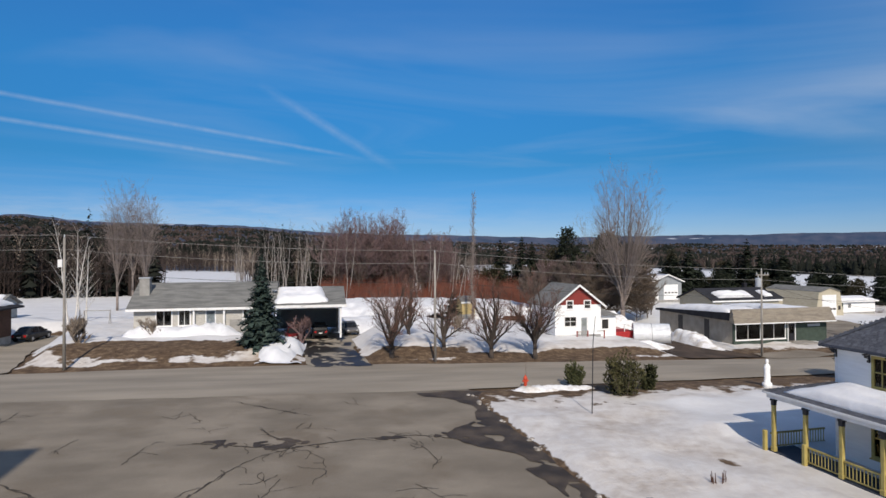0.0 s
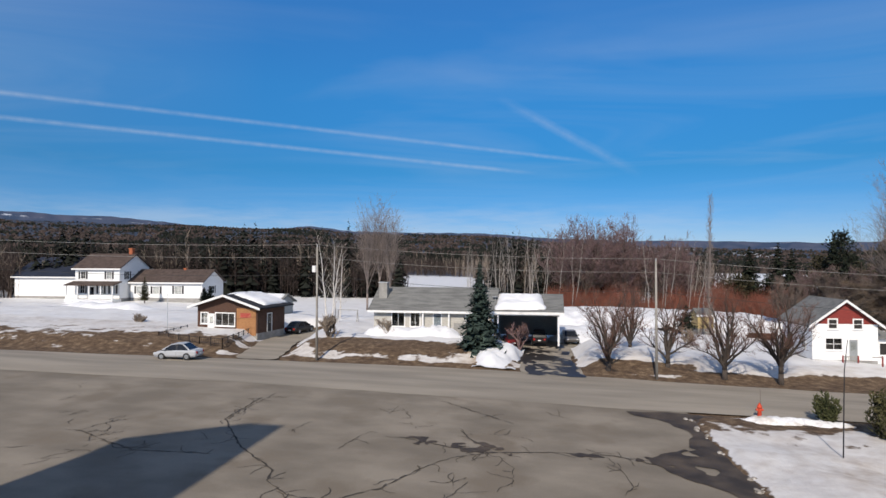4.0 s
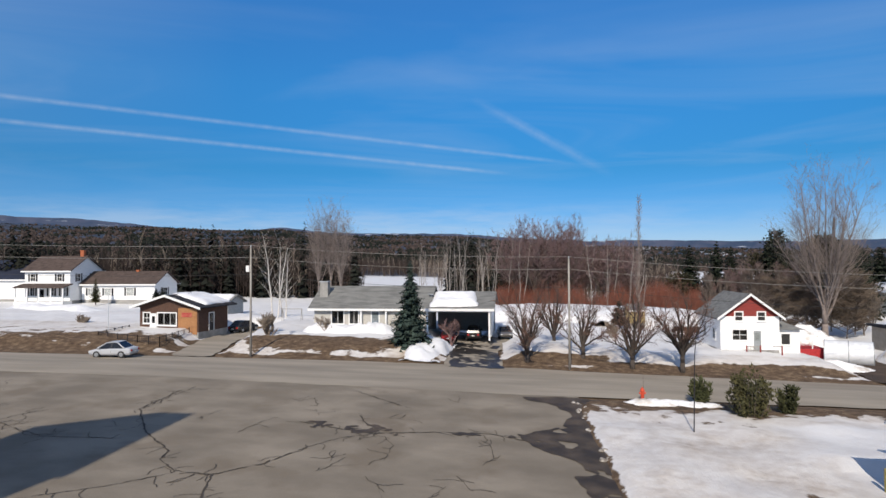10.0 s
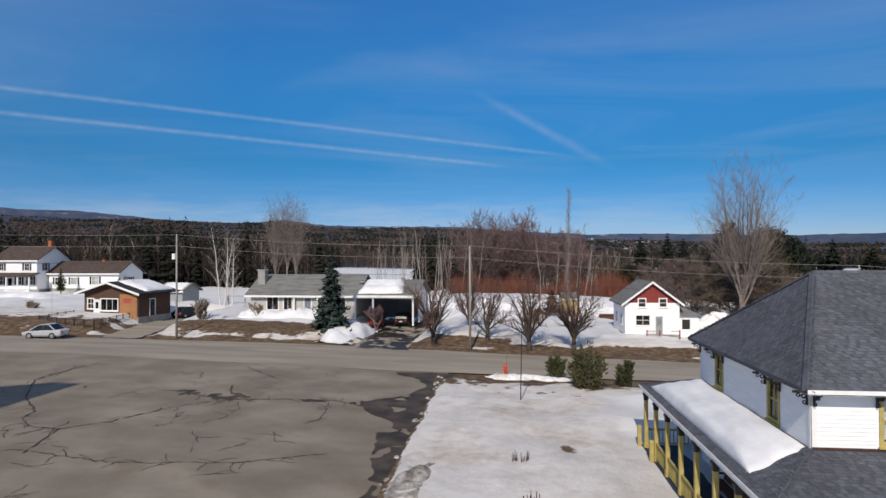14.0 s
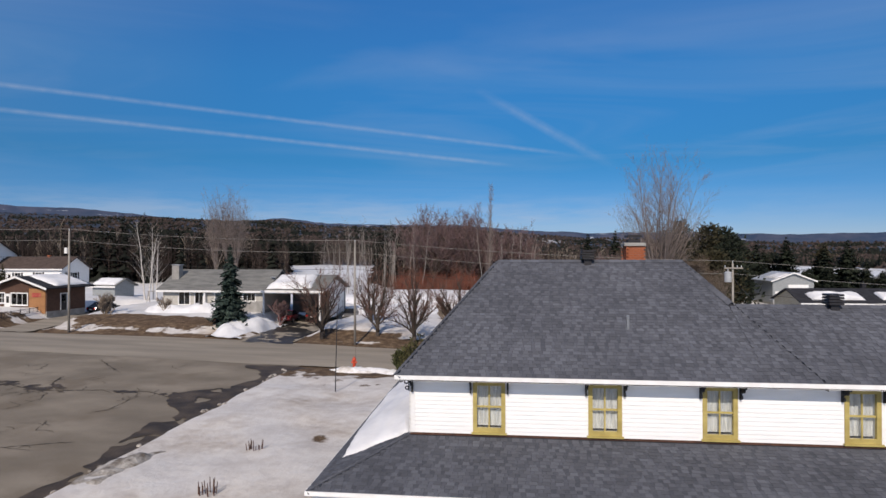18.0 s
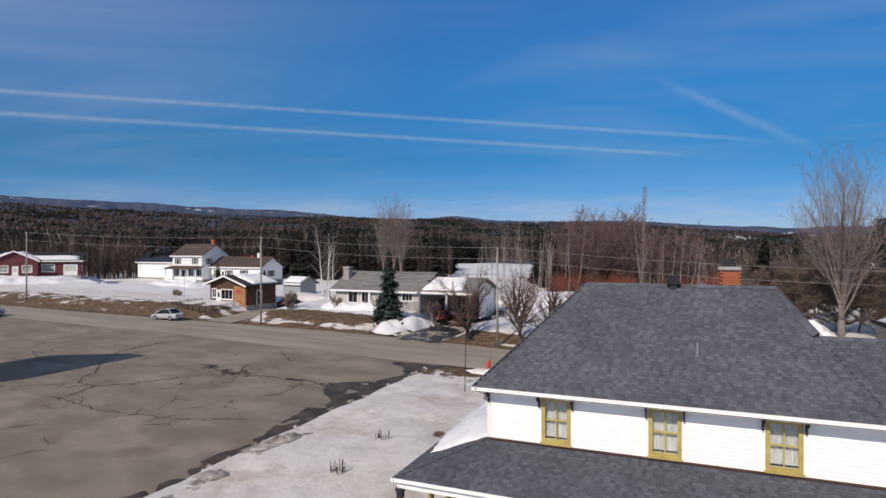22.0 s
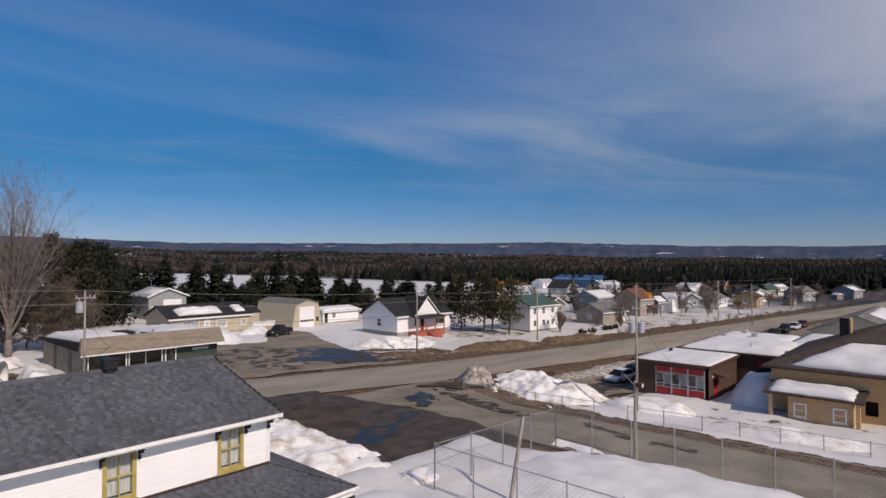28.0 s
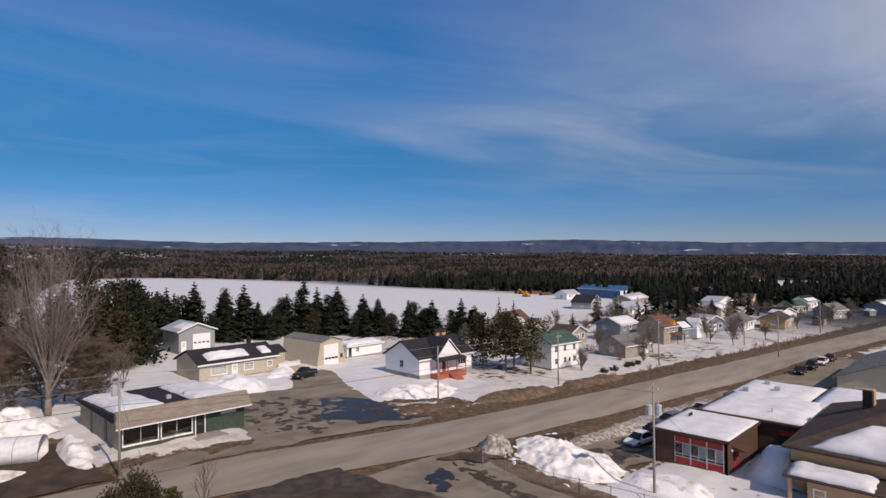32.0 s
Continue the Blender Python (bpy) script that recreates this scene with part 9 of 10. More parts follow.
mesh_fence("low chain-link fence along the school yard", ((48.6, 17.4), (50.6, 8.0), (52.6, -3.0), (54.0, -16.0)), 1.3, 2.6)
lean_post = solo("leaning_post", Geo().rod((28.0, -2.3, -2.6), (29.35, -2.3, 2.2), 0.105, 0.085, 10), M["wood_grey"], "leaning pale wooden post at the ball court", "post")


def iron_fence(label, points):
    t = thing("iron_fence", label, "fence", pose(0, 0, 0))
    for (xa, ya), (xb, yb) in zip(points, points[1:]):
        n = max(1, round(math.hypot(xb - xa, yb - ya) / 1.6))
        ps = [(xa + (xb - xa) * i / n, ya + (yb - ya) * i / n) for i in range(n + 1)]
        lift = 0.45
        for x, y in ps:
            part("fence_post", Geo().soft(x - 0.04, y - 0.04, land(x, y) + lift - 0.5, x + 0.04, y + 0.04, land(x, y) + lift + 0.95, 0.01), M["black"], t)
        for (x0, y0), (x1, y1) in zip(ps, ps[1:]):
            for hh in (0.35, 0.85):
                part("fence_rail", Geo().rod((x0, y0, land(x0, y0) + lift + hh), (x1, y1, land(x1, y1) + lift + hh), 0.025, 0.025, 5), M["black"], t)
            for i in range(1, 6):
                x, y = x0 + (x1 - x0) * i / 6, y0 + (y1 - y0) * i / 6
                part("picket", Geo().rod((x, y, land(x, y) + lift + 0.1), (x, y, land(x, y) + lift + 0.9), 0.012, 0.012, 4), M["black"], t)
    return t


iron_fence("low black iron railing round the brick bungalow's lawn", ((-61.2, 49.5), (-60.6, 43.4), (-55.0, 41.6), (-52.4, 41.2), (-53.6, 49.0)))

# ---- cars ----
def car(label, x, y, turn, paint, kind="sedan", lift=0.0, length=4.5):
    """A parked car, nose towards +x before the turn."""
    t = thing("car" if kind != "pickup" else "pickup_truck", label, "car" if kind != "pickup" else "pickup truck", pose(x, y, land(x, y) + lift, 0, 0, turn))
    L2, W = length / 2, 0.88
    tall = {"sedan": 1.43, "suv": 1.72, "pickup": 1.82}[kind]
    belt = {"sedan": 0.88, "suv": 1.05, "pickup": 1.12}[kind]
    low = 0.26 if kind == "sedan" else 0.36

    def section(px, hw, z0, z1, e=0.10):
        return [(px, -hw + e, z0), (px, hw - e, z0), (px, hw, z0 + e * 1.5), (px, hw, z1 - e * 1.3), (px, hw - e * 1.2, z1), (px, -hw + e * 1.2, z1), (px, -hw, z1 - e * 1.3), (px, -hw, z0 + e * 1.5)]

    stations = [(-L2, W * 0.80, low + 0.16, belt - 0.16), (-L2 + 0.12, W * 0.93, low + 0.02, belt - 0.03), (-L2 + 0.6, W, low, belt + 0.02), (0.0, W, low, belt), (L2 - 1.25, W, low, belt - 0.04), (L2 - 0.45, W * 0.95, low, belt - 0.13), (L2 - 0.1, W * 0.86, low + 0.04, belt - 0.24), (L2, W * 0.74, low + 0.14, belt - 0.34)]
    body = part("body", Geo().rings([section(*s) for s in stations]), M[paint], t, smooth=False)
    roofs = {"sedan": ((-L2 + 0.55, belt), (-L2 + 1.25, tall - 0.03), (-0.35, tall), (0.35, tall - 0.06), (1.2, belt)), "suv": ((-L2 + 0.08, belt), (-L2 + 0.35, tall - 0.05), (-0.2, tall), (0.4, tall - 0.06), (1.25, belt)), "pickup": ((-0.75, belt), (-0.55, tall - 0.04), (0.1, tall), (0.55, tall - 0.05), (1.3, belt))}[kind]
    glass = part("glasshouse", Geo().rings([[(px, -W * 0.90 + (pz - belt) * 0.28, pz), (px, W * 0.90 - (pz - belt) * 0.28, pz), (px, W * 0.90 - 0.0, belt - 0.05), (px, -W * 0.90, belt - 0.05)] for px, pz in roofs]), M["glass_car"], t, "tinted windows")
    rf = Geo()
    for (xa, za), (xb, zb) in zip(roofs[1:-1], roofs[2:-1]):
        wa, wb = W * 0.90 - (za - belt) * 0.28 + 0.01, W * 0.90 - (zb - belt) * 0.28 + 0.01
        rf.hull([(xa, -wa, za - 0.05), (xb, -wb, zb - 0.05), (xb, wb, zb - 0.05), (xa, wa, za - 0.05)], [(xa, -wa, za + 0.012), (xb, -wb, zb + 0.012), (xb, wb, zb + 0.012), (xa, wa, za + 0.012)])
    part("roof", rf, M[paint], t)
    for s in (-1, 1):
        for (xa, za), (xb, zb) in ((roofs[0], roofs[1]), (roofs[-1], roofs[-2])):
            wa, wb = W * 0.905, W * 0.905 - (zb - belt) * 0.28
            pg = Geo().hull([(xa, s * wa, za), (xa + (0.14 if xb > xa else -0.14), s * wa, za), (xb + (0.10 if xb > xa else -0.10), s * wb, zb), (xb, s * wb, zb)], [(xa, s * (wa - 0.07), za), (xa + (0.14 if xb > xa else -0.14), s * (wa - 0.07), za), (xb + (0.10 if xb > xa else -0.10), s * (wb - 0.07), zb), (xb, s * (wb - 0.07), zb)])
            part("pillar", pg, M[paint], t)
        part("mid_pillar", Geo().hull([(-0.25, s * W * 0.905, belt - 0.02), (-0.13, s * W * 0.905, belt - 0.02), (-0.13, s * (W * 0.9 - 0.02), belt), (-0.25, s * (W * 0.9 - 0.02), belt)], [(-0.27, s * (W * 0.905 - (tall - belt) * 0.28 + 0.012), tall - 0.04), (-0.15, s * (W * 0.905 - (tall - belt) * 0.28 + 0.012), tall - 0.04), (-0.15, s * (W * 0.9 - (tall - belt) * 0.28 - 0.02), tall - 0.04), (-0.27, s * (W * 0.9 - (tall - belt) * 0.28 - 0.02), tall - 0.04)]), M["black"], t)
        part("mirror", Geo().soft(0.78, s * (W + 0.02) - 0.09, belt + 0.02, 0.94, s * (W + 0.02) + 0.09, belt + 0.16, 0.02), M[paint], t)
        part("headlight", Geo().soft(L2 - 0.22, s * W * 0.62 - 0.14, belt - 0.40, L2 - 0.02, s * W * 0.62 + 0.14, belt - 0.24, 0.03), M["lamp_clear"], t)
        part("tail_light", Geo().soft(-L2 - 0.015, s * W * 0.66 - 0.13, belt - 0.32, -L2 + 0.14, s * W * 0.66 + 0.13, belt - 0.12, 0.03), M["lamp_red"], t)
        part("door_seam", Geo().box(-0.21, s * (W + 0.001) - 0.003, low + 0.2, -0.195, s * (W + 0.001) + 0.003, belt - 0.1), M["black"], t)
        for wx in (-L2 + 0.85, L2 - 0.88):
            wh_ = part("wheel", Geo().rod((wx, s * (W - 0.20), 0.32), (wx, s * (W + 0.01), 0.32), 0.32, 0.32, 18), M["rubber"], t)
            part("rim", Geo().rod((wx, s * (W + 0.005), 0.32), (wx, s * (W + 0.022), 0.32), 0.20, 0.18, 12), M["galv"], wh_)
    part("number_plate", Geo().box(-L2 - 0.012, -0.18, belt - 0.40, -L2 + 0.02, 0.18, belt - 0.29), M["white_trim"], t)
    if kind == "pickup":
        part("cargo_bed", Geo().box(-L2 + 0.15, -W + 0.1, belt + 0.01, -0.85, W - 0.1, belt + 0.03), M["black"], t)
    return t


car("silver sedan parked at the kerb", -54.0, 36.5, 185, "silver", lift=0.03, length=4.0)
car("silver car parked far along the lot", -70.0, 24.6, -80, "silver", lift=0.03)
car("black hatchback parked on the paved drive", -51.0, 57.4, 80, "car_black", lift=0.05)
car("red car parked under the carport", -24.6, 55.6, 95, "car_red", lift=0.05)
car("dark vehicle deep under the carport", -21.6, 57.5, 90, "car_black", "suv", lift=0.05)
car("dusty grey car beside the carport", -17.9, 60.2, 275, "car_grey", lift=0.1)
car("dark pickup truck on the barn's drive", 60.2, 66.4, 200, "car_black", "pickup", lift=0.06, length=5.3)
car("white sedan in the school parking lot", 69.8, 11.6, 170, "car_white", lift=0.06)
car("dark grey car in the school parking lot", 74.4, 12.0, 165, "car_black", lift=0.06)
car("grey suv in the school parking lot", 80.0, 12.4, 168, "car_grey", "suv", lift=0.06)
car("black car in the school parking lot", 85.4, 12.0, 170, "car_black", lift=0.06)
car("silver-grey car in the school parking lot", 90.4, 12.2, 168, "silver", lift=0.06)
car("dark suv by the beige building", 136, 8.5, 185, "car_black", "suv", lift=0.06)
car("white car by the beige building", 142, 8.0, 180, "car_white", lift=0.06)
car("dark red car by the beige building", 147.5, 7.6, 182, "car_red", lift=0.06)
car("dark grey car by the beige building", 130.5, 9.2, 183, "car_black", lift=0.06)

# ---- small things about the yard ----
hy = thing("fire_hydrant", "orange-red fire hydrant with a marker rod", "fire hydrant", pose(-8.6, 26.6, land(-8.6, 26.6) + 0.05))
part("barrel", Geo().turned((0, 0, -0.1), ((0.17, 0), (0.17, 0.12), (0.12, 0.14), (0.12, 0.62), (0.16, 0.64), (0.16, 0.70), (0.13, 0.74), (0.10, 0.84), (0.04, 0.88), (0.04, 0.95), (0.01, 0.96)), 14), M["hydrant"], hy, smooth=False)
for a in (0, 90, 180):
    part("nozzle", Geo().put(Geo().rod((0.1, 0, 0.42), (0.22, 0, 0.42), 0.07, 0.07, 8), pose(0, 0, 0, 0, 0, a)), M["hydrant"], hy)
part("marker_rod", Geo().rod((0.1, 0.1, 0.2), (0.08, 0.1, 1.7), 0.012, 0.008, 5), M["rust"], hy)
rod_t = solo("flagpole", Geo().rod((0, 0, -0.3), (0.05, 0, 2.2), 0.035, 0.03, 7).rod((0.05, 0, 2.2), (0.10, 0, 4.4), 0.03, 0.024, 7).rod((0.10, 0, 4.4), (0.26, 0, 5.9), 0.024, 0.014, 7), M["black"], "thin dark bare pole in the snowy yard", "pole", pose(-7.7, 18.6, land(-7.7, 18.6)))
for k, (x, y) in enumerate(((-8.0, 7.6), (-7.75, 3.1))):
    t = thing("cut_rosebush", "bundle of pruned dark stems poking through the snow", "shrub", pose(x, y, land(x, y) + 0.1))
    rnd = random.Random(300 + k)
    for j in range(15):
        a, r = rnd.uniform(0, 6.28), 0.32 * math.sqrt(rnd.random())
        p = Vector((math.cos(a) * r, math.sin(a) * r * 0.6, -0.1))
        part("stem", Geo().rod(p, p * 1.15 + Vector((rnd.uniform(-0.05, 0.05), 0, rnd.uniform(0.4, 0.75))), 0.022, 0.014, 5), M["rust"], t)
st = Geo().turned((0, 0, 0), ((0.34, 0), (0.34, 0.35), (0.28, 0.38), (0.24, 0.42), (0.25, 0.7), (0.23, 1.1), (0.22, 1.35), (0.24, 1.52), (0.19, 1.68), (0.09, 1.76), (0.085, 1.80), (0.12, 1.88), (0.125, 1.98), (0.09, 2.08), (0.03, 2.12)), 14)
st.v = [(px3 * (1.0 if z < 1.3 else 1.05), py3 * (1.0 if z < 0.4 else 0.8), z) for px3, py3, z in st.v]
solo("statue", st, M["statue"], "white robed garden statue on a plinth", "statue", pose(9.3, 23.4, land(9.3, 23.4) + 0.1), smooth=True)
bench = thing("bench", "long dark-stained wooden bench against the porch wall", "bench", pose(-0.75, 2.0, FLOOR_Z, 0, 0, 90))
part("seat", Geo().soft(0, -0.45, 0.40, 4.0, 0.0, 0.46, 0.015), M["wood_dark"], bench)
part("backrest", Geo().hull([(0, -0.5, 0.46), (4.0, -0.5, 0.46), (4.0, -0.46, 0.46), (0, -0.46, 0.46)], [(0, -0.62, 0.98), (4.0, -0.62, 0.98), (4.0, -0.58, 0.98), (0, -0.58, 0.98)]), M["wood_dark"], bench)
for x in (0.02, 1.95, 3.9):
    part("leg", Geo().soft(x, -0.46, 0.0, x + 0.08, -0.02, 0.40, 0.01), M["wood_dark"], bench)
for x in (0.0, 3.92):
    part("armrest", Geo().box(x, -0.5, 0.66, x + 0.08, -0.02, 0.71).box(x, -0.08, 0.46, x + 0.08, -0.02, 0.66), M["wood_dark"], bench)
fl = thing("flagpole", "thin bare grey flagpole in the snowy lawn", "flagpole", pose(-61.9, 46.8, land(-61.9, 46.8) + 0.3))
part("shaft", Geo().rod((0, 0, -0.6), (0, 0, 4.6), 0.04, 0.025, 8), M["steel_grey"], fl)
part("finial", Geo().turned((0, 0, 4.58), ((0.02, 0), (0.06, 0.04), (0.05, 0.10), (0.01, 0.13)), 8), M["steel_grey"], fl)
sw = thing("swing_frame", "bare metal swing frame in the snow", "swing", pose(-47.4, 61.5, land(-47, 61) + 0.6))
for x in (0, 2.6):
    part("swing_leg", Geo().rod((x, -0.6, -0.3), (x, 0, 2.1), 0.04, 0.04, 6).rod((x, 0.6, -0.3), (x, 0, 2.1), 0.04, 0.04, 6), M["wood_grey"], sw)
part("swing_bar", Geo().rod((-0.1, 0, 2.1), (2.7, 0, 2.1), 0.045, 0.045, 6), M["wood_grey"], sw)
for k, (x, y, h) in enumerate(((-90.8, 84.0, 4.6), (-80.3, 85.6, 2.9), (-79.2, 85.6, 3.2))):
    conifer("clipped upright cedar before the farmhouse", x, y, h, 0.85, 400 + k, "needle_brown" if k == 0 else "needle", tiers=18, group="clipped cedars", name="cedar_tree", lift=0.6, dense=1.2, droop=-0.2)
planter_spots = ((101.5, 33.6), (104.6, 33.2), (110.0, 33.4), (111.8, 33.2), (113.6, 33.0))
for k, (x, y) in enumerate(planter_spots):
    clump_shrub("round dark clipped shrub on the verge", x, y, 1.2, 1.4, 500 + k, needles="needle_brown", stems=10)

# unseen tower added out of view, shaped to throw the shadow on the lot
tw = thing("shadow_tower", "tall plain grey tower beside the lot, added unseen to cast its shadow", "tower", pose(-42.6, -14.2, land(-42, -14)))
part("shaft", Geo().box(-3.0, -3.0, -0.5, 3.0, 3.0, 19.6), M["concrete"], tw)
part("cap", Geo().hull([(-3.3, -3.3, 19.6), (3.3, -3.3, 19.6), (3.3, 3.3, 19.6), (-3.3, 3.3, 19.6)], [(0.6, -1.2, 24.2), (2.6, -1.2, 24.2), (2.6, 1.2, 24.2), (0.6, 1.2, 24.2)]), M["shingle_black"], tw)

# ---- the village along the road ----
g2 = house("two-storey pale house with a green roof", 96.8, 41.6, -6, 9.5, 8.5, 5.2, "white", "roof_green", 1.9, "x", win=tuple(("F", c, s, 0.9, 1.2) for c in (1.6, 4.6, 7.8) for s in (0.8, 3.4)) + (("L", 4, 3.4, 0.9, 1.2),), doors=(("F", 6.2, 0.9, 2.0),), lift=0.2)
low_b = house("low brown bungalow with a grey-green roof", 119.2, 38.4, -8, 10.5, 8.0, 2.7, "stucco", "shingle_grey", 2.0, "x", win=(("F", 7.5, 0.9, 1.8, 1.2), ("L", 4, 0.9, 1.1, 1.1)), doors=(("F", 9.3, 0.9, 2.0),), lift=0.2)
blue_h = house("blue-grey two-storey house with a pale metal roof", 141.5, 51.0, -4, 11, 9, 5.2, "blue_siding", "steel_grey", 2.0, "x", win=(("F", 2.5, 3.4, 1.2, 1.1), ("F", 6.0, 3.4, 1.2, 1.1), ("F", 8.5, 0.9, 1.2, 1.1), ("L", 3, 3.4, 1, 1.1)), lift=0.2, snow=((0.02, 0.98, 0.05, 0.95, 0.15, "F"),))
rh = house("tall house with a red-brown roof and porch", 144.8, 41.4, -6, 8.5, 9, 5.0, "stucco", "roof_red", 2.9, "x", win=(("F", 2.4, 3.2, 1.0, 1.2), ("F", 5.8, 3.2, 1.0, 1.2), ("L", 4.5, 3.2, 1.0, 1.2)), doors=(("F", 4.2, 0.9, 2.0, "red"),), lift=0.2, chimney=(4.2, 4.5, 0.7, 3.6, "brick_chimney"))
part("porch_roof", Geo().hull([(4.0, -2.4, 2.6), (8.6, -2.4, 2.6), (8.6, -0.02, 3.1), (4.0, -0.02, 3.1)], [(4.0, -2.4, 2.75), (8.6, -2.4, 2.75), (8.6, -0.02, 3.25), (4.0, -0.02, 3.25)]), M["roof_red"], rh)
for x in (4.2, 8.4):
    part("porch_post", Geo().soft(x - 0.1, -2.3, -0.3, x + 0.1, -2.1, 2.6, 0.02), M["wood_dark"], rh)
part("dormer", Geo().hull([(4.8, -0.1, 5.0), (7.6, -0.1, 5.0), (6.2, -0.1, 7.2)], [(4.8, 3, 5.0), (7.6, 3, 5.0), (6.2, 3, 7.2)]), M["orange"], rh)
gw2 = house("dark-roofed white house with steep gables", 156.0, 41.5, -6, 11, 9, 3.4, "blue_siding", "shingle_black", 3.0, "x", win=(("F", 3, 0.9, 1.2, 1.2), ("F", 8, 0.9, 1.2, 1.2)), lift=0.2, snow=((0.05, 0.55, 0.05, 0.6, 0.3, "F"),))
part("front_gable", Geo().hull([(6.8, -1.5, 0.2), (11.0, -1.5, 0.2), (11.0, -1.5, 3.8), (8.9, -1.5, 6.6), (6.8, -1.5, 3.8)], [(6.8, 3.0, 0.2), (11.0, 3.0, 0.2), (11.0, 3.0, 3.8), (8.9, 3.0, 6.6), (6.8, 3.0, 3.8)]), M["white"], gw2)
for h, k in ((g2, 0.86), (low_b, 0.84), (blue_h, 0.78), (rh, 0.80), (gw2, 0.80)):
    h.scale = (k, k, k)
spots = (
    ("small brown hut with a snowy roof", 128, 57, 0, 9, 7, 2.6, "wood_grey", "shingle_brown", 1.9),
    ("house with a wide rust-red roof behind trees", 130, 76, -4, 14, 9, 3.4, "beige", "roof_red", 3.4),
    ("dark-roofed little house far off", 152, 62, -6, 9, 8, 3.0, "white", "shingle_black", 2.2),
    ("teal house with a snowy roof", 176, 40, -8, 9, 8, 3.0, "blue_siding", "steel_grey", 2.0),
    ("white cottage with a grey roof", 187, 35, -8, 10, 8, 2.9, "white", "shingle_grey", 2.1),
    ("brown bungalow far along the street", 203, 34, -8, 11, 8, 2.9, "tan", "shingle_brown", 2.0),
    ("white bungalow far along the street", 224, 32, -8, 12, 8, 2.9, "white", "shingle_black", 2.0),
    ("grey-roofed house at the end of the street", 250, 28, -8, 11, 8, 3.2, "grey_siding", "shingle_grey", 2.4),
    ("pale bungalow among the trees", 232, 60, -8, 12, 8, 2.9, "beige", "steel_grey", 2.0),
    ("long pale building among the trees", 268, 66, -8, 18, 9, 3.2, "white", "steel_grey", 2.0),
    ("green-roofed house among the trees", 262, 46, -8, 11, 8, 3.2, "beige", "roof_green", 2.2),
    ("white house with a black roof far off", 290, 42, -8, 12, 8, 3.4, "white", "shingle_black", 2.4),
    ("brown house with a snowy roof far off", 300, 64, -8, 12, 9, 3.0, "tan", "shingle_brown", 2.2),
    ("grey house far along the street", 284, 20, -8, 13, 9, 3.2, "grey_siding", "shingle_grey", 2.2),
    ("white shed with a snowy roof", 205, 82, 4, 16, 10, 3.2, "white", "steel_grey", 2.2),
    ("dark hipped house at the field's edge", 226, 108, 6, 16, 10, 3.0, "grey_siding", "shingle_black", 3.2),
    ("long shed with a snowy roof at the field's edge", 254, 104, -4, 30, 10, 3.2, "wood_grey", "steel_grey", 2.2),
    ("white low house by the field", 274, 150, 0, 12, 9, 3.0, "white", "steel_grey", 2.2),
    ("brown barn beyond the village", 322, 96, -4, 22, 12, 4.0, "wood_dark", "roof_red", 3.0),
    ("tan house beyond the village", 350, 74, -6, 14, 9, 3.4, "tan", "shingle_brown", 2.4),
    ("white house beyond the village", 372, 52, -6, 14, 9, 3.6, "white", "steel_grey", 2.6),
    ("grey-roofed house south of the street", 176, -8, -8, 14, 9, 3.0, "beige", "shingle_grey", 2.2),
    ("white house south of the street", 212, -14, -8, 13, 9, 3.0, "white", "shingle_brown", 2.2),
    ("brown house south of the street", 246, -20, -8, 14, 9, 3.0, "tan", "roof_red", 2.2),
)
for k, (lb, x, y, tn, w, d, h, wm, rm, rise) in enumerate(spots):
    house(lb, x, y + (5 * math.sin(k * 2.3) if y < 70 else 0), tn + 14 * math.sin(k * 1.7), w * 0.85, d * 0.85, h * 0.9, wm, rm, rise * 0.85, "x" if k % 3 else "y", win=(("F", w * 0.22, 0.9, 1.1, 1.1), ("F", w * 0.64, 0.9, 1.3, 1.1), ("L", d * 0.45, 0.9, 1.1, 1.1)), doors=(("F", w * 0.42, 0.9, 2.0),), lift=0.2, snow=((0.03, 0.6 + 0.07 * (k % 6), 0.05, 0.5 + 0.08 * (k % 5), 0.22, "F" if k % 3 else "L"),) if k % 5 in (1, 3) else ())
ware = house("long blue steel warehouse beyond the field", 302, 160, -100, 29, 13, 4.6, "roof_blue", "roof_blue", 2.0, "x", category="warehouse", name="warehouse", curtain=False)
part("white_end", Geo().box(29.02, 0, 0.3, 29.2, 13, 4.6), M["white"], ware)
dome = solo("salt_dome", Geo().turned((0, 0, 0), ((6, 0), (6, 1.6), (4.4, 3.4), (2, 4.7), (0.3, 5.1)), 18), M["snow"], "pale domed storage shed beyond the field", "shed", pose(330, 166, land(330, 166)), smooth=True)
for k, (x, y) in enumerate(((288, 122), (326, 132), (338, 130), (282, 182))):
    e = thing("excavator", "yellow excavator parked at the yard", "excavator", pose(x, y, land(x, y), 0, 0, 30 * k))
    part("track", Geo().soft(-2.0, -1.5, 0, 2.0, -0.9, 0.9, 0.2), M["rubber"], e)
    part("track", Geo().soft(-2.0, 0.9, 0, 2.0, 1.5, 0.9, 0.2), M["rubber"], e)
    part("cab", Geo().soft(-1.8, -1.3, 0.9, 1.4, 1.3, 2.0, 0.15).soft(-0.2, -1.2, 2.0, 1.4, 0.1, 3.2, 0.2), M["orange"], e)
    part("boom", Geo().rod((1.3, 0.4, 1.8), (4.6, 0.4, 4.6), 0.3, 0.25, 6).rod((4.6, 0.4, 4.6), (6.4, 0.4, 1.6), 0.25, 0.2, 6), M["orange"], e)
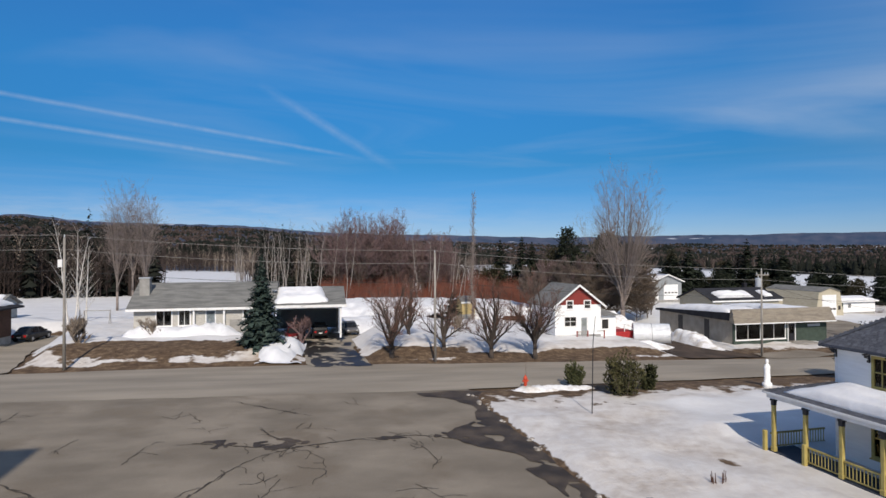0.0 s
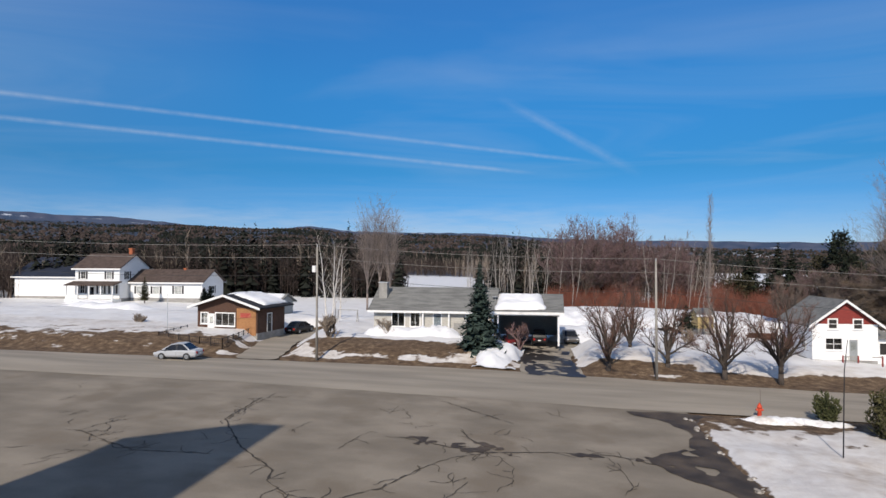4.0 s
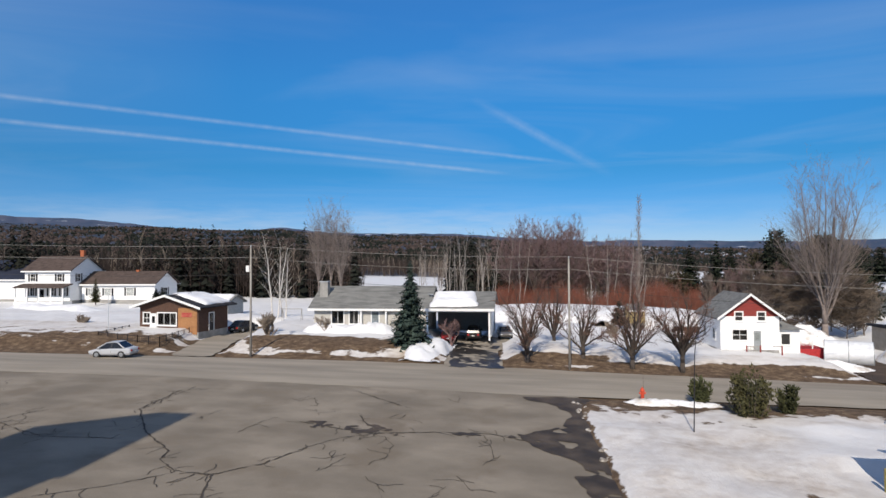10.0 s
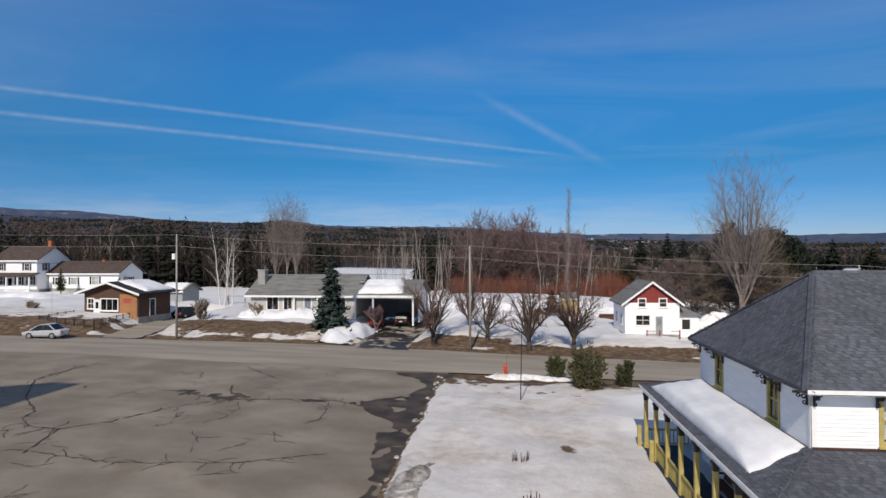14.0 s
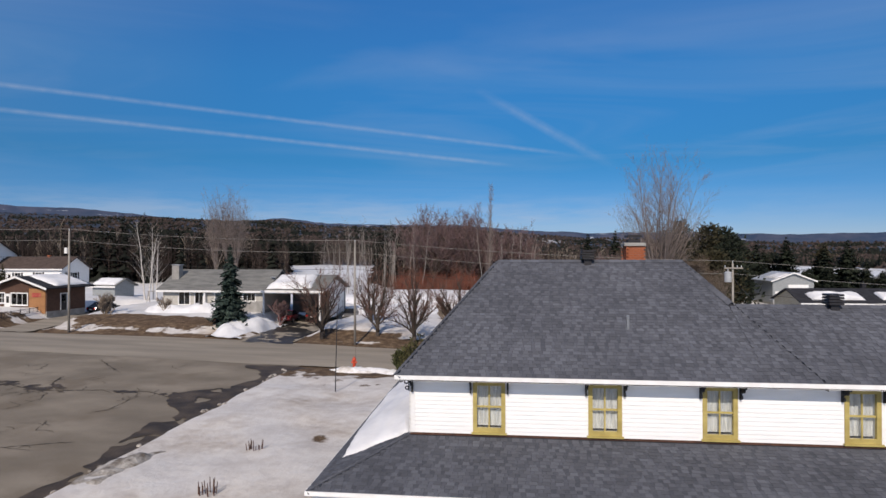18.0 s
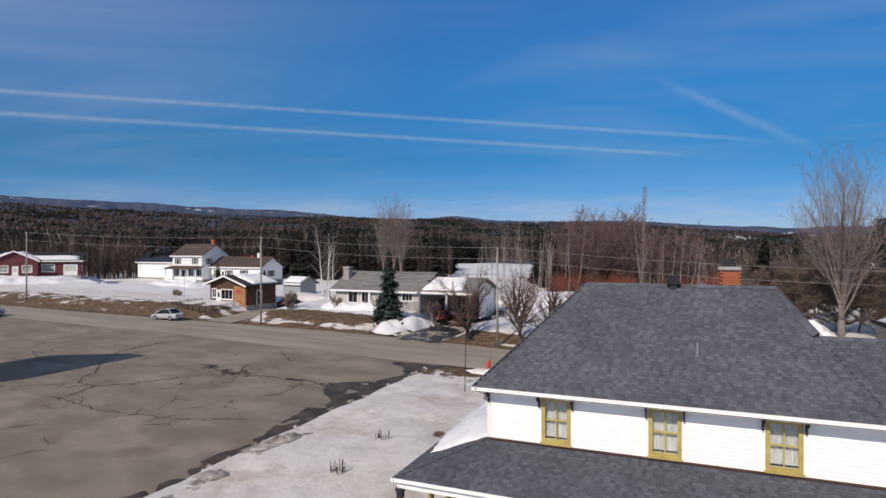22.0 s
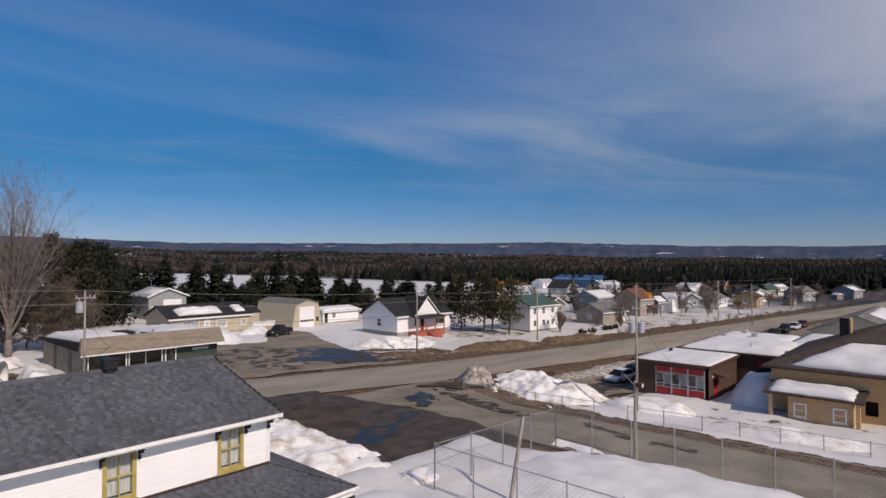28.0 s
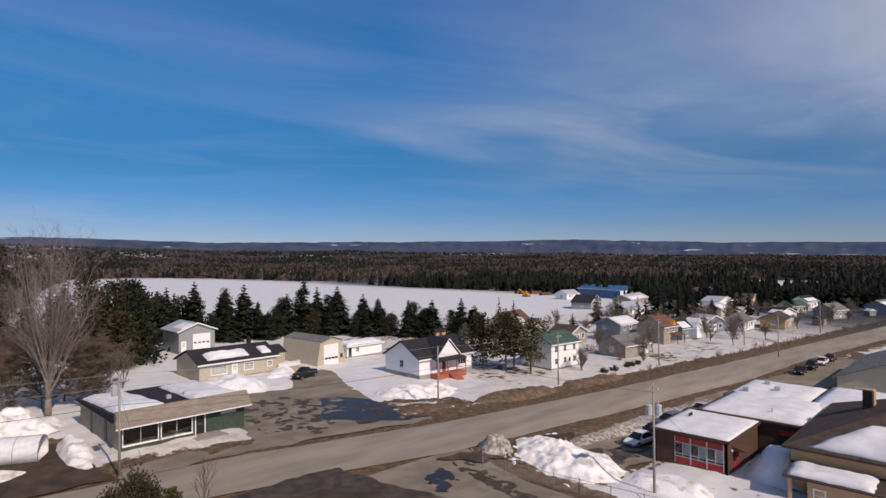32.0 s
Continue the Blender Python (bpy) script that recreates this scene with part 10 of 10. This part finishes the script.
for k in range(9):
    rnd = random.Random(820 + k)
    x, y = rnd.uniform(290, 345), rnd.uniform(120, 205)
    if 286 < x < 324 and 116 < y < 174:
        x += 40
    solo("timber_pile", Geo().hull([(-4, -1.5, 0), (4, -1.5, 0), (4, 1.5, 0), (-4, 1.5, 0)], [(-3.6, -0.8, 1.8), (3.6, -0.8, 1.8), (3.6, 0.8, 1.8), (-3.6, 0.8, 1.8)]), M["wood_dark"], "stacked brown timber in the yard", "timber pile", pose(x, y, land(x, y), 0, 0, rnd.uniform(-30, 30)), group="timber piles")

# trees among the houses
for k, (x, y, h, w) in enumerate(((66, 136, 14, 3.0), (69, 131, 13, 2.9), (64, 142, 12, 2.8), (74, 124, 14.5, 3.2), (79, 124, 12, 2.7), (84, 126, 9, 2.2), (91, 123, 12.5, 2.8), (95, 121, 13.5, 2.9), (100, 122, 12, 2.6), (104, 118, 14, 3.0), (109, 106, 12.5, 2.8), (107, 110, 10, 2.4), (112, 97, 10, 2.5), (116, 92, 11.5, 2.6), (121, 86, 9, 2.3), (87, 121, 8, 2.0), (124, 84, 9.5, 2.3), (61, 128, 11, 2.6), (57, 132, 12, 2.8), (72, 118, 8, 2.2), (82, 117, 9, 2.2), (98, 113, 8, 2.1), (104, 105, 7, 2.0), (118, 98, 8, 2.1))):
    conifer("tall dark spruce at the edge of the field", x, y, h * (0.85 + 0.45 * ((k * 7) % 10) / 10), w * (1.3 + 0.6 * ((k * 3) % 7) / 7), 600 + k, tiers=20, group="field-edge spruces", dense=1.25, fluff=1.35)
    rnd = random.Random(1600 + k)
    for j in range(2 if k % 4 else 1):
        pine("ragged dark pine at the edge of the field", x + rnd.uniform(-3.4, 3.4), y + rnd.uniform(0.5, 5.0), h * rnd.uniform(0.55, 0.95), w * rnd.uniform(0.8, 1.15), 1620 + 3 * k + j, "needle" if (k + j) % 3 else "needle_dull", "field-edge pines", bare=0.04)
for k, (x, y, h, w) in enumerate(((41.5, 104, 15, 4.0), (44.5, 97, 13, 3.8), (47.5, 110, 15, 4.2), (36, 112, 16, 4.2), (31, 118, 14, 4.0), (43, 122, 17, 4.2), (26, 112, 15, 4.2), (20, 110, 14, 4.0), (52, 124, 14, 3.8), (40, 93, 10, 3.4))):
    if x < 40:
        conifer("tall dark spruce behind the red-gabled house", x, y, h, w * 0.82, 645 + k, tiers=24, group="spruces behind the red-gabled house", dense=1.3, fluff=1.3)
    else:
        pine("broad dark pine behind the shop", x, y, h * 1.08, w * 1.05, 640 + k, "needle" if k % 3 else "needle_dull", "pines behind the shop", bare=0.06, clumps=46)
    rnd = random.Random(1700 + k)
    pine("younger brownish pine behind the shop", x + rnd.uniform(-4.5, 4.5), y + rnd.uniform(-4, 6), h * rnd.uniform(0.55, 0.85), w * 0.85, 1720 + k, "needle_dull" if k % 2 else "needle", "pines behind the shop", bare=0.05)
for k, (x, y, h, w) in enumerate(((90.4, 47.2, 10.0, 3.2), (91.6, 42.6, 9.2, 2.6), (88.6, 51.0, 9.5, 3.2), (94.6, 48.6, 9.0, 2.8))):
    pine("rust-tinged ragged pine beside the road", x, y, h * 1.15, w * 1.0, 660 + k, "needle_brown" if k == 1 else "needle_dull", "roadside pines", bare=0.24, clumps=30)
for k, (x, y, h, w) in enumerate(((205, 62, 12, 3.2), (212, 72, 13, 3.4), (222, 76, 14, 3.4), (230, 82, 15, 3.6), (240, 84, 14, 3.4), (178, 78, 11, 3.2), (196, 58, 9, 2.8), (246, 74, 13, 3.2), (258, 84, 14, 3.4), (132, 82, 11, 2.2), (136, 80, 10, 2.2), (150, 70, 6, 2))):
    conifer("dark conifer among the village houses", x, y, h, w, 680 + k, tiers=14, group="village conifers", dense=0.8)
for k, (x, y, h) in enumerate(((100, 58, 7), (106, 62, 6.5), (114, 70, 8), (122, 66, 6), (100, 66, 7), (132, 48, 5), (168, 33, 7), (173, 34, 6), (160, 36, 5), (118, 34, 3), (31, 71, 9), (27, 74, 8), (35, 76, 8), (14, 62, 8), (128, 64, 7), (138, 60, 7), (148, 74, 8), (163, 60, 7), (182, 52, 7), (192, 48, 8), (214, 50, 8), (176, 66, 8), (100.5, 37.5, 5.0), (101.6, 38.4, 4.4))):
    bare_tree("leafless tree in a village yard", x, y, h, 720 + k, twig="twig" if k % 2 else "twig_pale", group="village trees", name="bare_tree", r0=0.12, spread=0.55, levels=5, forks=(3, 3), upright=0.4, first=0.3, twig_n=2, bole=0.35, shrink=0.7)

for k, (x, y, h, w) in enumerate(((225.6, 67.1, 10.5, 3.6), (214.5, 54.8, 8, 2.6), (249.2, 47.5, 12, 3.6), (271.5, 55.5, 11, 3.4), (264.4, 43.0, 9, 3.0))):
    conifer("broad dark spruce standing among the village houses", x, y, h, w, 900 + k, tiers=22, group="village conifers", dense=1.3, fluff=1.3)


# ---- far woods ----
def far_conifer(g, x, y, z, h, w, rnd, tiers=4):
    k = 7
    lean = rnd.uniform(-0.03, 0.03) * h
    full = rnd.uniform(0.75, 1.1)
    for t in range(tiers):
        f0, f1 = 0.06 + 0.88 * t / tiers, min(1.0, 0.06 + 0.88 * (t + 1.75) / tiers)
        r = full * (1.0 - 0.80 * t / tiers)
        base, turn = len(g.v), rnd.uniform(0, 1)
        for i in range(k):
            a = 2 * math.pi * (i + turn) / k
            rr = w * r * rnd.uniform(0.45, 1.2)
            g.v.append((x + lean * f0 + rr * math.cos(a), y + rr * math.sin(a), z + h * (f0 + rnd.uniform(-0.07, 0.05))))
        g.v.append((x + lean * f1, y, z + h * f1))
        for i in range(k):
            g.f.append((base + i, base + (i + 1) % k, base + k))


def wood_conifer(g, x, y, z, h, w, rnd):
    """A conifer at the wood's edge: drooping sprays round a stem."""
    lean = rnd.uniform(-0.02, 0.02) * h
    fat = rnd.uniform(0.8, 1.25)
    for i in range(64):
        f = 0.08 + 0.92 * (i / 64) ** 1.15
        a = 2.4 * i + rnd.uniform(-0.5, 0.5)
        rr = w * fat * ((1 - f) ** 0.8 + 0.05) * rnd.uniform(0.5, 1.15)
        c, s = math.cos(a), math.sin(a)
        q, half = len(g.v), 0.34 * rr + 0.12
        zz = z + h * f
        d = rr * rnd.uniform(0.25, 0.7)
        g.v.extend([(x + lean * f, y, zz + 0.12 * rr), (x + c * rr * 0.7 - s * half, y + s * rr * 0.7 + c * half, zz - d * 0.8), (x + c * rr, y + s * rr, zz - d), (x + c * rr * 0.7 + s * half, y + s * rr * 0.7 - c * half, zz - d * 0.8)])
        g.f.append((q, q + 1, q + 2, q + 3))


def far_bare(g, x, y, z, h, rnd, n=20):
    """A leafless tree far off: a stem, limbs and a haze of twigs."""
    def spike(px, py, pz, qx, qy, qz, w):
        a = rnd.uniform(0, 3.14)
        q = len(g.v)
        g.v.extend([(px - w * math.cos(a), py - w * math.sin(a), pz), (px + w * math.cos(a), py + w * math.sin(a), pz), (qx, qy, qz)])
        g.f.append((q, q + 1, q + 2))
    spike(x, y, z, x + rnd.uniform(-0.4, 0.4), y, z + h, 0.13)
    for i in range(n):
        a, t = rnd.uniform(0, 6.28), rnd.uniform(0.2, 0.85)
        s = rnd.uniform(0.10, 0.20) * h * (1.15 - 0.6 * t)
        spike(x, y, z + h * t, x + s * math.cos(a), y + s * math.sin(a), z + h * min(1.02, t + rnd.uniform(0.12, 0.28)), 0.055)


rnd = random.Random(77)
woods = {"conifer": Geo(), "bare": Geo(), "birch": Geo()}


def open_land(x, y):
    a, r = math.degrees(math.atan2(x, y + 15)), math.hypot(x, y + 15)
    if -20.5 + 1.5 * fnoise(x, y, 30, 41) < a < -10.5 + 2 * fnoise(x, y, 30, 42) and 125 < r < 300 + 25 * fnoise(x, y, 40, 43):
        return True
    return woodland(x, y) < 0.5 if a > 13 and y > 40 and r > 170 else False


count = 0
for k in range(120000):
    a = rnd.uniform(-75, 105) if k % 5 < 3 else rnd.uniform(-75, -4)
    lim = lerp_table(((-75, 165), (-50, 165), (-40, 150), (-25, 140), (-10, 138), (5, 138), (11, 140), *FIELD_EDGE[1:]), a)
    r = lim + (650 * rnd.random() ** 1.6 if a < -8 else 950 * rnd.random() ** 2.3) if rnd.random() < 0.9 else rnd.uniform(185, 400)
    x, y = r * math.sin(radians(a)), r * math.cos(radians(a)) - 15
    sparse = 64 < a < 82 and 185 < r < lim and rnd.random() < 0.30 and all(math.hypot(x - q[1] - 6, y - q[2] - 4) > 13 for q in spots)
    if (not sparse and (r < lim or open_land(x, y))) or y < -60:
        continue
    if a > 60 and abs(y - lerp_table(ROAD_FAR, x)) < 22:
        continue
    if r > 420 and rnd.random() > 0.75:
        continue
    z = land(x, y) - 0.4
    mixv = fnoise(x, y, 70, 5) + 0.35 * fnoise(x, y, 24, 6)
    con = mixv > (0.14 if a < -18 else 0.22 if a < 13 else 0.12 if a < 44 and r > lim + 60 else -0.15 if a < 44 else -0.55)
    tallness = rnd.uniform(0.5, 0.95) + 0.4 * rnd.random() ** 3
    if r < lim + (70 if a < -18 else 16) and a < 20 and rnd.random() < (0.86 if a < -18 else 0.75):
        con = False
    if con:
        (wood_conifer if r < 330 else far_conifer)(woods["conifer"], x, y, z, (14.5 if a < -8 else 12.5 if a < 13 else 10.5) * tallness, 3.1 * tallness ** 0.6, rnd)
    elif rnd.random() < (0.93 if a < -12 else 0.8):
        far_bare(woods["bare"], x, y, z, 11.0 * tallness, rnd)
    else:
        far_bare(woods["birch"], x, y, z, 12.0 * tallness, rnd)
    count += 1
    if count > 24000:
        break
# wooded land rolling away to the hills
for k in range(30000):
    a, r = rnd.uniform(-62, 104), 620 + 2300 * rnd.random() ** 1.5
    x, y = r * math.sin(radians(a)), r * math.cos(radians(a)) - 15
    if y < -60 or woodland(x, y) < 0.6:
        continue
    dark = fnoise(x, y, 150, 31) + 0.5 * fnoise(x, y, 50, 32) > 0.0
    far_conifer(woods["conifer" if dark else "bare"], x, y, land(x, y) - 1.5, rnd.uniform(6.0, 11.0), rnd.uniform(5.0, 13.0), rnd, tiers=2)
for nm, mm, lb in (("conifer", "needle_far", "dark conifer woods beyond the houses"), ("bare", "twig_far", "grey-brown leafless woods beyond the houses"), ("birch", "twig_pale", "pale leafless birches in the woods")):
    solo("forest", woods[nm], M[mm], lb, "forest", kind="stuff")
# rust-red dogwood scrub behind the maples
scrub = Geo()
for k in range(1900):
    x, y = rnd.uniform(-19, 25), rnd.uniform(97, 108)
    z = land(x, y)
    tall = (5.2 + 2.8 * fnoise(x, y, 5, 61) + 1.6 * fnoise(x, y, 2.2, 62)) * rnd.uniform(0.75, 1.12)
    if -3 < x < 2:
        tall *= 0.7
    for j in range(24):
        a, h = rnd.uniform(0, 6.28), max(1.6, tall) * rnd.uniform(0.5, 1.08)
        s = rnd.uniform(0.05, 0.40) * h
        scrub.blade((x + rnd.uniform(-0.3, 0.3), y, z), (x + math.cos(a) * s, y + math.sin(a) * s, z + h), 0.045, (-math.sin(a), math.cos(a), 0))
solo("scrub", scrub, M["twig_red"], "rust-red leafless scrub behind the gardens", "scrub", kind="stuff")

# more life in the village: hedges, young conifers and yard clutter
for k in range(46):
    rnd = random.Random(2000 + k)
    x = rnd.uniform(92, 260)
    y = lerp_table(ROAD_FAR, x) + rnd.uniform(2.0, 5.5)
    whip_bush("low leafless roadside shrub in dead grass", x, y, rnd.uniform(0.7, 1.6), rnd.uniform(1.0, 2.2), 2100 + k, n=26, twig="twig" if k % 2 else "twig_ash")
for k in range(84):
    rnd = random.Random(2300 + k)
    x = rnd.uniform(100, 290)
    y = lerp_table(ROAD_FAR, x) + rnd.uniform(9, 62)
    if any(math.hypot(x - q[1] - 5, y - q[2] - 4) < 10 for q in spots) or math.hypot(x - 100, y - 45) < 12 or math.hypot(x - 147, y - 48) < 18:
        continue
    bare_tree("leafless yard tree among the village houses", x, y, rnd.uniform(4.5, 8.5), 2400 + k, twig=("twig", "twig_ash", "twig_plum")[k % 3], group="village trees", name="bare_tree", r0=0.11, spread=0.5, levels=5, forks=(3, 3), upright=0.4, first=0.3, twig_n=2, bole=0.35, shrink=0.7, fat=1.5)

# sheds, wood piles and scrub in the yards
for k in range(64):
    rnd = random.Random(2600 + k)
    x = rnd.uniform(112, 330)
    y = lerp_table(ROAD_FAR, x) + rnd.uniform(8, 66)
    if any(math.hypot(x - q[1] - 5, y - q[2] - 4) < 11 for q in spots) or math.hypot(x - 147, y - 48) < 18 or (284 < x < 326 and y > 112):
        continue
    if k % 4 == 0:
        w, d, h = rnd.uniform(2.4, 4.2), rnd.uniform(2.2, 3.4), rnd.uniform(1.9, 2.5)
        t = thing("garden_shed", "small weathered garden shed with a pitched roof", "shed", pose(x, y, land(x, y), 0, 0, rnd.uniform(-20, 70)), "garden sheds")
        part("wall", Geo().hull([(0, 0, -0.3), (w, 0, -0.3), (w, d, -0.3), (0, d, -0.3)], [(0, 0, h), (w, 0, h), (w, d, h), (0, d, h)]), M[("wood_grey", "tan", "stucco", "dark_red")[k // 4 % 4]], t)
        part("roof", Geo().hull([(-0.2, -0.25, h), (w + 0.2, -0.25, h), (w + 0.2, d + 0.25, h), (-0.2, d + 0.25, h)], [(-0.2, d / 2 - 0.05, h + 0.8), (w + 0.2, d / 2 - 0.05, h + 0.8), (w + 0.2, d / 2 + 0.05, h + 0.8), (-0.2, d / 2 + 0.05, h + 0.8)]), M[("shingle_brown", "shingle_black", "snow", "shingle_grey")[k // 4 % 4]], t)
        part("door", Geo().box(w * 0.3, -0.06, -0.1, w * 0.3 + 0.9, -0.005, 1.8), M["wood_dark"], t)
    else:
        whip_bush("tangled leafless brown scrub in a yard", x, y, rnd.uniform(1.6, 3.6), rnd.uniform(2.4, 5.0), 2700 + k, n=60, twig=("twig", "twig_plum", "twig_ash")[k % 3])

# the corner behind the white house
clump_shrub("large dark bushy cedar at the snowy corner", 19.4, 24.3, 4.5, 3.7, 841, stems=110, thick=1.7, needles="needle_dull", name="cedar_shrub")
clump_shrub("small bushy cedar beside the large one", 22.9, 26.4, 1.9, 1.4, 842, stems=26, needles="needle_brown", name="cedar_shrub")
bare_tree("thin leafless sapling at the corner", 23.6, 22.6, 5.6, 843, twig="twig_ash", name="sapling", r0=0.05, spread=0.4, levels=3, forks=(4, 5), upright=0.5, first=0.4, twig_n=1, bole=0.6)
bare_tree("big broad leafless tree behind the ranch house", -176, 112, 17, 844, twig="twig_ash", name="bare_tree", r0=0.3, spread=0.55, levels=6, forks=(3, 4), upright=0.4, first=0.2, twig_n=2, bole=0.4, fat=2.0)
